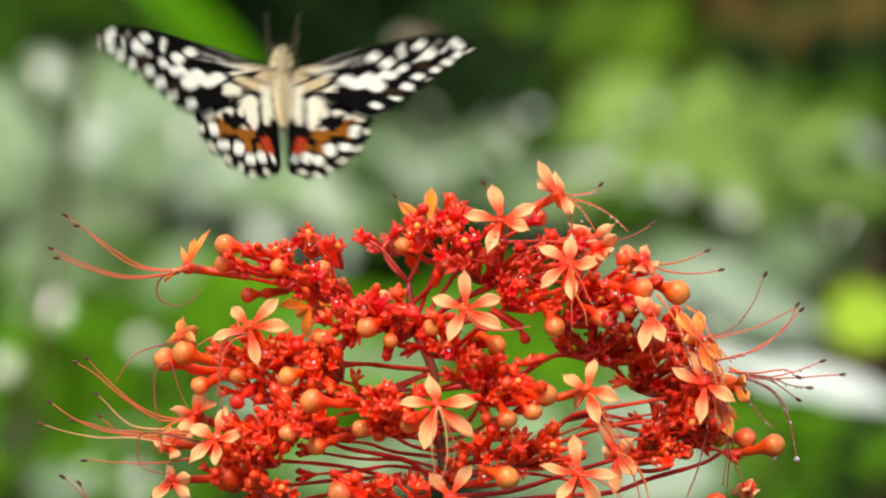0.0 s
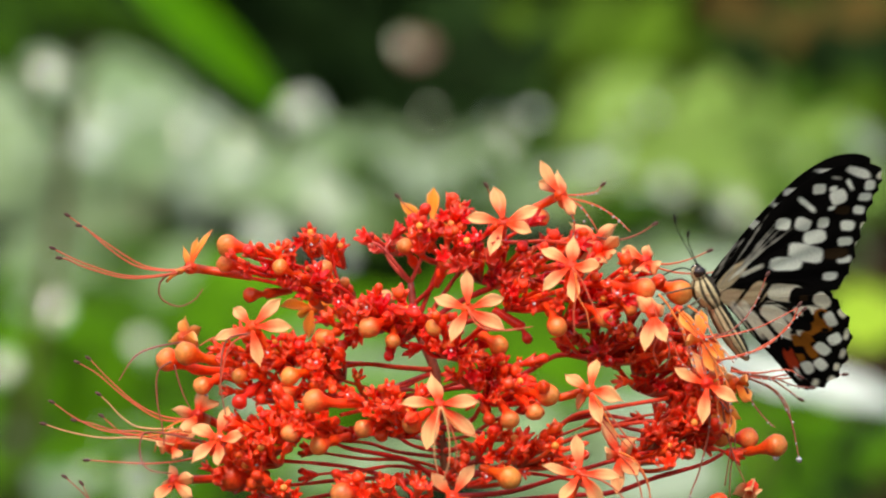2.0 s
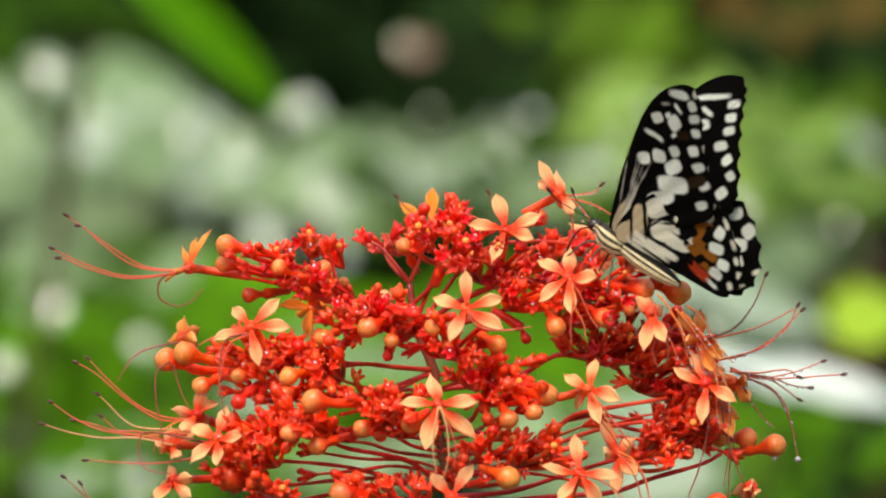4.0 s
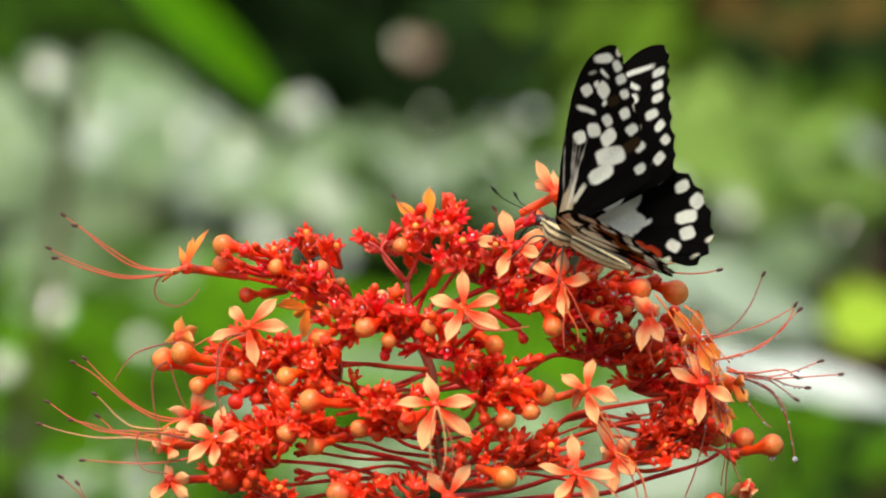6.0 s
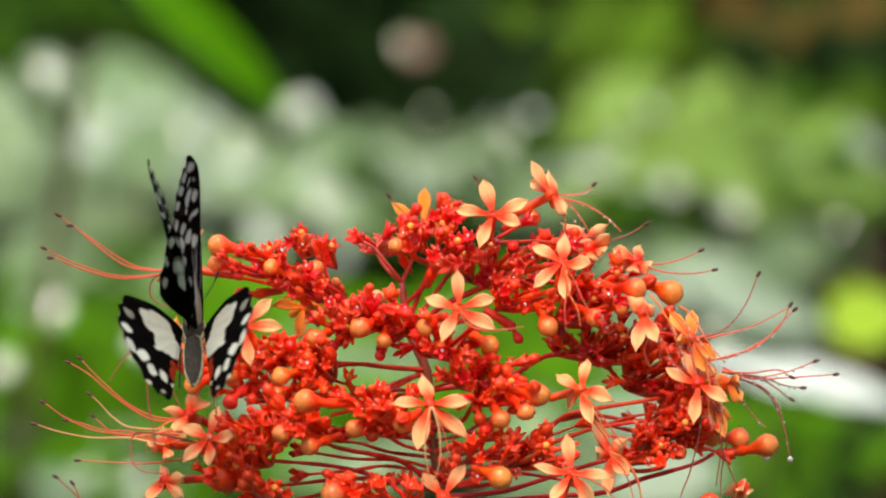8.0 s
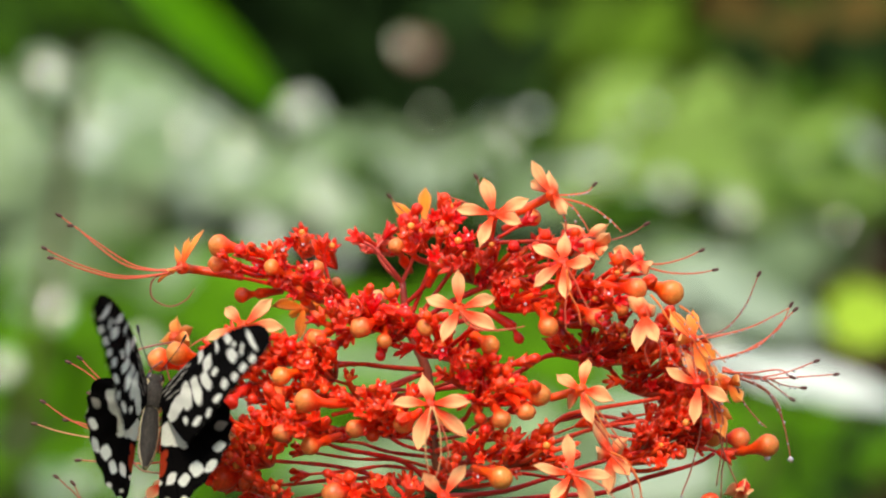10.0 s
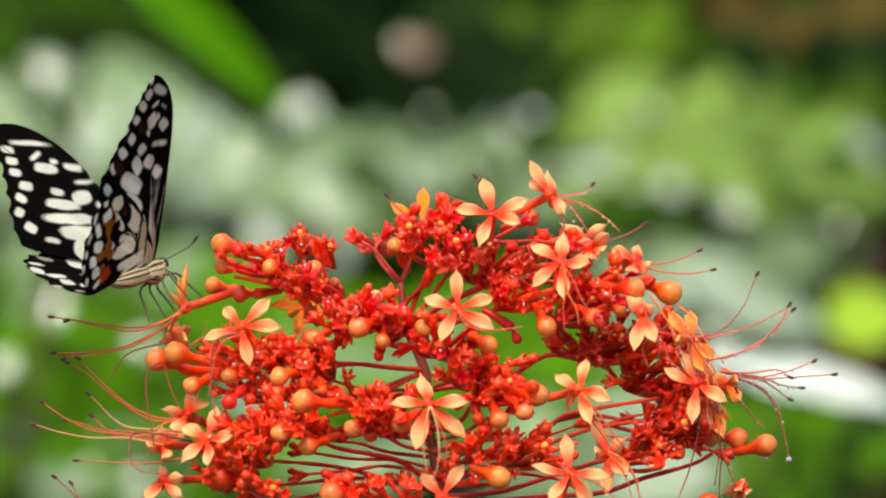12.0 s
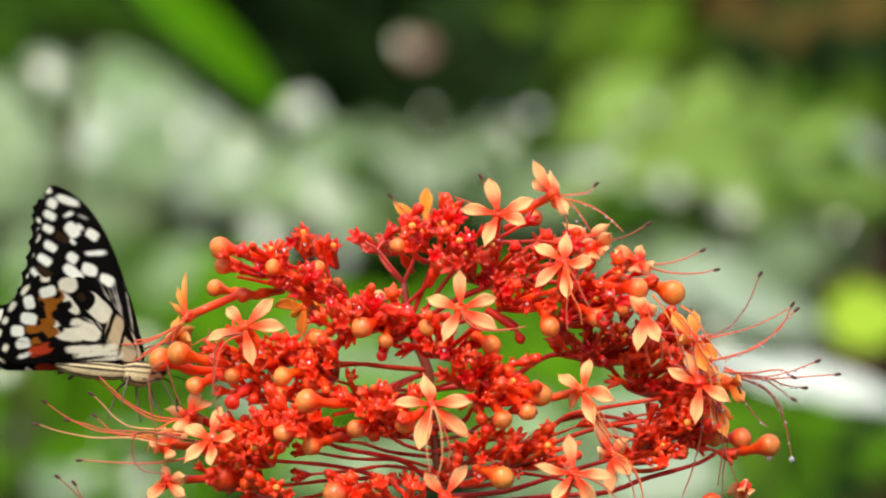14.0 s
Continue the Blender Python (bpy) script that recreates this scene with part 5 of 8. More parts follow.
def flower(centre, root, tones, tips, length=8.2, slim=1.0):
    """An open flower: corolla tube, and five petals given by the way their tips point (x, z) and lean (sign)."""
    c = here(centre)
    r = here(root)
    back = Vector((0, 0.006, 0))
    path = [p - c for p in bend([r, c + back + (r - c) * 0.25, c + Vector((0, 0.0003, 0))], 10)]
    radii = [0.0009 + 0.0002 * i / 10 for i in range(11)]
    radii[-3:] = [0.0011, 0.0013, 0.0015]
    cols = [blend((0.80, 0.05, 0.010), tones[1], i / 10) for i in range(11)]
    path += [path[-1] + Vector((0, 0.0002, 0)), path[-1] + Vector((0, 0.0016, 0))]
    radii += [0.0011, 0.0006]
    cols[-1] = blend(tones[1], (0.74, 0.03, 0.008), 0.6)
    cols += [(0.70, 0.03, 0.010), (0.50, 0.015, 0.008)]
    v, f, k = sweep(path, radii, cols, 10)
    ob = part("flower", mesh_of("corolla_tube", v, f, M_SKIN, k), plant, m=Matrix.Translation(c))
    for n, (x, z, sign) in enumerate(tips):
        reach = math.hypot(x, z)
        sign = 1 if z > 1.5 else sign
        size = max(length, reach * 1.02) * 0.001
        lean = math.sqrt(max(0, (size * 1000) ** 2 - reach ** 2))
        d = Vector((x, lean * sign, z)).normalized()
        face = Vector((-0.2, -1, 0.5)) if abs(d.y) < 0.8 else Vector((-x, 0, -z)) * sign
        side = face.cross(d).normalized()
        up = d.cross(side).normalized()
        m = Matrix((d, side, up)).transposed().to_4x4()
        part("petal", PETALS[tones][(n * 2 + len(FLOWERS) * 5) % 9], ob, m=Matrix.Translation(d * 0.0009) @ m @ Matrix.Diagonal((size, size * slim, size, 1)))
    return ob


BEADED = ('crest', 'right_edge', 'right_edge_two', 'low_right_two', 'crest_two')


def stamen(ob, tint, points, anther):
    """A long hair-thin filament, with a dark anther at its end when there is one."""
    c = ob.location
    path = [p - c for p in bend([here(p) for p in points], 22)]
    n = len(path)
    radii = [0.00024 - 0.00011 * i / (n - 1) for i in range(n)]
    v, f, k = sweep(path, radii, [blend(tint, (0.42, 0.10, 0.06), i / (n - 1) * 0.6) for i in range(n)], 6)
    part("filament", mesh_of("filament", v, f, M_FILAMENT, k), ob)
    if any(FLOWERS.get(k) is ob for k in BEADED):
        for i in range(5, n - 2, 2):
            if rng_c.random() < 0.6:
                part("water_drop", DROP, ob, m=Matrix.Translation(path[i] + Vector((0, -0.0002, -0.0003))) @ Matrix.Scale(rng_c.uniform(0.35, 0.75), 4))
    if anther:
        d = (path[-1] - path[-3]).normalized()
        d = (d + Vector((0.5, 0, 0.15)) * (1 if d.x > 0 else -1) * 0.6).normalized()
        e = [path[-1] + d * (0.0017 * (s / 6 - 0.35)) for s in range(7)]
        rr = [0.00012, 0.00032, 0.00042, 0.00038, 0.00041, 0.00032, 0.0001]
        v, f, k = sweep(e, rr, [(0.075, 0.025, 0.02)] * 7, 8)
        part("anther", mesh_of("anther", v, f, M_FILAMENT, k), ob)


def calyx_shape(tint, seed):
    """A small five-lobed cup along +z, a few millimetres high."""
    rng = random.Random(seed)
    rings = [(0.0, 0.3), (0.5, 0.6), (1.3, 0.95), (2.1, 1.25), (3.3, 1.75), (2.5, 0.95), (1.5, 0.5)]
    if seed == 2:
        rings = [(0.0, 0.3), (0.5, 0.7), (1.2, 1.15), (2.0, 1.35), (2.7, 1.15), (3.2, 0.7), (3.4, 0.15)]
    verts, faces, cols = [], [], []
    seg = 20
    for k, (h, r) in enumerate(rings):
        for j in range(seg):
            a = 2 * math.pi * j / seg
            lobe = abs(math.cos(2.5 * a)) ** 0.6
            rr, hh = r, h
            if seed != 2 and k == 3:
                rr, hh = r * (0.9 + 0.15 * lobe), h + 0.1 * lobe
            if seed != 2 and k == 4:
                rr, hh = r * (0.62 + 0.50 * lobe ** 1.6 + 0.10 * rng.uniform(-1, 1)), h * (0.66 + 0.42 * lobe ** 1.6 + 0.06 * rng.uniform(-1, 1))
            if seed == 2:
                rr *= 0.82 + 0.30 * lobe
                hh *= 0.9 + 0.12 * lobe
            rr *= 1 + 0.14 * rng.uniform(-1, 1)
            verts.append(mm(rr * math.cos(a), rr * math.sin(a), hh * 1.25))
            cols.append(blend(tint, (0.80, 0.10, 0.02), (0.22 * lobe if k in (3, 4) else 0.0) + 0.12 * max(0, noise.noise(Vector((a, h, seed)) * 2))))
    for k in range(len(rings) - 1):
        for j in range(seg):
            q = (j + 1) % seg
            faces.append((k * seg + j, k * seg + q, (k + 1) * seg + q, (k + 1) * seg + j))
    faces.append(tuple((len(rings) - 1) * seg + j for j in range(seg)))
    return verts, faces, cols


CALYX = {}
for tone in (RED_CALYX, DARK_CALYX, PINK_CALYX):
    shapes = [calyx_shape(tone, k) for k in range(3)]
    CALYX[tone] = [(s, mesh_of("calyx", *s[:2], M_CALYX, s[2])) for s in shapes]
rng_c = random.Random(11)


def young_bud(kind):
    """A short unopened flower, a narrow club along +z that swells towards its tip."""
    rng = random.Random(40 + kind)
    tall = (6.5, 5.0, 8.0)[kind]
    fat = (1.15, 1.3, 1.05)[kind]
    lean = rng.uniform(-0.9, 0.9)
    path, radii, cols = [], [], []
    for i in range(12):
        s = i / 11
        path.append(mm(lean * s * s, 0.3 * lean * s, tall * s))
        r = 0.62 + (fat - 0.62) * min(1, s / 0.8) ** 2.2
        if s > 0.8:
            r = fat * math.sqrt(max(0.03, 1 - ((s - 0.8) / 0.2) ** 2))
        radii.append(r * 0.001)
        cols.append(blend((0.74, 0.026, 0.006), (0.82, 0.04, 0.008), max(0, s * 1.4 - 0.4)))
    v, f, c = sweep(path, radii, cols, 9)
    return mesh_of("bud", v, f, M_SKIN, c)


def drop_mesh():
    path = [mm(0, 0, 0.45 - s * 0.11) for s in range(9)]
    rr = [0.00045 * math.sqrt(max(0.02, 1 - (s / 4 - 1) ** 2)) for s in range(9)]
    return mesh_of("water_drop", *sweep(path, rr, [(1, 1, 1)] * 9, 10)[:2], M_WATER_GLARE)


def seed_bud():
    """A tiny yellow bud that shows in the mouth of a young calyx."""
    path = [mm(0, 0, 2.2 + 1.6 * s / 8) for s in range(9)]
    rr = [0.0008 * math.sqrt(max(0.03, 1 - (s / 4 - 1) ** 2)) for s in range(9)]
    return mesh_of("bud", *sweep(path, rr, [(0.82, 0.36, 0.07)] * 9, 9)[:2], M_SKIN, [blend((0.78, 0.06, 0.01), (0.80, 0.30, 0.06), min(1, i / 50)) for i in range(81)])


DROP = drop_mesh()
SEED_BUD = seed_bud()
YOUNG = [young_bud(k) for k in range(3)]
SPARE = []
COUNT = [0]


def cyme(centre, rx, rz, n, tone):
    """A cluster of calyces on short stalks that meet in one node."""
    cx, cy, cz = centre
    pull = 0.35 if n > 6 else 0.08
    node = Vector((cx + (-2 - cx) * min(pull, 6 / max(1, abs(cx))), cy + (12 if n > 6 else 5), cz - rz * 0.5 - 1.5))
    stalks = []
    for k in range(n):
        a = 2.399963 * k + rng_c.uniform(-0.4, 0.4)
        q = math.sqrt((k + 0.5) / n)
        p = Vector((cx + rx * q * math.cos(a), cy + rng_c.uniform(-9, 9), cz + rz * q * math.sin(a)))
        d = (p - node).normalized() * 0.7 + Vector((rng_c.uniform(-0.6, 0.6), rng_c.uniform(-0.5, 0.4), rng_c.uniform(-0.4, 0.7)))
        if k % 4 == 3:
            d = d * 0.4 + Vector((0, -1, 0.25))
        d.normalize()
        size = rng_c.uniform(0.65, 1.15) * (0.62 if tone is PINK_CALYX else 1.0)
        spin = d.to_track_quat("Z", "Y").to_matrix().to_4x4() @ Matrix.Rotation(rng_c.uniform(0, 6), 4, "Z")
        m = Matrix.Translation(here(p)) @ spin @ Matrix.Scale(size, 4)
        shape, mesh = CALYX[tone][(0, 1, 0, 1, 0, 1, 2)[k % 7]]
        if k % 6 == 2:
            part("water_drop", DROP, plant, m=Matrix.Translation(here(p + d * 3.2 * size + Vector((0, -0.9, 0.3)))) @ Matrix.Scale(rng_c.uniform(0.5, 1.0), 4))
        if k % 5 == 1 and tone is not PINK_CALYX:
            part("bud", YOUNG[k % 2 + (k % 5 == 0)], plant, m=m @ Matrix.Scale(1.05, 4))
        if k % 8 == 3 and tone is not PINK_CALYX:
            part("bud", SEED_BUD, plant, m=m)
        COUNT[0] += 1
        if COUNT[0] <= 300:
            part("calyx", mesh, plant, m=m)
        else:
            SPARE.append(([m @ v for v in shape[0]], shape[1], shape[2]))
        mid = node.lerp(p, 0.55) + Vector((rng_c.uniform(-1, 1), 0.5, rng_c.uniform(-1.2, 0.4)))
        stalks.append(stalk_shape([node, mid, p], 0.5, 0.55 if k % 3 else 0.72, blend(tone, (0.4, 0.02, 0.02), 0.3), blend(tone, (0.86, 0.07, 0.01), 0.5 if k % 3 else 0.9), 6, 6))
    v, f, c = merge(stalks)
    part("branchlet", mesh_of("branchlet", v, f, M_STALK, c), plant)


# main stem and branches
branch([(2, 0, -1250), (3, 4, -700), (0, 2, -250), (2, 0, -66)], 6.0, 2.3, (0.05, 0.07, 0.02), (0.10, 0.05, 0.02))
branch([(-0.3, 0, -44.5), (-8.1, -5.3, -41.8), (-15.7, -10.7, -39.4), (-21.9, -16, -40.2)], 0.48, 0.36)
branch([(-0.3, 0, -45.8), (-6.9, -5.3, -44.3), (-11.9, -10.7, -41.6), (-18.2, -16, -41.5)], 0.48, 0.36)
branch([(-0.5, 0, -49.6), (-8.1, -5.3, -47.5), (-18.2, -10.7, -47), (-28.3, -16, -45.3)], 0.48, 0.36)
branch([(-1.1, 0, -38.1), (-5.6, -8, -36.7), (-10.6, -16, -37.1)], 0.48, 0.36)
branch([(-0.8, 0, -40.7), (7.1, -8, -41.1), (12.1, -16, -41.5)], 0.48, 0.36)
branch([(0.8, 0, -53.4), (8.4, -5.3, -52), (14.7, -10.7, -49.2), (22.2, -16, -47.2)], 0.48, 0.36)
branch([(0.1, 0, -48.3), (8.4, -8, -45.5), (14.6, -16, -45.3)], 0.48, 0.36)
branch([(-1.8, 0, -31.8), (2, -8, -30.3), (7.1, -16, -28.6)], 0.48, 0.36)
branch([(-1.8, 0, -35.6), (3.3, -8, -34.8), (8.3, -16, -32.7)], 0.48, 0.36)
branch([(-1.5, 0, -33), (-8.1, -8, -31.6), (-13.1, -16, -32.7)], 0.48, 0.36)
branch([(-0.1, 0, -47.1), (-10.7, -5.3, -45.6), (-17, -10.7, -43.5), (-23.2, -16, -42.8)], 0.48, 0.36)
branch([(0.3, 0, -50.9), (-10.7, -5.3, -48.8), (-18.2, -10.7, -49.5), (-28.3, -16, -50.3)], 0.48, 0.36)
branch([(-0.3, 0, -43.2), (5.8, -5.3, -41.8), (10.9, -10.7, -38.5), (15.9, -16, -36.4)], 0.48, 0.36)
branch([(0.5, 0, -52.2), (12.2, -5.3, -50.1), (19.7, -10.7, -50.3), (28.5, -16, -51.6)], 0.48, 0.36)
branch([(2, 0, -66.2), (1, 0, -53.4), (-1.1, 0, -40.7), (-2, 0, -27.9), (-5.9, 0, -19), (-7.1, 0, -12.6), (-7.7, 0, -7.5)], 1.35, 0.8, (0.10, 0.05, 0.02), (0.26, 0.03, 0.025))
branch([(-7.7, 0, -7.5), (-10.7, -2.7, -3.7), (-13.9, -5.3, 0.1), (-16.4, -8, 1.6)], 0.53, 0.33, (0.50, 0.06, 0.05), (0.70, 0.13, 0.11))
branch([(-7.7, 0, -7.5), (-5.9, -2, -3.7), (-4.6, -4, -0.5), (-3, -6, 2)], 0.53, 0.30, (0.50, 0.06, 0.05), (0.70, 0.13, 0.11))
branch([(-7.7, 0, -7.8), (-12, 0, -3.4), (-13.3, 0, 0.1), (-12, 0, 2)], 0.46, 0.30, (0.50, 0.06, 0.05), (0.70, 0.13, 0.11))
branch([(-7.1, 0, -12.6), (-3.1, -3.3, -8.8), (-1.1, -6.7, -5.6), (0.1, -10, -3.7)], 0.53, 0.36)
branch([(-2.4, 0, -27.3), (-10.7, -4.7, -26.6), (-18.2, -9.3, -25.8), (-27, -14, -27)], 0.66, 0.42)
branch([(-18.4, 0, -26), (-23.4, -6, -25.3), (-28.3, -12, -23.3)], 0.59, 0.36)
branch([(-3.1, 0, -27.9), (-10.7, -3.3, -31.7), (-15.7, -6.7, -31.6), (-23.3, -10, -29.3)], 0.53, 0.36)
branch([(-1.8, 0, -52.2), (-6.9, -4, -48.2), (-11.9, -8, -46.5), (-20.7, -12, -44.8), (-24.5, -16, -43.4)], 0.73, 0.42)
branch([(-0.5, 0, -53.4), (-5.6, -3.5, -52.7), (-11.9, -7, -51.3), (-23.3, -10.5, -48.6), (-38.4, -14, -47.2)], 0.66, 0.42)
branch([(-12, -4, -51.4), (-23.3, -8.7, -51.8), (-33.4, -13.3, -52.7), (-43.3, -18, -52.8)], 0.59, 0.36)
branch([(0.1, 0, -54.7), (-6.9, -5, -52.6), (-17, -10, -53.3), (-28.3, -15, -55.4), (-38.2, -20, -57.1)], 0.66, 0.42)
branch([(-0.8, 0, -45.8), (5.8, -5.3, -44.3), (12.2, -10.7, -42.7), (17.2, -16, -42.8)], 0.66, 0.42)
branch([(-1.5, 0, -40.7), (5.8, -6.7, -38.6), (8.3, -13.3, -35.3), (14.6, -20, -32.6)], 0.66, 0.42)
branch([(-2, 0, -31.8), (14.8, -2.5, -29.4), (22.4, -5, -25.3), (27.4, -7.5, -23.7), (40, -10, -25.2)], 0.73, 0.48)
branch([(0.1, 0, -50.9), (9.7, -2, -47), (19.8, -4, -44.4), (27.4, -6, -38.6), (31.2, -8, -36.7), (40, -10, -35.1), (50.1, -12, -33.4)], 0.73, 0.48)
branch([(0.1, 0, -52.2), (14.8, -3, -48.2), (27.4, -6, -43.1), (37.5, -9, -39.8), (52.6, -12, -37.8)], 0.66, 0.42)
branch([(0.8, 0, -56), (14.8, -3, -54.6), (27.4, -6, -50.7), (40.1, -9, -46.8), (52.6, -12, -44.1)], 0.66, 0.42)
branch([(1.4, 0, -58.5), (22.4, -2.5, -55.9), (37.6, -5, -54.8), (46.4, -7.5, -51.6), (57.8, -9, -48.3), (62.4, -9, -45.8)], 0.66, 0.42)
branch([(-6.2, 0, -19), (-11.9, -5, -16.4), (-18.2, -10, -13.2), (-23.2, -15, -8.7), (-28.2, -20, -7.4)], 0.73, 0.48)
branch([(-23.3, -10, -8.7), (-24.6, -11, -4.9), (-25.2, -12, -1.1)], 0.46, 0.30)
branch([(-28.4, -10, -7.5), (-29.4, -11, -3.7), (-30.2, -12, 0.1)], 0.46, 0.30)
branch([(-6.2, 0, -18.4), (-18.3, -3.5, -15.1), (-28.4, -7, -10), (-38.5, -10.5, -7.5), (-44.7, -14, -6.2)], 0.66, 0.42)
branch([(-5.9, 0, -19), (2, -3, -12.6), (14.7, -6, -7.5), (27.4, -9, -7.5), (37.4, -12, -8.1)], 0.73, 0.48)
branch([(-5.9, 0, -18.4), (4.6, -2.7, -3.7), (12.2, -5.3, 1.4), (18.5, -8, 5.2)], 0.59, 0.36)
branch([(12.2, 0, 1.4), (22.4, -4, 1.7), (28.7, -8, 1.1)], 0.53, 0.36)
branch([(-6.2, 0, -16.5), (-1.8, -2, -5), (0.8, -4, 2.7), (1.8, -6, 5.8)], 0.53, 0.36)
branch([(-5.9, 0, -19.3), (9.7, -4.7, -15.1), (22.3, -9.3, -11.3), (32.3, -14, -12.5)], 0.66, 0.42)
branch([(-2.4, 0, -27.9), (-18.3, -4.7, -32.9), (-33.5, -9.3, -31.6), (-44.7, -14, -27)], 0.66, 0.42)
branch([(-1.8, 0, -33), (-8.1, -7.3, -32.9), (-15.7, -14.7, -35.2), (-23.1, -22, -36.9)], 0.66, 0.42)
branch([(-1.5, 0, -43.2), (-10.7, -5, -41.8), (-23.3, -10, -40.4), (-38.4, -15, -41.5), (-45.8, -20, -43.9)], 0.66, 0.42)
branch([(31.2, -6, -36.7), (42.6, -8, -40.5), (52.7, -10, -41.7), (62.7, -12, -45.4)], 0.53, 0.36)
branch([(27.4, -6, -23.8), (40.1, -8, -20.2), (50.2, -10, -18.9), (56.4, -12, -20.1)], 0.53, 0.36)
branch([(27.4, -6, -38.6), (35, -7.3, -37.3), (46.4, -8.7, -38.5), (52.7, -10, -35.3)], 0.53, 0.30)
branch([(37.5, -8, -39.8), (43.8, -10, -37.6), (50.1, -12, -36.6)], 0.40, 0.24)
branch([(37.5, -8, -41.7), (45.1, -10, -42.7), (52.6, -12, -41)], 0.40, 0.24)
branch([(19.8, -8, -44.3), (26.1, -10, -41.7), (31.1, -12, -39.7)], 0.40, 0.24)
# clusters of calyces
cyme((-39.8, -10, -2.7), 7.0, 3.6, 11, RED_CALYX)
cyme((-30.3, -8, 1.1), 1.8, 2.0, 5, RED_CALYX)
cyme((-24.4, -6, -1.8), 2.6, 1.8, 5, RED_CALYX)
cyme((-27.4, -12, -9.6), 4.2, 2.4, 7, RED_CALYX)
cyme((-19.4, -20, -15.2), 7.0, 3.6, 18, RED_CALYX)
cyme((-33.4, -12, -6.2), 5.7, 2.8, 9, RED_CALYX)
cyme((-9.9, -22, -15.6), 5.7, 4.6, 16, RED_CALYX)
cyme((-13.9, 2, 1.1), 4.6, 1.8, 8, PINK_CALYX)
cyme((-6.2, 0, 2.7), 4.3, 2.6, 9, RED_CALYX)
cyme((2, -4, 7.5), 3.1, 2.0, 6, RED_CALYX)
cyme((2, -8, 0.1), 9.7, 4.6, 19, RED_CALYX)
cyme((14.7, -10, -3.7), 11.5, 5.1, 28, DARK_CALYX)
cyme((20.3, -16, -10.2), 8.9, 3.8, 15, RED_CALYX)
cyme((28.1, -2, 0.8), 7.0, 2.0, 8, RED_CALYX)
cyme((36.8, -14, -7.7), 10.0, 4.8, 16, RED_CALYX)
cyme((32.2, -18, -13.5), 7.7, 3.6, 11, RED_CALYX)
cyme((40.1, -8, -21.7), 14.0, 4.8, 35, DARK_CALYX)
cyme((50.3, -6, -28.1), 11.5, 5.1, 19, RED_CALYX)
cyme((2, -24, -20.2), 7.1, 5.1, 18, RED_CALYX)
cyme((9.8, -26, -27.7), 8.9, 3.6, 18, RED_CALYX)
cyme((14.5, -28, -31.4), 7.7, 3.6, 14, RED_CALYX)
cyme((-39.6, -16, -22.8), 10.2, 3.8, 22, RED_CALYX)
cyme((-28.2, -18, -25.1), 6.1, 4.8, 15, RED_CALYX)
cyme((-38.3, -16, -30.4), 10.2, 3.8, 16, RED_CALYX)
cyme((-22.5, -20, -31.3), 7.7, 3.1, 8, RED_CALYX)
cyme((-11.5, -30, -35.1), 7.1, 4.3, 19, RED_CALYX)
cyme((-30.6, -26, -37.7), 7.4, 3.6, 16, RED_CALYX)
cyme((-39.4, -24, -40.3), 7.7, 3.8, 18, RED_CALYX)
cyme((-43.1, -24, -45.3), 7.7, 3.6, 15, RED_CALYX)
cyme((-45.8, -20, -50.4), 6.4, 2.6, 10, RED_CALYX)
cyme((-9.9, -28, -38.9), 5.1, 2.6, 6, RED_CALYX)
cyme((12, -26, -44), 6.4, 3.6, 11, RED_CALYX)
cyme((22.3, -28, -45.1), 7.7, 3.6, 14, RED_CALYX)
cyme((52.7, -10, -40.7), 8.9, 6.1, 30, DARK_CALYX)
cyme((46.2, -14, -45.6), 7.7, 3.6, 11, RED_CALYX)
cyme((8.2, -30, -50.1), 10.2, 2.6, 9, DARK_CALYX)
cyme((-16.7, -30, -53.8), 7.7, 1.8, 8, RED_CALYX)
cyme((-7.7, -32, -53.7), 5.1, 1.5, 6, RED_CALYX)
cyme((-38.1, -24, -54), 6.4, 1.8, 8, RED_CALYX)
cyme((50.4, -2, -20.3), 7.7, 3.3, 11, DARK_CALYX)
cyme((48.9, -10, -25.2), 8.9, 2.8, 12, RED_CALYX)
cyme((54.5, -12, -37.2), 4.3, 5.6, 15, RED_CALYX)
cyme((56.5, -10, -31.5), 5.1, 3.1, 9, RED_CALYX)
part("calyx", mesh_of("calyx", *merge(SPARE)[:2], M_CALYX, merge(SPARE)[2]), plant, "many small red calyces", kind="stuff")
# closed buds
bud((-48.6, -12, 0.9), (-41.7, -10, -0.5), (-36.1, -4, -2), 5.6, BUD_ORANGE)
bud((-49.1, -8, -3.3), (-45, -6, -4.2), (-40, 0, -5.2), 4.6, BUD_ORANGE)
bud((-36.7, -16, -4), (-34, -14, -5.6), (-29.9, -8, -8.1), 4.1, BUD_ORANGE)
bud((-26.9, -14, -4.3), (-26.1, -12, -6.8), (-24.6, -6, -10), 4.3, BUD_ORANGE)
bud((-35.9, -14, -7.5), (-33.6, -12, -8.3), (-31, -6, -9.4), 3.1, BUD_RED)
bud((-43.6, -10, -10.3), (-39.8, -8, -10), (-34.9, -2, -9.4), 3.8, BUD_RED)
bud((-16.7, -30, -17.4), (-14.5, -28, -16.4), (-10.5, -22, -15.6), 5.4, BUD_ORANGE)
bud((-26.8, -20, -19.7), (-25.1, -18, -19), (-22, -12, -17.3), 4.6, BUD_ORANGE)
bud((-23, -20, -21.6), (-21.7, -18, -20.7), (-19.7, -12, -19.5), 3.1, BUD_RED)
bud((-11.5, -28, -20.4), (-11.3, -26, -18.7), (-10.6, -20, -16.2), 3.8, BUD_ORANGE)
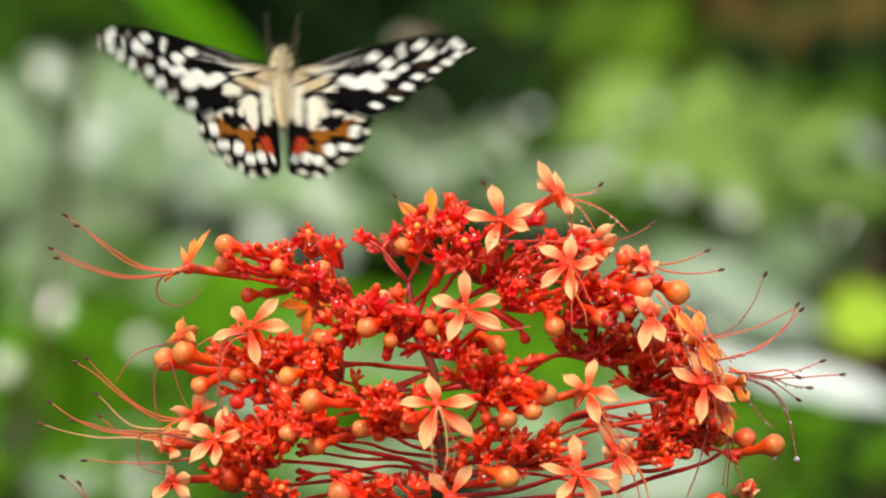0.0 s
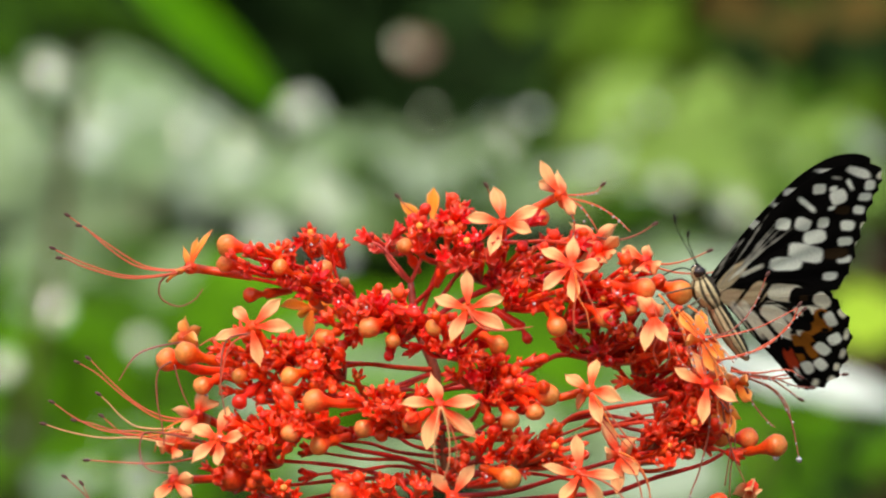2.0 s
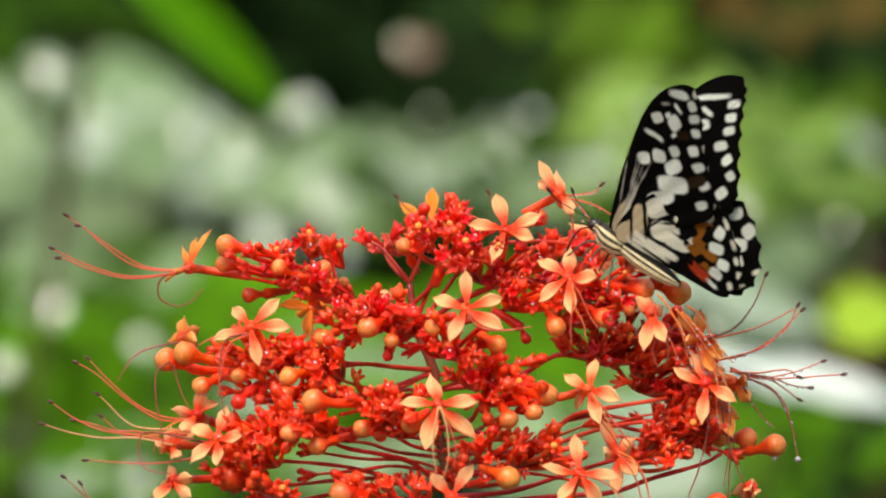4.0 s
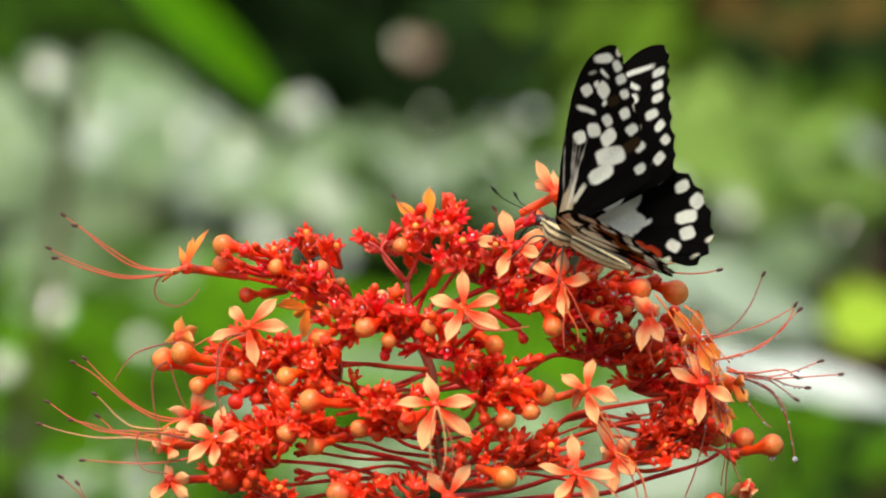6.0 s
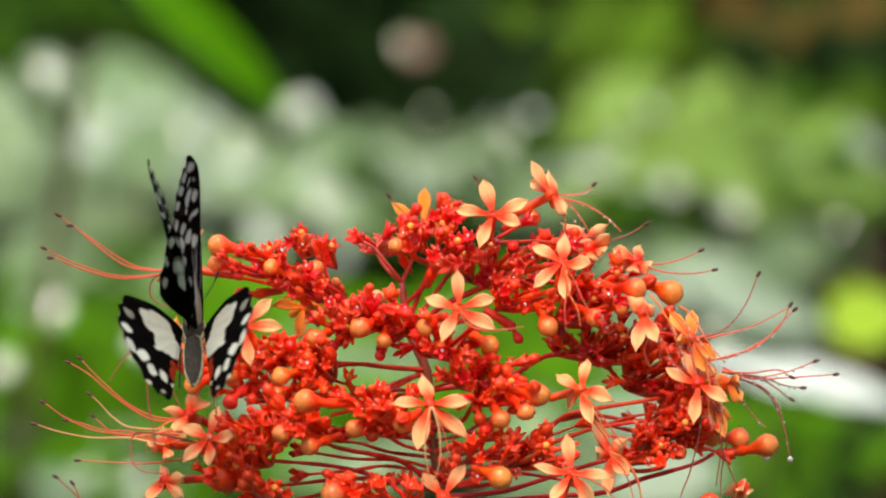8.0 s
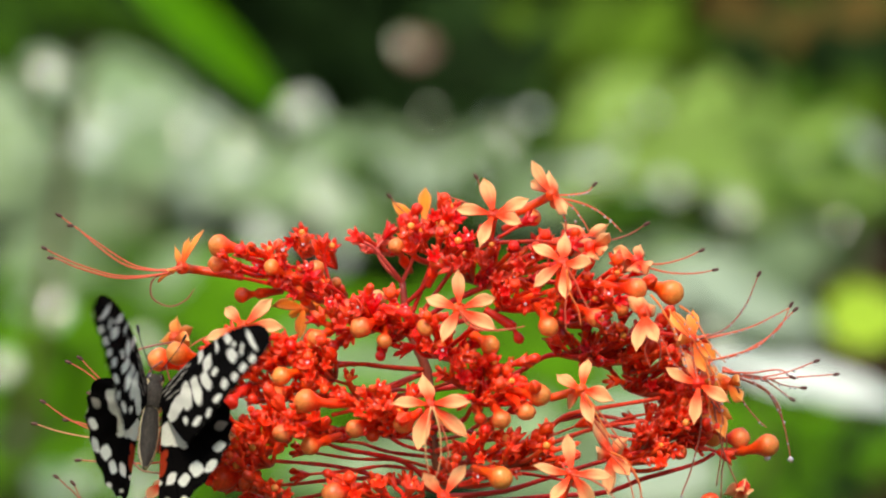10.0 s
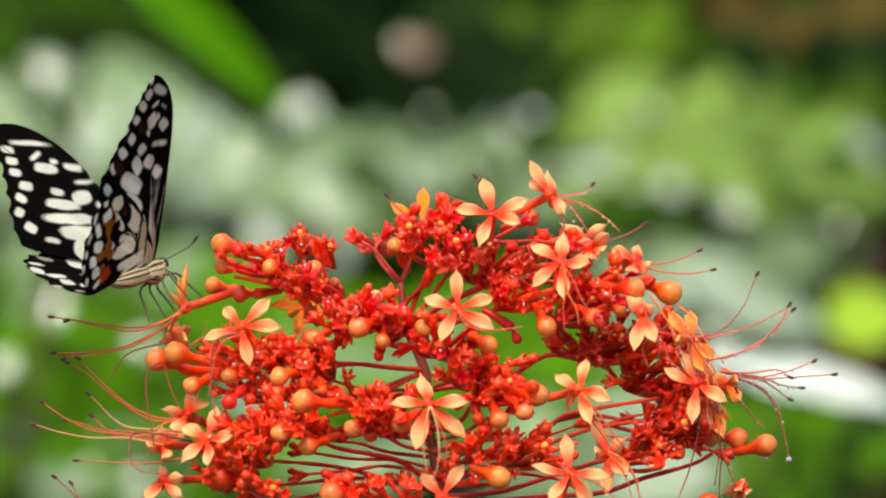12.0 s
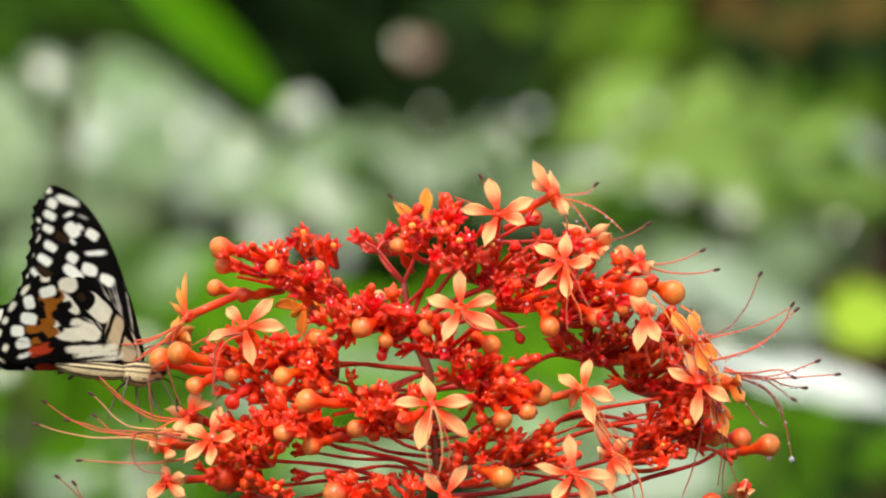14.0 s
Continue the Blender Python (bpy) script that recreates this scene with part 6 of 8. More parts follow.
bud((-12.3, -24, -23.7), (-12.1, -22, -22.5), (-11.6, -16, -21.1), 2.8, BUD_RED)
bud((-13.5, 22, -11.5), (-13, 24, -13.5), (-12, 30, -16.8), 4.8, BUD_PALE)
bud((-8.9, -6, 0.6), (-7.9, -4, -1.4), (-5.9, 2, -5), 4.3, BUD_ORANGE)
bud((0.1, -14, -2.8), (-0.5, -12, -4.9), (-1.8, -6, -8.1), 4.1, BUD_ORANGE)
bud((-2.4, -30, -17.4), (-1.1, -28, -16.1), (1.4, -22, -14.9), 4.3, BUD_ORANGE)
bud((0.8, -26, -21.4), (1.4, -24, -19.9), (2, -18, -18.8), 3.3, BUD_DEEP)
bud((21.8, 2, 7.2), (19.3, 4, 6.3), (15.5, 10, 4.6), 4.3, BUD_ORANGE)
bud((44.5, -22, -8.9), (40.4, -20, -8.4), (32.3, -14, -7.8), 5.4, BUD_ORANGE)
bud((52.5, -16, -9.7), (48.1, -14, -8.1), (41.3, -8, -7.2), 6.4, BUD_ORANGE)
bud((35.4, -26, -15.3), (33.4, -24, -13.9), (29.7, -18, -12.5), 4.8, BUD_ORANGE)
bud((24.9, -26, -17.2), (24, -24, -14.9), (22.2, -18, -12.5), 5.1, BUD_ORANGE)
bud((12, -26, -21.2), (9.8, -24, -19.9), (6.8, -18, -18.8), 4.8, BUD_ORANGE)
bud((-57.6, -18, -23.2), (-52.2, -16, -24.8), (-45.5, -10, -26.1), 6.1, BUD_ORANGE)
bud((-62, -14, -24.8), (-54.9, -12, -27.1), (-47.5, -6, -27.3), 5.9, BUD_ORANGE)
bud((-53.9, -22, -30.4), (-51.4, -20, -29.3), (-48.2, -14, -27.9), 4.6, BUD_ORANGE)
bud((-45.6, -24, -28.1), (-43.8, -22, -26.9), (-40.9, -16, -25.7), 4.1, BUD_ORANGE)
bud((-34.3, -28, -28.3), (-31.8, -26, -27.4), (-28.2, -20, -26.3), 4.8, BUD_ORANGE)
bud((-28.8, -34, -33.6), (-24.2, -32, -34), (-16.8, -26, -34.6), 5.9, BUD_ORANGE)
bud((-35.1, -20, -32.2), (-32.6, -18, -31.4), (-28.3, -12, -30.2), 4.8, BUD_ORANGE)
bud((-45.6, -26, -33.9), (-43.8, -24, -32.2), (-41.4, -18, -30.1), 3.8, BUD_RED)
bud((-40.9, -22, -33.3), (-40.7, -20, -31.9), (-39.7, -14, -30.2), 2.8, BUD_RED)
bud((-34.1, -34, -40.6), (-31.7, -32, -39.8), (-28.1, -26, -38.7), 4.6, BUD_ORANGE)
bud((-17.9, -36, -39.5), (-16.1, -34, -38.5), (-12.4, -28, -37.1), 4.6, BUD_ORANGE)
bud((-7.3, -36, -38.5), (-5.7, -34, -37.5), (-3.6, -28, -35.9), 4.8, BUD_ORANGE)
bud((-14, -30, -41.3), (-13.3, -28, -39.9), (-11.8, -22, -38.2), 3.1, BUD_RED)
bud((22.8, -34, -32.2), (19.5, -32, -31.7), (14.5, -26, -31.2), 5.6, BUD_ORANGE)
bud((19.8, -36, -35.7), (18.2, -34, -34.1), (15.8, -28, -32.4), 4.6, BUD_ORANGE)
bud((14.3, -36, -37.5), (13.4, -34, -35.7), (12, -28, -33.4), 4.8, BUD_ORANGE)
bud((14.2, -38, -50.3), (11.9, -36, -49.4), (8.2, -30, -48.3), 5.9, BUD_ORANGE)
bud((74.3, -8, -44.1), (70, -6, -45.2), (63.9, 0, -45.8), 6.1, BUD_ORANGE)
bud((68.3, -4, -42.6), (65.7, -2, -42.7), (61.5, 4, -42.7), 5.4, BUD_ORANGE)
bud((62, -8, -42), (59.2, -6, -42), (55, 0, -42.6), 5.1, BUD_ORANGE)
bud((-47.5, -24, -50.8), (-43.8, -22, -50.4), (-39.6, -16, -50.1), 7.1, BUD_DEEP)
bud((-28, -28, -43.6), (-25.5, -26, -42.7), (-21.3, -20, -41.4), 4.6, BUD_ORANGE)
bud((-22.6, -36, -54), (-20.4, -34, -53.2), (-16.8, -28, -52.4), 5.9, BUD_ORANGE)
bud((6.9, -6, -1.4), (6.6, -4, -3.1), (6.1, 2, -5), 2.6, BUD_PALE)
bud((1.4, -10, 5.7), (1.4, -8, 4.6), (1.7, -2, 2.7), 1.7, BUD_ORANGE)
bud((-40.7, -22, -47), (-39.2, -20, -45.9), (-37.1, -14, -45.3), 3.8, BUD_RED)
bud((60.9, -20, -56.5), (60.2, -18, -58.4), (58.9, -12, -61.8), 5.4, BUD_RED)
bud((41.3, -18, -13.5), (39.9, -16, -12.5), (37.5, -10, -11.3), 3.3, BUD_ORANGE)
bud((9.8, -28, -37.6), (9.3, -26, -35.9), (8.3, -20, -34.1), 3.1, BUD_RED)
bud((18.5, -10, -20.1), (17.2, -9, -17.6), (11.0, -8, -13.5), 2.8, BUD_RED)
bud((-22.8, 6, -7.6), (-22.1, 8, -8.8), (-20.9, 14, -10.8), 2.8, BUD_ORANGE)
bud((-30.8, -16, -10), (-29.6, -14, -11.2), (-27.8, -8, -13.2), 3.6, BUD_DEEP)
bud((4.5, -22, -46.6), (4.8, -20, -45.1), (5.3, -14, -43.8), 2.8, BUD_RED)
bud((54.4, -16, -45.3), (51.9, -14, -45.3), (49, -8, -45.5), 3.8, BUD_DEEP)
SPARE_BUD = bud((-49.8, 2.0, -3.6), (-45.5, 4.0, -4.6), (-40.0, 6.0, -5.6), 4.4, BUD_ORANGE)
# open flowers
FLOWERS['back_top'] = flower((-2.9, 30, 5.6), (-3.1, 40, 0.1), PETAL_DEEP, [(0.4, 7.4, -1), (-6.9, 3.6, -1), (4.6, 0.0, -1), (3.6, -2.8, 1), (-2.2, -3.4, -1)])
FLOWERS['top'] = flower((13.1, -18, 5.7), (12.2, -8, -1.1), PETAL_PEACH, [(-1.4, 7.4, -1), (-7.7, 1.8, -1), (6.9, 2.6, -1), (6.4, -1.8, -1), (-2.8, -5.6, -1)])
FLOWERS['right'] = flower((28.1, -26, -5.9), (27.2, -16, -12.5), PETAL_PEACH, [(-6.1, 4.5, -1), (0.6, 4.8, -1), (5.6, -0.5, -1), (-6.1, -4.1, -1), (0.8, -7.7, -1)])
FLOWERS['upper_mid'] = flower((5.1, -34, -13.2), (2, -24, -19.9), PETAL_PEACH, [(-0.1, 7.7, -1), (-7.4, 2.4, -1), (7.5, 2.7, -1), (-3.4, -5.7, -1), (7.0, -4.5, -1)])
FLOWERS['crest'] = flower((26.1, -8, 12.2), (18, 2, 8), PETAL_PEACH, [(-4.7, 6.1, -1), (-5.0, 3.4, -1), (2.3, -3.4, -1), (0.0, 3.2, 1), (1.3, -1.9, 1)])
FLOWERS['left'] = flower((-42.8, -26, -17.2), (-38.3, -16, -23.2), PETAL_PEACH, [(-4.0, 4.5, -1), (5.9, 5.2, -1), (8.5, 0.1, -1), (1.7, -7.7, -1), (-7.7, -3.1, -1)])
FLOWERS['back_left'] = flower((-30.0, 10, -13.4), (-26.7, 22, -17.2), PETAL_DEEP, [(-5.4, 1.2, -1), (5.2, 2.4, -1), (-1.2, -5.4, -1), (5.2, -2.0, 1), (-4.4, -1.0, 1)])
FLOWERS['centre'] = flower((-1.2, -44, -34.1), (-3, -34, -41), PETAL_PEACH, [(-0.8, 4.7, -1), (-7.1, 1.4, -1), (7.4, 1.4, -1), (-3.1, -8.9, -1), (7.4, -6.5, -1)])
FLOWERS['mid_right'] = flower((32.2, -30, -31.3), (25.3, -20, -33.2), PETAL_PEACH, [(1.0, 7.0, -1), (-4.6, 2.6, -1), (5.5, -0.4, -1), (1.3, -5.7, -1), (-3.8, -3.8, 1)])
FLOWERS['low_right'] = flower((29.7, -44, -49.1), (26.9, -34, -57.2), PETAL_PEACH, [(-0.8, 7.3, -1), (-7.9, 0.5, -1), (7.9, 0.0, -1), (-4.3, -6.0, -1), (4.8, -6.4, -1)])
FLOWERS['low_left'] = flower((-50.2, -30, -42.1), (-43.3, -20, -44.5), PETAL_PEACH, [(-4.8, 2.7, -1), (2.0, 7.1, -1), (6.0, 0.6, -1), (1.3, -5.6, -1), (-4.7, -3.4, -1)])
FLOWERS['left_two'] = flower((-55.4, -14, -37.1), (-48.8, -4, -40.6), PETAL_PEACH, [(0.9, 4.7, -1), (4.1, 3.7, -1), (-1.9, -3.2, -1), (-4.2, 0.6, 1), (2.6, -2.9, 1)])
FLOWERS['low_far_right'] = flower((38.5, -30, -45.5), (32.8, -20, -35.1), PETAL_PEACH, [(-3.1, 6.8, -1), (2.6, 1.7, -1), (-4.3, 0.4, -1), (-0.5, -7.3, -1), (3.3, -4.2, -1)])
FLOWERS['right_edge'] = flower((58.2, -27, -30.0), (51.6, -6, -28.9), PETAL_PEACH, [(-6.4, 2.0, -1), (-1.2, -7.4, -1), (-2.6, 6.2, -1), (3.2, 4.8, -1), (4.8, -2.6, -1)])
FLOWERS['right_edge_two'] = flower((57.0, -22, -20.4), (48.1, 2, -20.3), PETAL_ORANGE, [(-4.4, 6.2, -1), (2.6, -6.6, -1), (5.4, -3.6, -1), (-4.4, 0.4, -1), (0.4, 5.6, -1)])
FLOWERS['under_right'] = flower((46.0, -30, -14.4), (42.6, -8, -11.3), PETAL_PEACH, [(-1.8, -6.6, -1), (2.2, 1.9, -1), (-2.6, 2.6, -1), (2.8, -6.0, -1), (0.3, 4.5, 1)])
FLOWERS['far_right'] = flower((34, 2, 2), (21.4, 12, 1.4), PETAL_PEACH, [(-3.3, 2.9, -1), (3.1, 2.6, -1), (0.3, -3.4, -1), (-2.6, -1.9, -1), (3.6, -0.6, 1)])
FLOWERS['right_top'] = flower((45.2, -6, -2.7), (39.8, 4, -6.3), PETAL_PEACH, [(-5.4, 3.1, -1), (1.0, 3.8, -1), (3.2, -2.6, -1), (-1.5, -3.6, -1), (-3.2, -1.0, 1)])
FLOWERS['bottom'] = flower((1.7, -40, -54.4), (2, -30, -61.1), PETAL_PEACH, [(-3.8, 3.8, -1), (3.8, 5.7, -1), (5.4, -1.9, -1), (-3.6, -5.1, -1), (1.5, -6.4, -1)])
FLOWERS['bottom_left'] = flower((-60.3, -18, -51.8), (-45.0, -4, -51.5), PETAL_PEACH, [(-3.8, -3.6, -1), (-0.9, 1.8, -1), (3.2, 0.9, -1), (2.6, -2.6, -1), (-1.9, -1.3, 1)])
FLOWERS['low_left_edge'] = flower((-61, -16, -44), (-55.1, -6, -44.3), PETAL_PEACH, [(-3.6, -0.6, -1), (0.0, 2.3, -1), (4.8, 2.8, -1), (2.3, -2.8, -1), (-1.9, -1.9, 1)])
FLOWERS['tuft'] = flower((-58.8, -4, -20), (-56.9, 6, -25.5), PETAL_ORANGE, [(3.8, 2.3, -1), (0.4, 2.3, -1), (-1.3, -0.5, 1), (1.7, -1.8, 1), (2.9, 0.0, -1)])
FLOWERS['crest_two'] = flower((35, -10, -2.4), (30.1, 0, -3.7), PETAL_PEACH, [(2.6, 1.5, -1), (3.3, -1.5, -1), (-2.6, 1.9, 1), (-1.0, -3.8, -1), (-2.3, -1.3, 1)])
FLOWERS['low_right_two'] = flower((65.6, -4, -30.4), (59.7, 6, -30.6), PETAL_ORANGE, [(2.8, 1.5, -1), (2.0, -2.6, -1), (-1.3, 3.2, -1), (-1.9, -3.2, 1), (-3.2, 0.0, 1)])
FLOWERS['right_hang'] = flower((62.2, -10, -35.3), (56.9, 0, -31.8), PETAL_ORANGE, [(1.9, -5.1, -1), (-1.7, -4.1, -1), (3.2, -1.9, 1), (1.3, 2.6, -1), (-2.6, -1.3, 1)])
FLOWERS['hidden_spur'] = flower((68.7, -14, -53.2), (66.9, -4, -58.4), PETAL_PEACH, [(-1.0, 1.5, -1), (1.8, -2.3, -1), (-2.3, -1.0, 1), (1.5, 0.5, 1), (-0.4, -3.6, 1)])
FLOWERS["spur"] = flower((-57.2, -10, -4.2), (-43.5, -6, -6.3), PETAL_ORANGE, [(4.0, 8.4, 1), (1.5, 5.5, -1), (-6.2, -2.6, 1), (-3.5, -1.5, -1), (-1.0, 3.0, 1)], slim=0.5)
# stamens and styles
stamen(FLOWERS['spur'], FIL_RED, [(-56.9, -10, -3.7), (-61.3, -10, -4.7), (-67.6, -10, -3.7), (-74, -10, 0.1), (-81.6, -10, 5.4), (-84.4, -10, 7.5)], 1)
stamen(FLOWERS['spur'], FIL_RED, [(-56.7, -13, -3.9), (-61.2, -13, -4.9), (-68.8, -13, -3.9), (-75.1, -13, 0.1), (-80.1, -13, 4.5), (-81.6, -13, 5.2)], 1)
stamen(FLOWERS['spur'], FIL_RED, [(-56.9, -9, -4.2), (-62.6, -9, -5.7), (-71.5, -9, -6), (-80.4, -9, -3.4), (-86.1, -9, -0.8), (-87.7, -9, 0.1)], 1)
stamen(FLOWERS['spur'], FIL_RED, [(-56.8, -12, -4.4), (-62.5, -12, -5.9), (-71.3, -12, -6.5), (-80.2, -12, -4.2), (-84.2, -12, -2.4), (-86.1, -12, -2)], 1)
stamen(FLOWERS['spur'], FIL_DARK, [(-56.9, -8, -4.4), (-61.4, -8, -5.5), (-63.9, -8, -7.5), (-63.7, -8, -11), (-59.9, -8, -12.9), (-56.3, -8, -11.5), (-54.3, -8, -9)], 0)
stamen(FLOWERS['left_two'], FIL_RED, [(-56.2, -12, -38.4), (-63.7, -12, -38.1), (-71.3, -12, -33.4), (-77.7, -12, -28), (-82.1, -12, -25.4)], 1)
stamen(FLOWERS['left_two'], FIL_RED, [(-56, -16, -38), (-62.3, -16, -37.5), (-68.6, -16, -34.6), (-74.9, -16, -29.1), (-79.3, -16, -24.5)], 1)
stamen(FLOWERS['left_two'], FIL_PALE, [(-56.1, -14, -40.3), (-67.4, -14, -40), (-71.9, -14, -37.8), (-75, -14, -34.6), (-77.2, -14, -32.5)], 1)
stamen(FLOWERS['low_left_edge'], FIL_RED, [(-60.4, -16, -43.4), (-68.6, -16, -41.5), (-76.2, -16, -40.5), (-82.5, -16, -37.7), (-87.5, -16, -34.2)], 1)
stamen(FLOWERS['low_left_edge'], FIL_PALE, [(-60.3, -18, -43.7), (-68.5, -18, -42.1), (-76.1, -18, -42.1), (-83.6, -18, -40.8), (-89.3, -18, -39)], 1)
stamen(FLOWERS['low_left_edge'], FIL_RED, [(-60.6, -12, -43.6), (-67.5, -12, -41), (-73.9, -12, -40.6), (-78.9, -12, -39.1), (-82.7, -12, -38.3)], 1)
stamen(FLOWERS['low_left_edge'], FIL_RED, [(-57.3, -14, -41.6), (-64.9, -14, -40.9), (-71.2, -14, -41.6), (-75, -14, -38.8), (-76.5, -14, -37.4)], 1)
stamen(FLOWERS['low_left'], FIL_RED, [(-50.8, -20, -42.6), (-55.8, -20, -46.4), (-64.6, -20, -47.7), (-73.4, -20, -47.4), (-79.5, -20, -47)], 1)
stamen(FLOWERS['low_left'], FIL_DARK, [(-51.4, -22, -43.2), (-64.5, -22, -40.7), (-67.4, -22, -41.9), (-67.6, -22, -46.3), (-65.6, -22, -49.1), (-60.8, -22, -49.9)], 0)
stamen(FLOWERS['bottom_left'], FIL_DARK, [(-60.9, -20, -52.7), (-68.4, -20, -57.7), (-76, -20, -60.2), (-79.7, -20, -55.2), (-84.4, -20, -50.8)], 1)
stamen(FLOWERS['bottom_left'], FIL_DARK, [(-60.9, -20, -53.3), (-68.4, -20, -58.4), (-74.7, -20, -60.2), (-78.5, -20, -56.5), (-80.7, -20, -52.3)], 1)
stamen(FLOWERS['tuft'], FIL_DARK, [(-58.6, -8, -20.8), (-65.2, -8, -22.1), (-69.6, -8, -24.2), (-73.2, -8, -29.6)], 0)
stamen(FLOWERS['tuft'], FIL_DARK, [(-60.9, -20, -25), (-63.9, -20, -27.5), (-64, -20, -33.8), (-62.8, -20, -40.1), (-62.4, -20, -45.1)], 0)
stamen(FLOWERS['tuft'], FIL_DARK, [(-60.2, -20, -25.7), (-59.4, -20, -28.8), (-58.1, -20, -32.6), (-56.5, -20, -35.7)], 0)
stamen(FLOWERS['left'], FIL_DARK, [(-43, -30, -18.6), (-47.9, -30, -19.9), (-49.4, -30, -24.8), (-49.4, -30, -31.1), (-48.4, -30, -36.7)], 0)
stamen(FLOWERS['left'], FIL_RED, [(-43, -30, -18.9), (-47.3, -30, -21.1), (-49.2, -30, -27.3), (-49.8, -30, -32.3)], 0)
stamen(FLOWERS['left'], FIL_RED, [(-43.8, -22, -18.1), (-48.2, -22, -18.7), (-52, -22, -20), (-54.5, -22, -21.5)], 0)
stamen(FLOWERS['low_right_two'], FIL_RED, [(64.4, -4, -26.6), (70.7, -4, -28.9), (78.3, -4, -27.9), (85.3, -4, -25.3)], 1)
stamen(FLOWERS['low_right_two'], FIL_RED, [(64.3, -6, -27.2), (71.3, -6, -29.1), (80.8, -6, -28.8), (89.7, -6, -28.2)], 1)
stamen(FLOWERS['low_right_two'], FIL_RED, [(64.2, -8, -27.5), (70.5, -8, -27.8), (76.9, -8, -27.1), (79.7, -8, -28.7)], 1)
stamen(FLOWERS['low_right_two'], FIL_DARK, [(65.5, -6, -27.8), (73.2, -6, -28.8), (78.2, -6, -30.6), (82.3, -6, -31.2)], 1)
stamen(FLOWERS['low_right_two'], FIL_DARK, [(65.5, -6, -27.8), (73.2, -6, -29.3), (77, -6, -31.6), (79.8, -6, -33.7)], 1)
stamen(FLOWERS['low_right_two'], FIL_DARK, [(68, -8, -28.8), (74.3, -8, -32.2), (77.5, -8, -37.9), (78.8, -8, -43), (79.5, -8, -47.1)], 1)
stamen(FLOWERS['low_right_two'], FIL_DARK, [(67.9, -9, -29), (73, -9, -30.9), (76.6, -9, -34.7), (78.1, -9, -40.4)], 0)
stamen(FLOWERS['low_right_two'], FIL_DARK, [(67.3, -10, -30.9), (69.2, -10, -34.7), (71.7, -10, -37.9), (74, -10, -40)], 0)
stamen(FLOWERS['right_edge'], FIL_RED, [(59.1, -21, -25.2), (65.4, -21, -23.7), (71.8, -21, -21.4), (76.9, -21, -16.4), (79.7, -21, -13.6)], 1)
stamen(FLOWERS['right_edge'], FIL_RED, [(59.2, -19, -24.6), (65.5, -19, -24), (70.6, -19, -21.7), (76.3, -19, -17.7), (78.9, -19, -12.6)], 1)
stamen(FLOWERS['right_edge_two'], FIL_DARK, [(57.9, -22, -20.2), (64.3, -22, -17.7), (68.7, -22, -12.6), (71.6, -22, -5.8)], 1)
stamen(FLOWERS['right_edge_two'], FIL_RED, [(58.1, -18, -20.3), (64.4, -18, -19), (70.8, -18, -17.1), (78.5, -18, -13.2)], 0)
stamen(FLOWERS['right_hang'], FIL_DARK, [(61.5, -12, -34), (64, -12, -37.8), (65, -12, -44.1), (64, -12, -49.2), (63.7, -12, -55.8)], 0)
stamen(FLOWERS['right_hang'], FIL_DARK, [(62, -14, -34.6), (62.9, -14, -40.3), (64.7, -14, -46.6), (67.4, -14, -52.9)], 0)
stamen(FLOWERS['right_hang'], FIL_DARK, [(60.7, -14, -32.7), (63.3, -14, -35.2), (64.2, -14, -41.6), (62.6, -14, -52.9)], 0)
stamen(FLOWERS['crest'], FIL_RED, [(26.4, -8, 11.5), (31.2, -8, 10.7), (35, -8, 9.3), (38.8, -8, 6.7), (41.6, -8, 3.9)], 0)
stamen(FLOWERS['crest'], FIL_RED, [(26.3, -10, 11.3), (29.9, -10, 10), (32.4, -10, 7.1), (34.4, -10, 3.7)], 0)
stamen(FLOWERS['crest'], FIL_RED, [(26.4, -6, 12.1), (30, -6, 12.2), (33.8, -6, 12.8), (35.4, -6, 14.4)], 1)
stamen(FLOWERS['crest'], FIL_RED, [(26.7, -10, 10.9), (28.9, -10, 6.5), (28.6, -10, 2.7), (26.1, -10, -1.8)], 0)
stamen(FLOWERS['far_right'], FIL_DARK, [(34.2, 0, 2.7), (39, 0, 2), (43.5, 0, 3.3), (47.3, 0, 5.6)], 1)
stamen(FLOWERS['right_top'], FIL_RED, [(45.2, -6, -3), (50.3, -6, -3.4), (55.4, -6, -2.2), (59.4, -6, -0.4)], 1)
stamen(FLOWERS['right_top'], FIL_RED, [(45.2, -8, -3.4), (51.5, -8, -5.2), (57.8, -8, -5.5), (62.4, -8, -4.7)], 1)
stamen(FLOWERS['back_top'], FIL_DARK, [(-2.5, 30, 6), (-5.7, 30, 7.3), (-9, 30, 9.9), (-10.7, 30, 12.1)], 1)
stamen(FLOWERS['top'], FIL_DARK, [(12.8, -10, 6.5), (10.9, -10, 10.3), (9.9, -10, 12.8), (9.4, -10, 14.1)], 1)
stamen(FLOWERS['top'], FIL_RED, [(12.8, -14, 5.8), (8.3, -14, 7.7), (5.2, -14, 9), (3.3, -14, 9.6)], 0)
stamen(FLOWERS['upper_mid'], FIL_RED, [(5.2, -38, -13.5), (8.2, -38, -16.6), (13.2, -38, -17.9), (19.4, -38, -17)], 0)
stamen(FLOWERS['upper_mid'], FIL_RED, [(5.2, -38, -13.8), (7, -38, -16.6), (10.7, -38, -17.9), (16.3, -38, -17.5)], 0)
stamen(FLOWERS['centre'], FIL_PALE, [(-1.1, -50, -34.3), (-2, -50, -39.3), (-2.3, -50, -44.2), (-1.5, -50, -49.1)], 0)
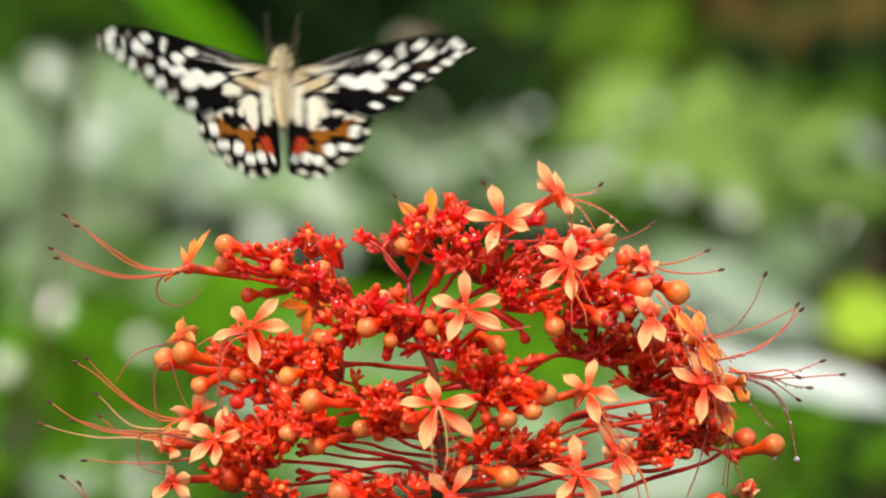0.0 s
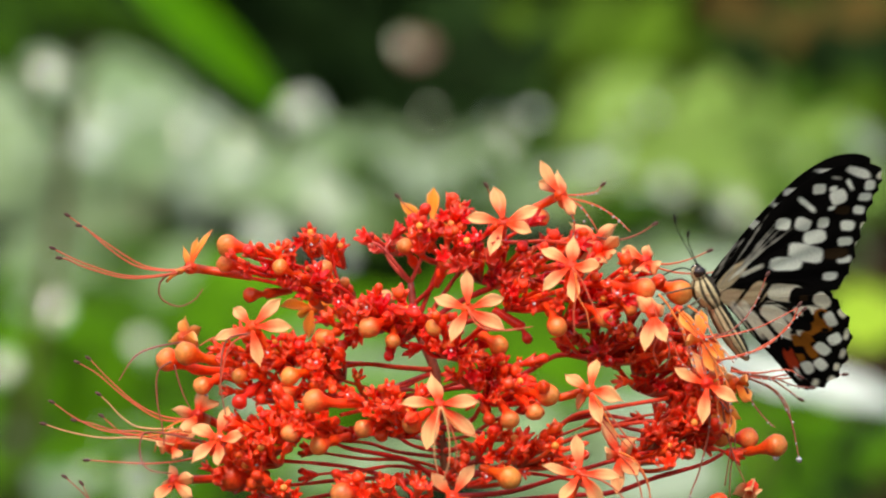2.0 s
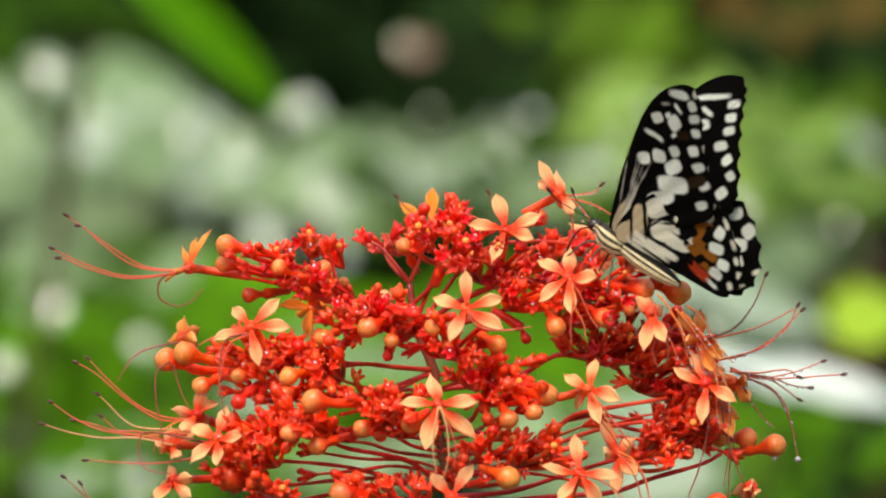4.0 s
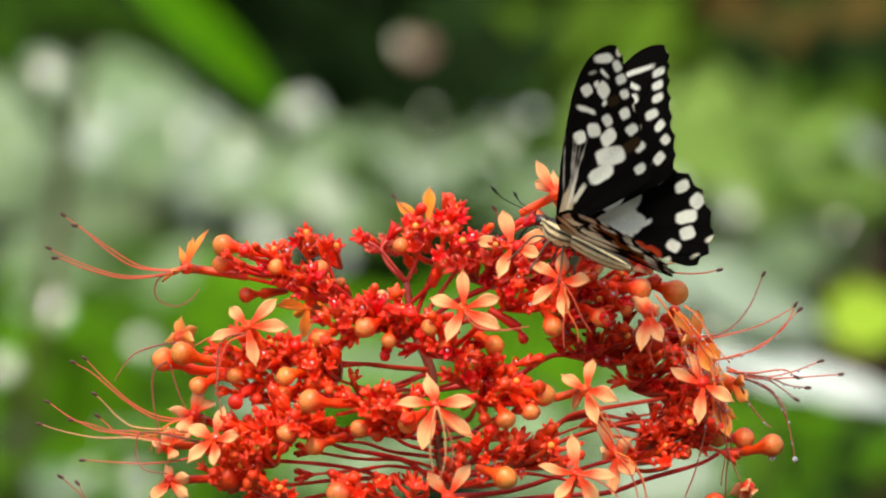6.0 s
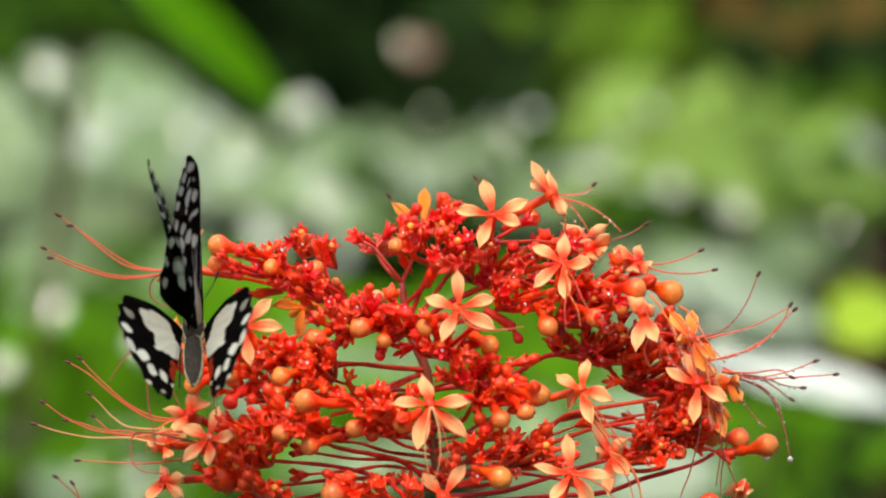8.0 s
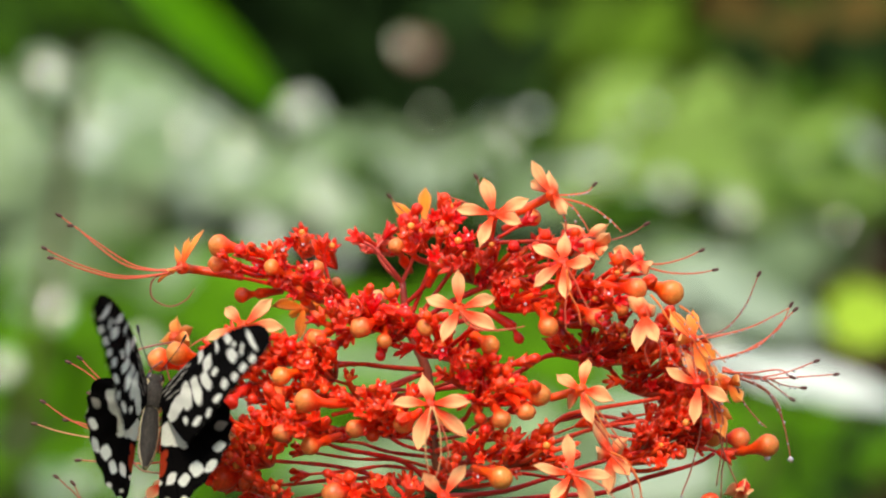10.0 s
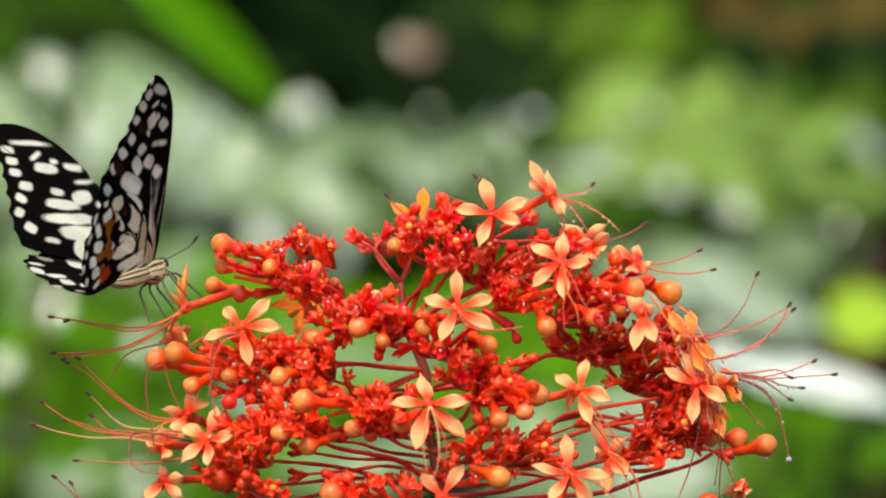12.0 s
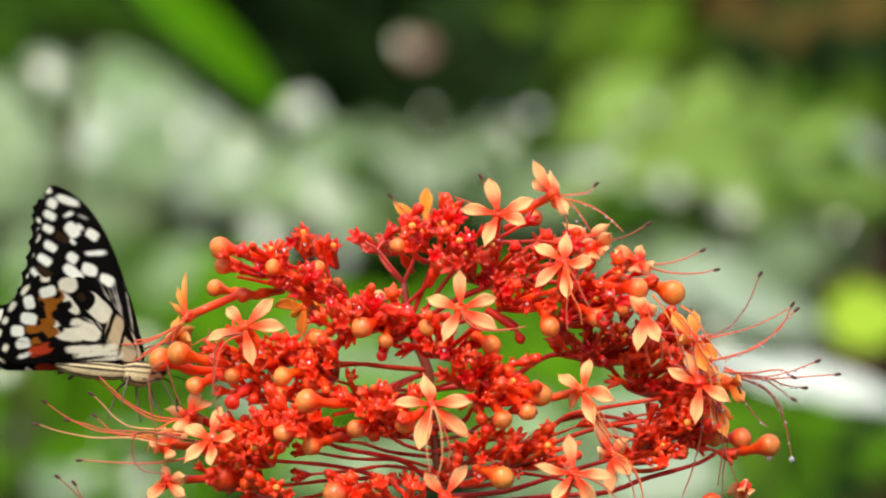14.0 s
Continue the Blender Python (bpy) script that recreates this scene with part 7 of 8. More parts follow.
stamen(FLOWERS['centre'], FIL_PALE, [(-0.7, -52, -34.3), (0.7, -52, -39.2), (1, -52, -45.4), (-0.2, -52, -50.3)], 0)
stamen(FLOWERS['centre'], FIL_RED, [(-1, -50, -34.3), (0.7, -50, -37.4), (2.6, -50, -43), (2.2, -50, -47.9)], 0)
stamen(FLOWERS['mid_right'], FIL_RED, [(32.2, -32, -31.7), (34.4, -32, -37.3), (37.5, -32, -41.6), (39.4, -32, -44.8)], 0)
stamen(FLOWERS['mid_right'], FIL_RED, [(32.4, -34, -31.6), (36.9, -34, -37.2), (40.6, -34, -42.2), (43.1, -34, -44.7)], 0)
stamen(FLOWERS['low_far_right'], FIL_RED, [(38.3, -34, -45.3), (41.8, -34, -47.2), (44.3, -34, -50.9), (45.6, -34, -55.9)], 0)
stamen(FLOWERS['low_far_right'], FIL_RED, [(38.5, -36, -45.3), (41.2, -36, -48.4), (42.8, -36, -52.1), (43.6, -36, -55.8)], 0)
stamen(FLOWERS['low_right'], FIL_RED, [(29.6, -48, -49.2), (34, -48, -50.4), (37.7, -48, -52.9), (40.2, -48, -56.6)], 0)
stamen(FLOWERS['right'], FIL_RED, [(28.2, -30, -6.1), (29, -30, -11.1), (28.5, -30, -16.1), (28.7, -30, -21.1)], 0)
stamen(FLOWERS['right'], FIL_RED, [(28.2, -30, -6.1), (30.7, -30, -9.9), (32.6, -30, -14.2), (34.7, -30, -17.4)], 0)
stamen(FLOWERS['under_right'], FIL_DARK, [(46.2, -28, -15), (48.7, -28, -18.8), (49.7, -28, -22.6), (48.9, -28, -26.4)], 0)
stamen(FLOWERS['right_edge_two'], FIL_RED, [(56.2, -26, -20.8), (57.1, -26, -25.2), (57.8, -26, -29), (57.5, -26, -32.8)], 0)
stamen(FLOWERS['right_edge'], FIL_DARK, [(58.4, -27, -31.0), (58.6, -25, -40.0), (56.5, -23, -49.3), (54.6, -23, -54.3), (54, -23, -58.1)], 0)
stamen(FLOWERS['right_edge_two'], FIL_ORANGE, [(51.3, -28, -13.2), (54.5, -28, -16.9), (57.7, -28, -21.4), (60.5, -28, -26.4)], 0)
stamen(FLOWERS['right_edge_two'], FIL_ORANGE, [(52.5, -30, -13.8), (56.1, -30, -17.6), (59.5, -30, -22), (62, -30, -27)], 0)
stamen(FLOWERS['right_edge_two'], FIL_ORANGE, [(50.1, -28, -13.8), (52.6, -28, -17.6), (54.5, -28, -22.6), (55.8, -28, -27.7)], 0)
stamen(FLOWERS['right_edge_two'], FIL_ORANGE, [(53.8, -29, -12.5), (57, -29, -15), (59.9, -29, -20.1), (64, -29, -25.2)], 0)
stamen(FLOWERS['right_edge'], FIL_ORANGE, [(59.5, -27, -25.1), (60.7, -27, -30.2), (60.4, -27, -35.2), (61.4, -27, -40.3)], 0)
stamen(FLOWERS['right_edge'], FIL_ORANGE, [(60.1, -27, -25.1), (62.6, -27, -30.2), (63.3, -27, -35.2), (62.9, -27, -41.6)], 0)
stamen(FLOWERS['right_edge'], FIL_RED, [(46.3, -25, -16.9), (50.1, -25, -20.1), (52.6, -25, -25.2), (57.7, -25, -28.3)], 0)
stamen(FLOWERS['under_right'], FIL_ORANGE, [(47.4, -28, -10), (49.9, -28, -13.1), (52.5, -28, -18.2), (54.4, -28, -25.1)], 0)
stamen(FLOWERS['under_right'], FIL_RED, [(46.1, -30, -12.5), (47.4, -30, -17.5), (46.1, -30, -22.5), (47.4, -30, -26.3)], 0)
stamen(FLOWERS['mid_right'], FIL_ORANGE, [(32.9, -34, -32.2), (35.4, -34, -36.6), (38.1, -34, -41), (40.8, -34, -44.1)], 0)
stamen(FLOWERS['low_far_right'], FIL_ORANGE, [(38.3, -36, -44.6), (41.8, -36, -46.5), (44.5, -36, -50.9), (45.3, -36, -55.8)], 0)
stamen(FLOWERS['right'], FIL_ORANGE, [(28.8, -32, -7.4), (29.4, -32, -12.3), (31.3, -32, -16.1), (31.9, -32, -19.8)], 0)
stamen(FLOWERS['low_left_edge'], FIL_ORANGE, [(-55.9, -18, -40.2), (-61, -18, -40.8), (-66, -18, -41.7), (-70.4, -18, -42.1)], 0)
stamen(FLOWERS['left_two'], FIL_ORANGE, [(-55.4, -16, -37.7), (-59.8, -16, -38.7), (-63.6, -16, -41.5), (-64.8, -16, -45.3)], 0)
stamen(FLOWERS['centre'], FIL_ORANGE, [(-1, -50, -34.6), (1.4, -50, -37.4), (3.8, -50, -39.9), (6.9, -50, -40.7)], 0)


def water_drop(ob, at, size):
    """A water drop hanging from a bud or a filament, its glare painted as milky white."""
    c = here(at)
    path = [c + Vector((0, 0, size * 0.001 * (0.5 - s / 8))) for s in range(9)]
    rr = [size * 0.0005 * math.sqrt(max(0.02, 1 - (s / 4 - 1) ** 2)) * (0.55 + 0.45 * min(1, s / 4)) for s in range(9)]
    v, f, k = sweep(path, rr, [(1, 1, 1)] * 9, 12)
    mesh = mesh_of("water_drop", v, f, M_WATER_GLARE)
    inv = ob.matrix_basis.inverted()
    part("water_drop", mesh, ob, "hanging water drop, glare painted white", m=inv)


water_drop(BUDS[39], (74.3, -8, -46.8), 1.5)
water_drop(FLOWERS['low_right_two'], (79.5, -8, -47.2), 1.4)
water_drop(FLOWERS['low_right_two'], (78.1, -8, -38.9), 0.7)
water_drop(FLOWERS['low_right_two'], (77.1, -8, -35.6), 0.6)
water_drop(FLOWERS['right_edge'], (72.1, -20, -21.7), 0.6)
water_drop(FLOWERS['right_edge'], (69.3, -20, -23), 0.5)
water_drop(FLOWERS['right_edge'], (75, -20, -19.7), 0.5)
water_drop(FLOWERS['crest'], (33.1, -8, 9.8), 0.6)
water_drop(FLOWERS['crest'], (36.3, -8, 8.5), 0.5)
water_drop(FLOWERS['crest'], (39.1, -8, 6.5), 0.5)
water_drop(FLOWERS['crest'], (31.2, -10, 6.2), 0.7)
water_drop(FLOWERS['crest'], (33.1, -10, 4.6), 0.6)
water_drop(FLOWERS['low_right_two'], (80.8, -6, -28.8), 0.5)
water_drop(FLOWERS['low_right_two'], (84.6, -6, -28.5), 0.5)
water_drop(FLOWERS['spur'], (-77.5, -11, 1.9), 0.5)
water_drop(FLOWERS['low_left'], (-67.8, -20, -47.9), 0.5)
water_drop(BUDS[24], (-53, -22, -32.3), 0.9)
water_drop(FLOWERS['right_edge_two'], (67.8, -22, -13.6), 0.5)
water_drop(FLOWERS['right_edge_two'], (65.5, -22, -16.8), 0.5)


# ---- the butterfly ----
BLACK, WHITE, CREAM = (0.004, 0.0038, 0.0036), (0.76, 0.82, 0.73), (0.73, 0.74, 0.60)
ORANGE, RED, GREY, TAN, BROWN = (0.27, 0.095, 0.012), (0.40, 0.045, 0.015), (0.34, 0.34, 0.29), (0.56, 0.47, 0.29), (0.028, 0.017, 0.008)
# wing marks in mm from the wing's root: x outward, y forward, half axes, turn, colour
FORE_UNDER = [
    (4.0, 0.4, 4.4, 1.6, 10, TAN),
    (40.8, 3.5, 2.9, 1.0, -54, WHITE), (44.9, -0.1, 0.8, 1.4, -87, CREAM), (41.3, -0.7, 1.2, 1.2, -34, WHITE), (38.9, -2.5, 1.0, 1.5, 49, WHITE),
    (36.1, -4.5, 1.0, 1.3, 49, WHITE), (32.1, -6.1, 1.2, 1.6, 49, WHITE), (29.7, -9.1, 1.1, 1.7, 59, WHITE), (27.2, -12.7, 0.9, 1.6, 59, WHITE),
    (22.5, -14.2, 1.0, 1.7, 54, WHITE), (43.3, -3.0, 0.6, 0.6, -34, CREAM), (40.8, -4.9, 0.6, 0.8, 49, CREAM), (38.1, -6.6, 0.8, 0.8, 49, CREAM),
    (35.2, -8.5, 0.9, 0.9, 49, CREAM), (32.2, -11.9, 0.8, 1.1, 59, CREAM), (29.1, -15.1, 0.8, 0.9, 49, CREAM)]
FORE_UNDER_TWO = [
    (25.7, -17.4, 0.5, 0.7, 28, CREAM), (37.6, 2.0, 1.3, 0.5, -97, WHITE), (34.0, 1.1, 1.9, 1.7, -19, WHITE), (34.0, 3.5, 0.6, 0.8, 59, WHITE),
    (31.5, -0.3, 0.9, 0.5, -19, WHITE), (36.0, 5.3, 1.2, 0.4, -44, GREY), (31.4, 5.4, 1.5, 1.3, -34, WHITE), (27.2, 3.9, 2.8, 0.6, -75, WHITE),
    (20.4, 3.4, 1.7, 1.4, -44, WHITE), (24.0, 0.5, 1.5, 1.9, 38, WHITE), (27.9, -2.1, 1.3, 1.3, -34, WHITE), (24.6, -3.8, 2.6, 1.6, -29, WHITE),
    (21.0, -5.9, 4.3, 2.0, -52, WHITE), (15.8, -5.1, 3.8, 1.6, -39, WHITE), (33.0, -2.1, 1.1, 1.8, 49, BROWN)]
FORE_UNDER_THREE = [
    (26.4, -10.3, 1.3, 2.9, 54, BROWN), (11.2, 1.4, 4.3, 0.2, 9, GREY), (12.6, 2.3, 4.3, 0.2, 14, GREY), (14.1, 3.2, 4.0, 0.2, 17, GREY),
    (9.5, 0.6, 4.8, 0.3, 7, CREAM), (10.4, 4.1, 5.8, 0.2, 22, GREY), (6.7, 0.4, 2.6, 0.4, 7, CREAM), (8.6, -1.4, 2.6, 0.6, -14, CREAM),
    (16.2, 1.1, 3.3, 0.2, 2, GREY)]
HIND_UNDER = [
    (3.4, -1.6, 4.0, 2.2, -30, TAN), (2.6, -7.5, 5.8, 1.1, 100, CREAM),
    (7.5, -2.7, 3.3, 2.1, 24, TAN), (13.3, -5.7, 4.0, 2.3, -37, CREAM), (19.5, -11.4, 2.3, 1.7, -84, CREAM), (9.0, -9.5, 3.8, 2.4, -65, CREAM),
    (15.3, -11.8, 2.8, 1.2, -24, CREAM), (5.0, -10.9, 4.3, 1.0, -85, CREAM), (8.6, -13.7, 3.4, 1.4, -68, CREAM), (11.2, -16.1, 1.5, 0.8, -32, CREAM),
    (4.1, -6.1, 3.2, 0.9, -84, CREAM), (15.9, -8.3, 2.6, 2.2, -42, BLACK), (15.9, -8.3, 2.6, 2.2, -42, BLACK), (16.3, -8.8, 1.0, 0.8, -32, BROWN),
    (8.6, -3.6, 4.3, 0.5, 32, BLACK), (5.3, -1.2, 3.8, 0.4, 28, BLACK), (10.1, -6.9, 3.9, 0.3, -28, BLACK)]
HIND_UNDER_TWO = [
    (12.1, -10.7, 4.0, 0.3, -58, BLACK), (5.9, -9.4, 3.5, 0.4, -77, BLACK), (6.4, -13.3, 4.5, 0.3, -79, BLACK), (2.6, -11.0, 5.3, 0.3, -85, BLACK),
    (15.5, -9.9, 3.2, 0.3, -43, BLACK), (10.5, -14.2, 2.6, 0.3, -84, BLACK), (17.5, -16.0, 3.1, 1.7, -97, ORANGE), (14.9, -16.7, 2.0, 1.5, 9, ORANGE),
    (12.1, -19.1, 2.9, 1.3, -91, ORANGE), (10.0, -18.0, 2.2, 1.0, -91, ORANGE), (11.6, -21.8, 1.8, 1.0, -89, ORANGE), (6.7, -21.1, 2.9, 1.2, -95, RED),
    (8.8, -21.5, 1.6, 0.8, -89, ORANGE), (15.0, -13.2, 2.0, 1.0, -99, BLACK), (18.0, -14.5, 1.0, 0.8, -89, BLACK)]
HIND_UNDER_THREE = [
    (13.5, -15.6, 1.2, 1.0, -32, BLACK), (14.7, -18.9, 1.1, 0.8, -2, BLACK), (9.3, -20.0, 1.2, 1.0, -32, BLACK), (10.4, -15.3, 0.8, 0.6, -32, BLACK),
    (12.9, -20.3, 0.8, 0.6, -32, BLACK), (7.2, -18.0, 1.0, 0.6, -89, BLACK), (16.7, -18.5, 0.9, 0.6, -32, BLACK), (19.0, -16.6, 2.0, 1.2, -91, WHITE),
    (17.5, -21.4, 1.5, 1.3, -2, WHITE), (14.0, -22.3, 1.9, 1.3, -70, WHITE), (11.8, -25.6, 1.6, 1.2, -79, WHITE), (8.9, -24.9, 1.7, 1.2, -91, WHITE),
    (22.0, -16.5, 1.1, 0.8, -79, CREAM), (20.5, -21.6, 1.3, 0.6, 51, CREAM), (17.4, -25.6, 1.2, 0.6, 46, CREAM)]
HIND_UNDER_FOUR = [
    (14.6, -27.9, 0.9, 0.6, 46, CREAM), (12.3, -30.1, 0.9, 0.7, 30, CREAM), (8.7, -29.2, 0.9, 0.7, 40, CREAM), (6.2, -25.4, 1.6, 0.5, -95, WHITE)]
FORE_UPPER = [
    (37.1, 3.8, 4.1, 0.6, 136, WHITE), (39.7, -1.3, 1.6, 0.9, 141, WHITE), (34.2, 2.3, 1.4, 0.6, 97, WHITE), (37.1, -3.0, 1.4, 1.0, 141, WHITE),
    (30.6, 1.6, 2.6, 1.2, 141, WHITE), (30.2, 4.4, 0.9, 0.6, 141, WHITE), (26.4, 6.7, 2.2, 0.9, 141, WHITE), (34.8, -4.7, 1.4, 0.9, 141, WHITE),
    (22.2, 5.9, 2.2, 0.5, 127, WHITE), (21.1, 8.4, 1.0, 0.3, 165, WHITE), (31.0, -5.6, 1.6, 1.0, 142, WHITE), (25.0, -1.1, 1.6, 0.9, 142, WHITE),
    (20.1, 2.4, 1.6, 2.3, -145, WHITE), (15.3, 5.8, 2.5, 1.0, 115, WHITE), (22.1, -2.5, 3.8, 1.2, 139, WHITE)]
FORE_UPPER_TWO = [
    (29.8, -8.9, 1.1, 1.3, 75, WHITE), (27.9, -12.0, 1.1, 1.1, 75, WHITE), (18.9, -4.2, 6.1, 1.3, 133, WHITE), (23.7, -13.0, 1.3, 1.5, 76, WHITE),
    (14.4, -4.3, 5.5, 1.7, 133, WHITE), (10.9, -6.4, 3.5, 3.4, 177, WHITE), (18.3, -11.6, 1.6, 0.6, 142, WHITE), (34.8, -11.8, 0.7, 0.7, 105, CREAM),
    (33.0, -14.5, 0.7, 0.7, 105, CREAM), (30.1, -17.3, 0.7, 0.6, 105, CREAM), (10.3, 4.4, 1.1, 0.3, -170, GREY), (8.6, 4.7, 1.2, 0.3, -162, GREY),
    (9.2, 2.7, 1.1, 0.3, -170, GREY), (6.6, 4.1, 1.1, 0.3, -167, GREY), (7.3, 1.7, 1.1, 0.3, -170, GREY)]
FORE_UPPER_THREE = [
    (4.7, 3.1, 1.2, 0.3, -162, GREY), (5.4, 0.7, 1.3, 0.3, -170, GREY), (2.9, 2.0, 1.1, 0.3, -162, GREY), (7.8, -1.5, 1.5, 0.3, -173, GREY),
    (3.6, -0.4, 1.3, 0.3, -170, GREY), (5.4, -2.1, 1.4, 0.3, -173, GREY), (1.4, 0.7, 1.0, 0.2, -170, GREY)]
HIND_UPPER = [
    (8.7, -6.7, 6.2, 3.3, 164, WHITE), (6.2, -8.7, 4.2, 4.1, -172, WHITE), (3.6, -8.9, 3.1, 3.7, -135, WHITE), (7.9, -12.3, 2.2, 1.7, 175, WHITE),
    (7.7, -3.8, 4.0, 2.3, 161, WHITE), (8.8, -14.3, 1.3, 0.6, 141, WHITE), (1.4, -11.7, 1.7, 0.5, 90, WHITE), (19.1, -12.3, 1.9, 1.2, 156, GREY),
    (19.8, -18.2, 1.8, 1.3, 141, WHITE), (18.6, -23.1, 1.7, 1.6, 162, WHITE), (14.4, -22.5, 2.6, 1.5, 127, WHITE), (11.4, -24.5, 1.8, 1.5, 141, WHITE),
    (7.4, -22.9, 1.3, 1.7, 175, WHITE), (3.6, -17.5, 3.8, 1.5, 97, RED), (5.7, -16.9, 1.4, 1.0, 141, BLACK)]
HIND_UPPER_TWO = [
    (23.6, -19.0, 0.7, 0.7, 89, CREAM), (23.0, -24.5, 1.1, 0.5, 103, CREAM), (19.9, -28.4, 0.8, 0.6, 141, CREAM), (16.4, -29.4, 0.9, 0.6, 141, CREAM),
    (12.6, -30.0, 1.1, 0.6, 141, CREAM), (7.8, -28.7, 1.1, 0.4, 142, CREAM), (4.1, -23.0, 0.8, 0.6, 141, CREAM)]


def outline(points, scallops, depth, first, last):
    """A closed smooth outline; scallops cut into the stretch of the outer margin."""
    ring = [Vector((x, y, 0)) for x, y in points]
    n, made = len(ring), []
    for i in range(n):
        a, b, c, d = (ring[(i + k - 1) % n] for k in range(4))
        for s in range(24):
            f = s / 24
            p = 0.5 * (2 * b + (c - a) * f + (2 * a - 5 * b + 4 * c - d) * f * f + (3 * b - a - 3 * c + d) * f ** 3)
            u = (i + f - first) / (last - first)
            if 0 < u < 1:
                t = (c - a).normalized()
                p = p - Vector((-t.y, t.x, 0)) * -depth * abs(math.sin(math.pi * scallops * u)) * -1
            made.append(p)
    return made


FORE = outline([(0, 1.6), (7, 4.4), (16, 7.0), (28, 8.8), (37, 7.8), (42.8, 4.8), (45.4, 1.0), (43.8, -1.8), (40.6, -4.4),
                (36.4, -7.6), (32.0, -11.6), (27.6, -15.6), (22.6, -18.0), (15, -13.4), (7, -7.2), (0, -2.0)], 8, 0.75, 6, 12)
HIND = outline([(0, 1.0), (6.5, 1.0), (12.8, -1.6), (18.6, -5.6), (21.8, -9.8), (23.2, -15.2), (22.6, -20.6), (19.8, -25.4), (16.0, -29.4), (11.6, -31.4),
                (7.6, -30.9), (5.0, -28.2), (4.0, -22), (3.2, -13), (1.6, -6)], 7, 1.1, 3.6, 10.4)


def paint(x, y, lists, seed):
    """The pigment at points of a wing, softly edged."""
    col = np.tile(np.array(BLACK), (len(x), 1))
    wob = np.array([noise.noise(Vector((a * 0.5, b * 0.5, seed))) for a, b in zip(x, y)]) * 0.5
    fine = np.array([noise.noise(Vector((a * 1.7, b * 1.7, seed + 9))) for a, b in zip(x, y)]) * 0.25
    for marks in lists:
        for cx, cy, a, b, turn, tint in marks:
            c, s = math.cos(radians(turn)), math.sin(radians(turn))
            u, v = (x - cx) * c + (y - cy) * s, (y - cy) * c - (x - cx) * s
            r = (np.abs(u / a) ** 3 + np.abs(v / b) ** 3) ** (1 / 3)
            d = (1 - r) * min(a, b) + wob * 0.35 + fine * 0.3
            k = np.clip(d / 0.34 + 0.5, 0, 1)[:, None]
            col = col * (1 - k) + np.array(tint) * k
    return col


def wing_mesh(name, ring, side, upper, under, camber, lift=0.0):
    """A thin two-sided wing: upper and under faces carry their own marks."""
    n, m = len(ring), 110
    root = Vector((0.0, -0.4, 0))
    pts = []
    for i in range(1, m + 1):
        s = (i / m) ** 0.9
        for p in ring:
            pts.append(root + (p - root) * s)
    x, y = np.array([p.x for p in pts]), np.array([p.y for p in pts])
    ang = np.arctan2(y - 2, x + 3)
    z = lift + camber * np.sin(np.clip(x / 44, 0, 1) * math.pi) + 0.16 * np.sin(ang * 30) * np.clip(x / 20, 0, 1)
    verts, cols = [], []
    for face, lists in ((1, upper), (-1, under)):
        c = paint(x, y, lists, 3.0 + face)
        for k, p in enumerate(pts):
            verts.append((side * p.x * 0.001, p.y * 0.001, (z[k] + 0.06 * face) * 0.001))
        cols.append(c)
    faces, lay = [], n * m
    for i in range(m - 1):
        for j in range(n):
            q = (j + 1) % n
            a = (i * n + j, (i + 1) * n + j, (i + 1) * n + q, i * n + q)
            faces.append(a if side < 0 else a[::-1])
            b = tuple(lay + k for k in a)
            faces.append(b[::-1] if side < 0 else b)
    for j in range(n):
        q = (j + 1) % n
        a = (m - 1) * n
        faces.append((a + j, a + q, lay + a + q, lay + a + j))
    faces.append(tuple(range(n)))
    faces.append(tuple(lay + k for k in range(n)))
    return mesh_of(name, verts, faces, M_WING, np.concatenate(cols))


butterfly = tagged(new("butterfly"), "black and cream spotted butterfly with orange wing marks", "butterfly")
F_HINGE, H_HINGE = (1.6, 1.0, 1.0), (1.6, -1.0, 0.7)
WINGS = {}
for side in (-1, 1):
    WINGS["fore", side] = part("forewing", wing_mesh("forewing", FORE, side, [FORE_UPPER, FORE_UPPER_TWO, FORE_UPPER_THREE], [FORE_UNDER, FORE_UNDER_TWO, FORE_UNDER_THREE], 1.0), butterfly)
    WINGS["hind", side] = part("hindwing", wing_mesh("hindwing", HIND, side, [HIND_UPPER, HIND_UPPER_TWO], [HIND_UNDER, HIND_UNDER_TWO, HIND_UNDER_THREE, HIND_UNDER_FOUR], -0.3, -1.0), butterfly)


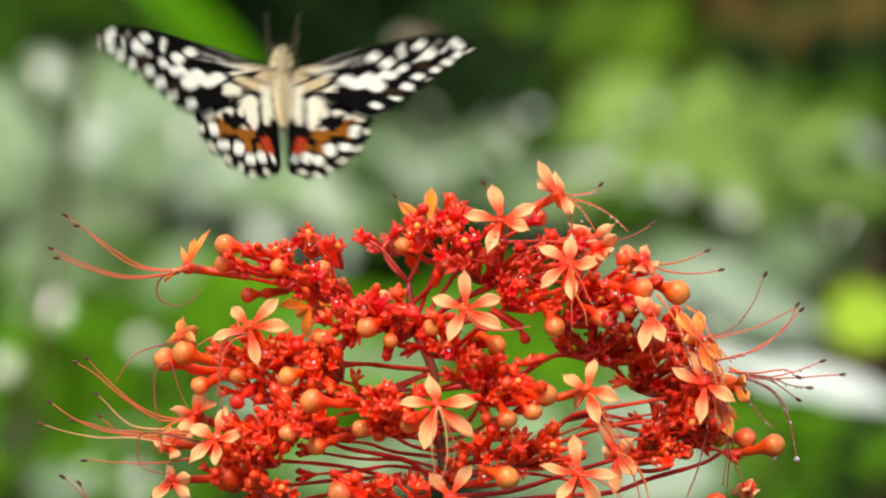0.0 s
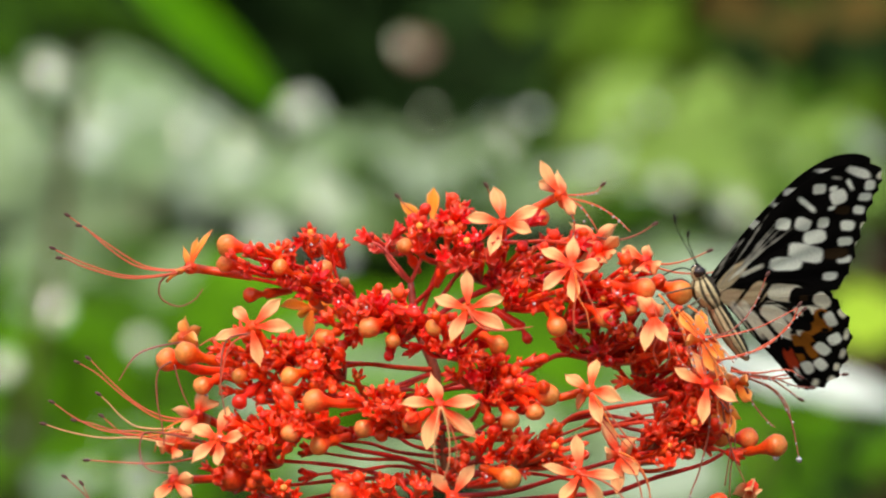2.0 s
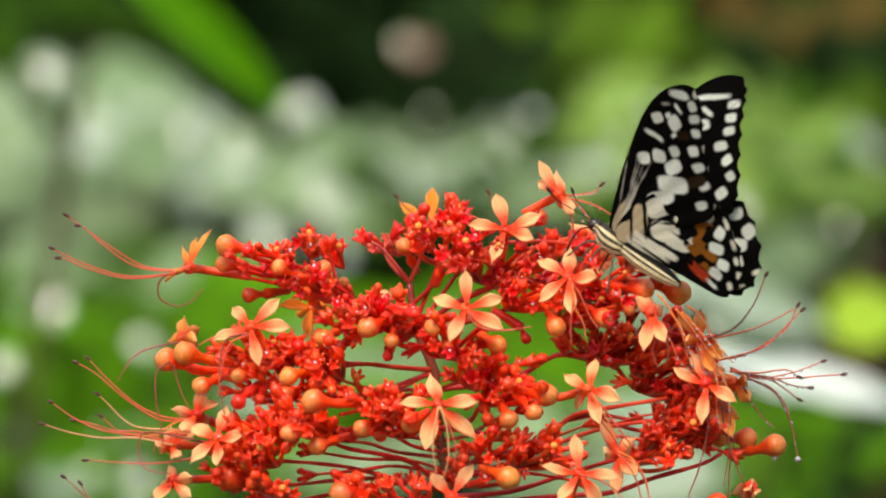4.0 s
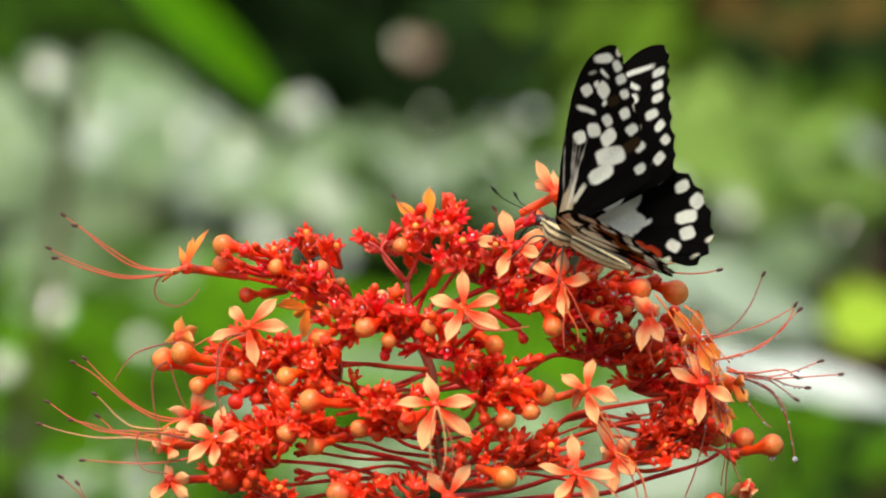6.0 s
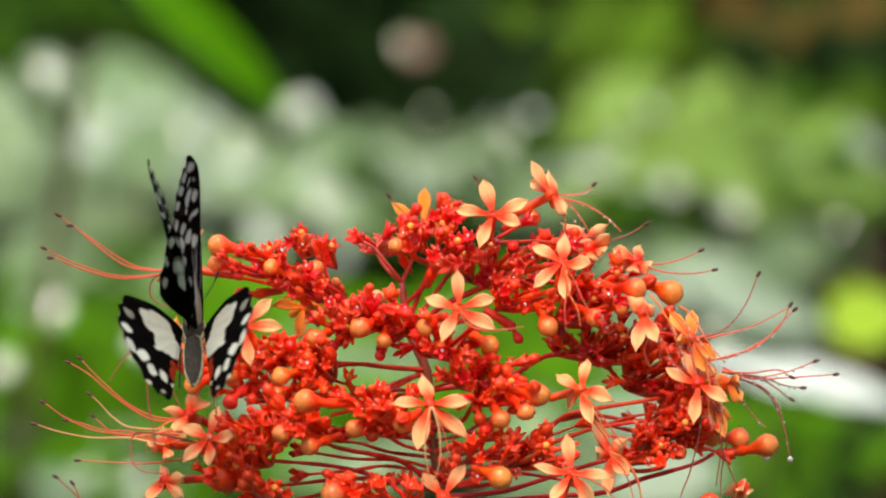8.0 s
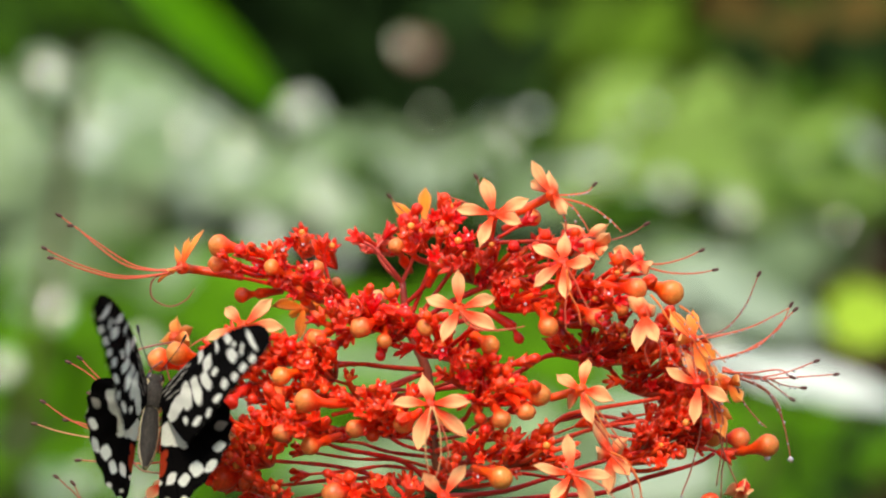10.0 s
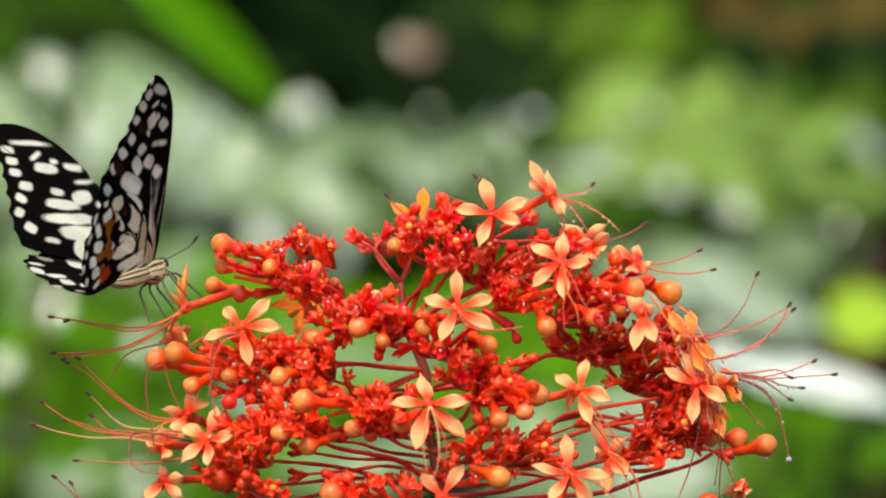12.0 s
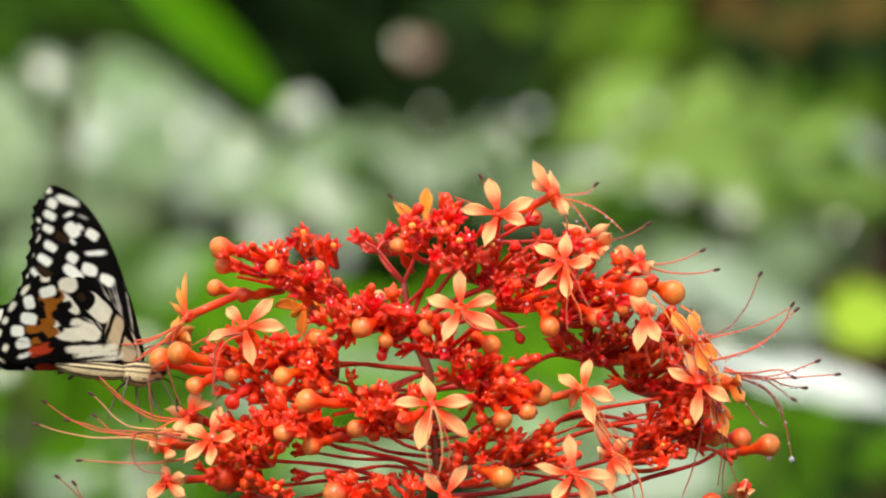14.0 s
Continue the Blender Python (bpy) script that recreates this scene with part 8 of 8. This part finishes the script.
def body_part(name, spine, radii, stripes, flat=0.9, parent=None, label=""):
    """A furry body part along its spine, dark above, pale below with dark side stripes."""
    path = bend([mm(*p) for p in spine], 18)
    rr = np.interp(np.linspace(0, 1, 19), np.linspace(0, 1, len(radii)), radii) * 0.001
    v, f, c = sweep(path, list(rr), [BLACK] * 19, 48, flat)
    for i, p in enumerate(v):
        k = i // 48
        h = (p.z - path[k].z) / max(1e-6, rr[k])
        s = abs(p.x) / max(1e-6, rr[k])
        tint = (0.02, 0.018, 0.014) if h > 0.48 else (0.60, 0.52, 0.30)
        if stripes and h <= 0.48 and (abs(h - 0.12) < 0.12 or abs(h + 0.36) < 0.10):
            tint = (0.012, 0.010, 0.008)
        if stripes and h < -0.3 and (abs(s - 0.30) < 0.13 or s < 0.06):
            tint = (0.03, 0.025, 0.018)
        fuzz = 0.28 + 0.25 * noise.noise(p * 1800)
        c[i] = blend(tint, (0.42, 0.36, 0.22) if h <= 0.48 else (0.10, 0.09, 0.065), max(0, fuzz - 0.2))
        v[i] = p + (p - path[k]) * 0.10 * noise.noise(p * 1500)
    return part(name, mesh_of(name, v, f, M_BODY, c), parent or butterfly, label)


body_part("thorax", [(0, 5.2, -0.6), (0, 2, -1.2), (0, -2.5, -1.2)], [1.7, 2.7, 3.1, 3.0, 2.1], True)
body_part("abdomen", [(0, -2, -1.3), (0, -8, -1.6), (0, -14, -1.7), (0, -18.5, -1.6)], [1.8, 2.3, 2.4, 2.2, 1.7, 0.6], True)
head = body_part("head", [(0, 4.9, -0.5), (0, 6.2, -0.6), (0, 7.6, -0.9)], [1.5, 1.95, 1.8, 0.9], True)
for side in (-1, 1):
    path = [mm(side * (1.0 + 1.1 * (k / 6)), 6.6, -0.4) for k in range(7)]
    v, f, c = sweep(path, [0.0014 * math.sqrt(max(0.02, 1 - (k / 6) ** 2)) for k in range(7)], [(0.02, 0.012, 0.01)] * 7, 14)
    part("eye", mesh_of("eye", v, f, M_EYE, c), head)
    ant = bend([mm(side * 0.5, 7.2, 0.2), mm(side * 2.4, 11.4, 0.5), mm(side * 4.4, 16.0, 1.0), mm(side * 5.6, 19.0, 2.4)], 16)
    rr = [0.00011] * 13 + [0.00022, 0.00032, 0.00032, 0.00019]
    v, f, c = sweep(ant, rr, [BLACK] * 17, 7)
    part("antenna", mesh_of("antenna", v, f, M_BODY, c), head)
    for y, reach in ((4.0, 5), (1.5, 1.5), (-1.0, -4)):
        leg = bend([mm(side * 1.0, y, -3.2), mm(side * 3.0, y + reach * 0.35, -4.2), mm(side * 3.4, y + reach * 0.7, -8.0), mm(side * 3.8, y + reach, -11.5)], 12)
        v, f, c = sweep(leg, [0.0003 - 0.00001 * k for k in range(13)], [(0.10, 0.085, 0.06)] * 13, 6)
        part("leg", mesh_of("leg", v, f, M_BODY, c), butterfly)
tongue = bend([mm(0, 7.4, -1.4), mm(0, 9.5, -3.0), mm(0, 10.5, -6.5), mm(0, 10.2, -9.5)], 12)
v, f, c = sweep(tongue, [0.00018] * 13, [BLACK] * 13, 6)
part("proboscis", mesh_of("proboscis", v, f, M_BODY, c), head)


# ---- what moves ----
# seconds; place in mm; turn in degrees; raise of the fore wings and of the hind wings, both sides; forward swing of the fore wings; their twist, both sides; forward swing of the hind wings
FLIGHT = [
    (0, -38.2, 62.0, 41.2, 130, -1, -175, -17, -18, -12, -12, -5, 9, 6, -11),
    (0.1, -13.6, 20.0, 49.0, 65, -6, 156, 3, 22, 4, 16, -3, 0, 0, -1),
    (0.2, 20.7, 0.0, 34.3, 50, 0, 177, 44, 48, 30, 30, 0, 0, 0, 0),
    (0.3, 50.3, 0.0, 32.5, 54, -14, 168, -54, -47, -57, -50, 4, 0, 0, 1),
    (0.4, 66.6, 0.0, 39.8, 53, -23, 109, 44, 51, 40, 47, -4, 0, 0, -1),
    (0.467, 61.0, 0.0, 23.6, 22, -4, 66, 86, 58, 12, -4, -6, 0, 0, 2),
    (0.5, 62.4, 0.0, 22.0, 22, -4, 66, 50, 20, 8, -12, -6, 0, 0, 2),
    (0.533, 63.8, 0.0, 20.4, 22, -4, 66, 14, -18, 4, -20, -6, 0, 0, 2),
    (0.6, 55.3, 0.0, 13.6, 31, -6, 98, 48, 31, 14, 24, 2, 0, 0, 1),
    (0.7, 54.8, -14.0, 0.2, 42, -8, 98, 46, 31, 41, 30, 5, 0, 0, 2),
    (0.8, 57.7, -14.0, -1.7, 41, -16, 52, 86, 87, 83, 83, -12, 0, 0, -4),
    (1, 59.6, -14.0, 0.4, 59, 11, 69, 86, 86, 82, 83, 2, 0, 0, 0),
    (1.2, 60.5, -14.0, -3.9, 52, -8, 95, 53, 45, 49, 43, 8, 2, 0, 2),
    (1.5, 62.9, -14.0, -6.3, 45, -12, 57, 85, 86, 82, 83, 3, 5, 0, 0),
    (1.7, 59.5, -14.0, -12.2, 47, -2, 57, 84, 87, 82, 83, 5, 3, 0, 1),
    (2, 60.5, -14.0, -9.8, 54, -19, 105, 89, 86, 75, 83, 2, -2, 0, -1),
    (2.1, 57.5, -14.0, -0.4, 53, 16, 131, 5, 45, 22, 44, 4, 3, 0, -1),
    (2.3, 45.9, -24.0, 6.6, 51, 10, 92, 83, 88, 81, 84, 8, 7, 0, -1),
    (2.5, 43.9, -24.0, 10.3, 42, -29, 84, 89, 86, 73, 83, -5, -12, 0, -4),
    (2.7, 44.2, -24.0, 6.0, 40, 11, 78, 84, 89, 82, 84, -18, 6, 0, -11),
    (3, 43.8, -24.0, -0.3, 33, -15, 97, 89, 86, 71, 83, -3, -1, 0, -4),
    (3.2, 45.8, -24.0, -0.6, 35, -3, 62, 82, 88, 80, 85, -14, 0, 0, -9),
    (3.5, 44.7, -24.0, -0.1, 34, -1, 62, 67, 84, 88, 87, -15, 1, -1, -9),
    (3.75, 42.4, -24.0, 0.9, 32, -1, 61, 73, 89, 83, 89, -14, 1, -1, -8),
    (4.1, 37.8, -24.0, 3.1, 28, 0, 59, 69, 88, 75, 89, -14, 3, -2, -7),
    (4.4, 33.4, -24.0, 5.2, 24, 2, 59, 74, 89, 66, 89, -13, 3, -2, -6),
    (4.75, 28.8, -24.0, 7.4, 20, 3, 57, 67, 88, 58, 89, -13, 5, -3, -5),
    (5, 26.5, -24.0, 8.5, 18, 4, 56, 73, 89, 36, 89, -13, 5, -3, -5),
    (5.3, 25.4, -24.0, 9.0, 17, 5, 55, 68, 89, 26, 89, -13, 6, -4, -4),
    (5.5, 28.7, -24.0, 5.2, 15, 9, 64, 67, 89, 18, 89, -8, 7, -4, -2),
    (5.7, 28.6, -24.0, 0.8, 19, 4, 63, 71, 86, 20, 89, -9, 7, -5, -3),
    (6, 27.6, -24.0, 4.1, 22, 6, 62, 69, 88, 20, 89, -7, 7, -7, -4),
    (6.2, 27.0, -24.0, 1.6, 20, 13, 72, 73, 85, 27, 89, -6, 0, -8, -4),
    (6.4, 26.1, -24.0, -0.7, 22, -20, 55, 60, 46, 55, 71, -12, -7, -9, -7),
    (6.5, 26.5, -24.0, 0.2, 13, -12, 68, 66, 62, 53, 78, -19, -9, -16, -10),
    (6.6, 27.1, -24.0, -0.6, 14, -11, 74, 70, 71, 80, 89, -7, -10, -10, -6),
    (6.7, 26.8, -24.0, -0.6, 36, -23, 51, 80, 58, 77, 56, -6, 0, 0, -2),
    (6.8, 27.8, -24.0, 10.6, 34, 1, 66, 86, 86, 83, 83, -13, 0, 0, -5),
    (6.9, 23.9, -10.0, 23.2, 53, 0, 35, 25, -16, 20, -19, -28, 0, 0, -10),
    (7, 9.7, -20.0, 44.0, 34, 20, 64, 80, 64, 10, 59, -16, 0, 0, -6),
    (7.1, -13.3, -24.0, 41.4, 34, 18, 62, 79, 65, 12, 58, -15, 0, 0, -5),
    (7.2, -32.0, -40.0, 8.4, 31, 11, 61, 3, -3, -1, -6, 0, 0, 0, 0),
    (7.3, -48.0, -45.0, -9.0, 58, 10, 60, 72, 82, 64, 76, 0, 0, 0, 0),
    (7.4, -57.6, -45.0, -27.3, 65, 0, 6, 60, 81, 20, 48, -10, -5, 0, -3),
    (7.5, -54.6, -45.0, -20.5, 65, 0, 6, 60, 81, 20, 48, -10, -5, 0, -4),
    (7.6, -50.7, -45.0, -19.3, 57, -8, 0, 80, 86, 42, 44, -4, 0, 0, -1),
    (7.8, -51.9, -45.0, -19.5, 42, -4, 2, 87, 87, 46, 47, -3, -16, -16, -1),
    (8, -54.6, -45.0, -17.8, 34, -3, 0, 83, 89, 56, 59, -5, -15, -20, -3),
    (8.1, -52.8, -42.0, -21.5, 38, 20, -4, 38, 83, 43, 66, -11, 0, 0, -4),
    (8.2, -55.1, -40.0, -23.7, 38, -4, -8, 58, 46, 40, 48, 0, 0, 0, 0),
    (8.4, -56.0, -39.0, -25.8, 38, -4, -8, 84, 86, 52, 54, -3, 0, 0, -1),
    (8.6, -56.2, -38.1, -27.4, 38, -4, -8, 48, 50, 40, 42, -5, 0, 0, -2),
    (8.85, -59.8, -36.9, -26.7, 38, -4, -8, 84, 86, 55, 57, -8, 0, 0, -3),
    (9.1, -59.8, -35.7, -28.2, 38, -4, -8, 46, 48, 38, 40, -11, 0, 0, -4),
    (9.35, -60.7, -34.5, -32.0, 48, 11, 8, 83, 85, 52, 54, -13, 0, 0, -5),
    (9.6, -64.0, -33.3, -32.7, 48, 11, 8, 50, 52, 42, 44, -16, 0, 0, -6),
    (9.85, -63.4, -32.1, -32.2, 48, 11, 8, 84, 86, 55, 57, -19, 0, 0, -7),
    (10.1, -65.0, -31.0, -34.9, 48, 11, 8, 52, 54, 44, 46, -21, 0, 0, -7),
    (10.3, -66.7, -30.0, -36.4, 48, 11, 8, 55, 75, 51, 72, -24, 0, 0, -8),
    (10.4, -64.6, -30.0, -31.3, 49, 4, -6, 43, 84, 39, 84, -10, 0, 0, -4),
    (10.5, -65.4, -30.0, -28.2, 50, -10, -15, 64, 86, 39, 78, -17, 0, 0, -6),
    (10.7, -66.8, -25.0, -6.4, 54, -5, -11, 78, 86, 1, 68, -10, 0, 0, -4),
    (10.8, -65.3, -22.0, 0.6, 42, 6, -11, 62, 83, 16, 50, -6, 0, 0, -2),
    (10.9, -67.9, -20.0, 1.4, 44, 3, -7, 47, 45, 43, 42, 8, 0, 0, 3),
    (11, -67.3, -15.0, -0.7, 41, 9, -7, 41, 75, 31, 89, 2, 9, 7, 1),
    (11.1, -66.7, -12.0, -3.1, 30, -2, -20, 46, 77, 37, 86, -23, 7, 9, -8),
    (11.3, -69.3, -10.0, -3.9, 30, -10, -26, 65, 89, 47, 89, -3, 4, 13, 0),
    (11.5, -70.0, -10.0, -12.0, 24, -18, -30, 77, 89, 59, 74, 1, -37, -23, 1),
    (11.7, -65.6, -10.0, -12.2, 27, -6, -23, 46, 67, 62, 77, -7, -4, 11, 0),
    (12, -66.7, -10.0, -4.1, 7, -32, -29, 89, 42, 54, 53, -18, 30, -8, -19),
    (12.2, -64.7, -10.0, -7.3, 3, 6, -44, 60, 72, 33, 77, -10, 21, 10, 4),
    (12.3, -64.4, -10.0, -6.2, 0, 27, -48, 51, 77, 7, 81, -31, 9, 0, -3),
    (12.5, -67.0, -10.0, -9.9, -12, -5, -38, 61, 89, 42, 60, -8, 14, -10, -15),
    (12.7, -72.0, -10.0, -16.4, -4, 32, -68, 82, 86, 86, 84, -34, 0, -2, -4),
    (13, -71.0, -10.0, -21.3, -14, -20, -63, 86, 89, 83, 70, -17, 0, -10, -7),
    (13.3, -74.6, -10.0, -17.5, 4, 1, -31, 87, 86, 84, 84, -29, 0, -5, -8),
    (13.5, -71.4, -10.0, -17.9, 12, -7, -44, 70, 89, 67, 83, -19, 0, -5, -7),
    (13.8, -69.4, -10.0, -23.4, 5, -36, -54, 70, 88, 67, 74, 10, 0, -1, -2),
    (14, -69.7, -10.0, -26.6, -8, -26, -62, 87, 89, 83, 70, -27, 0, 2, -18),
]
# sway of the flower head in mm
SWAY = [(0.0, -0.1), (0.5, 0.8), (1.0, 0.4), (1.5, 0.3), (2.0, 0.4), (2.5, -0.7), (3.0, 0.0), (5.3, 0.3), (5.5, 0.4), (6.0, -0.5), (6.5, -0.9), (7.0, -0.1),
        (7.5, -1.7), (8.0, -1.6), (10.3, -1.5), (10.5, -1.5), (11.0, -2.0), (11.5, -1.9), (12.0, -1.9), (12.5, -1.4), (13.0, -1.5), (13.5, -1.5), (14.0, -1.2)]

# flowers and buds that sink or spring back under the butterfly: the parts, the pivot, rows of (seconds, x, z, turn)
SWINGS = [
    ([FLOWERS["spur"]], (-43.5, -6, -6.3), [(0.0, 0, 0, 0), (8.2, 0, 0, 0), (10.6, 0, 0, 0), (10.8, 0.5, -3.0, 27), (11.0, 0.5, -3.4, 28), (12.0, 0.6, -2.6, 27),
                                            (12.5, 0.8, -2.2, 26), (13.0, 0.3, -3, 30), (13.5, 0, -3.2, 30), (14.0, 0, -3.4, 32)]),
    ([BUDS[0]], (-36, -4, -2), [(0.0, 0, 0, 0), (10.6, 0, 0, 0), (10.8, 0, -1.6, 0), (11.0, 0, -2, 2), (12.0, 1, 0, -1), (12.5, 1.4, 1, -2), (13.0, 0.4, -0.4, 0), (14.0, 0, -0.5, 0)]),
    ([BUDS[1]], (-36, -4, -2), [(0.0, 0, 0, 0), (10.6, 0, 0, 0), (10.8, 1, -1.6, 0), (11.0, 1, -1.9, 2), (12.5, 1.6, 0, 0), (14.0, 1, -0.4, 0)]),
    ([SPARE_BUD], (-36, -4, -2), [(0.0, 0, 0, 0), (8.2, 0, 0, 0), (10.6, 0, 0, 0), (10.8, -0.4, -4.6, 0), (12.5, -0.2, -4.6, 0), (14.0, -0.5, -5.2, 0)]),
    ([FLOWERS["top"]], (12, -8, 2), [(0.0, 0, 0.6, 0), (3.0, 0, 0, 0), (3.2, 0, 0, 0), (5.3, 2.6, -5.0, 0), (6.0, 2.8, -5.2, 0), (6.5, 3.1, -5.6, 0), (6.7, 2.6, -4.8, 0),
                                     (6.9, 0.4, 0.8, 0), (7.1, 0.2, 0.8, 0), (7.5, -0.4, 1.6, 0), (11.0, -0.3, 2.0, 0), (14.0, 0.4, 2.0, 0)]),
    ([FLOWERS["right"], FLOWERS["crest_two"]], (27, -20, -12), [(0.0, 0, 2.6, 0), (2.1, 0, 2.0, 0), (2.5, 0, 0.6, 0), (3.0, 0, 0, 0), (3.2, 0, 0, 0), (5.3, -1.4, -1.2, 0), (6.5, -1.4, -1.0, 0),
                                                               (6.8, -0.6, 0, 0), (7.0, 0, 2.6, 0), (14.0, 0, 2.9, 0)]),
]


def wing_pose(kind, side, raised, swing, twist):
    h = F_HINGE if kind == "fore" else H_HINGE
    return pose(side * h[0] * 0.001, h[1] * 0.001, h[2] * 0.001, 0, -side * raised, 0) @ pose(0, 0, 0, twist if kind == "fore" else 0, 0, 0) @ pose(0, 0, 0, 0, 0, side * swing)


def motions():
    rows = [(t, pose(x * 0.001, y * 0.001, BASE_Z + z * 0.001, rx, ry, rz)) for t, x, y, z, rx, ry, rz, *w in FLIGHT]
    walk(butterfly, rows)
    for (kind, side), ob in WINGS.items():
        k = (0 if side < 0 else 1) + (0 if kind == "fore" else 2)
        walk(ob, [(r[0], wing_pose(kind, side, r[7 + k], r[11 if kind == "fore" else 14], r[12 if side < 0 else 13])) for r in FLIGHT])
    for obs, pivot, rows in SWINGS:
        p = Matrix.Translation(here(pivot))
        for ob in obs:
            m0 = ob.matrix_basis.copy()
            walk(ob, [(t, Matrix.Translation(mm(dx, 0, dz)) @ p @ pose(0, 0, 0, 0, -turn, 0) @ p.inverted() @ m0) for t, dx, dz, turn in rows])
    walk(plant, [(t, pose(0.002 + dx * 0.001, 0, 0)) for t, dx in SWAY])


motions()
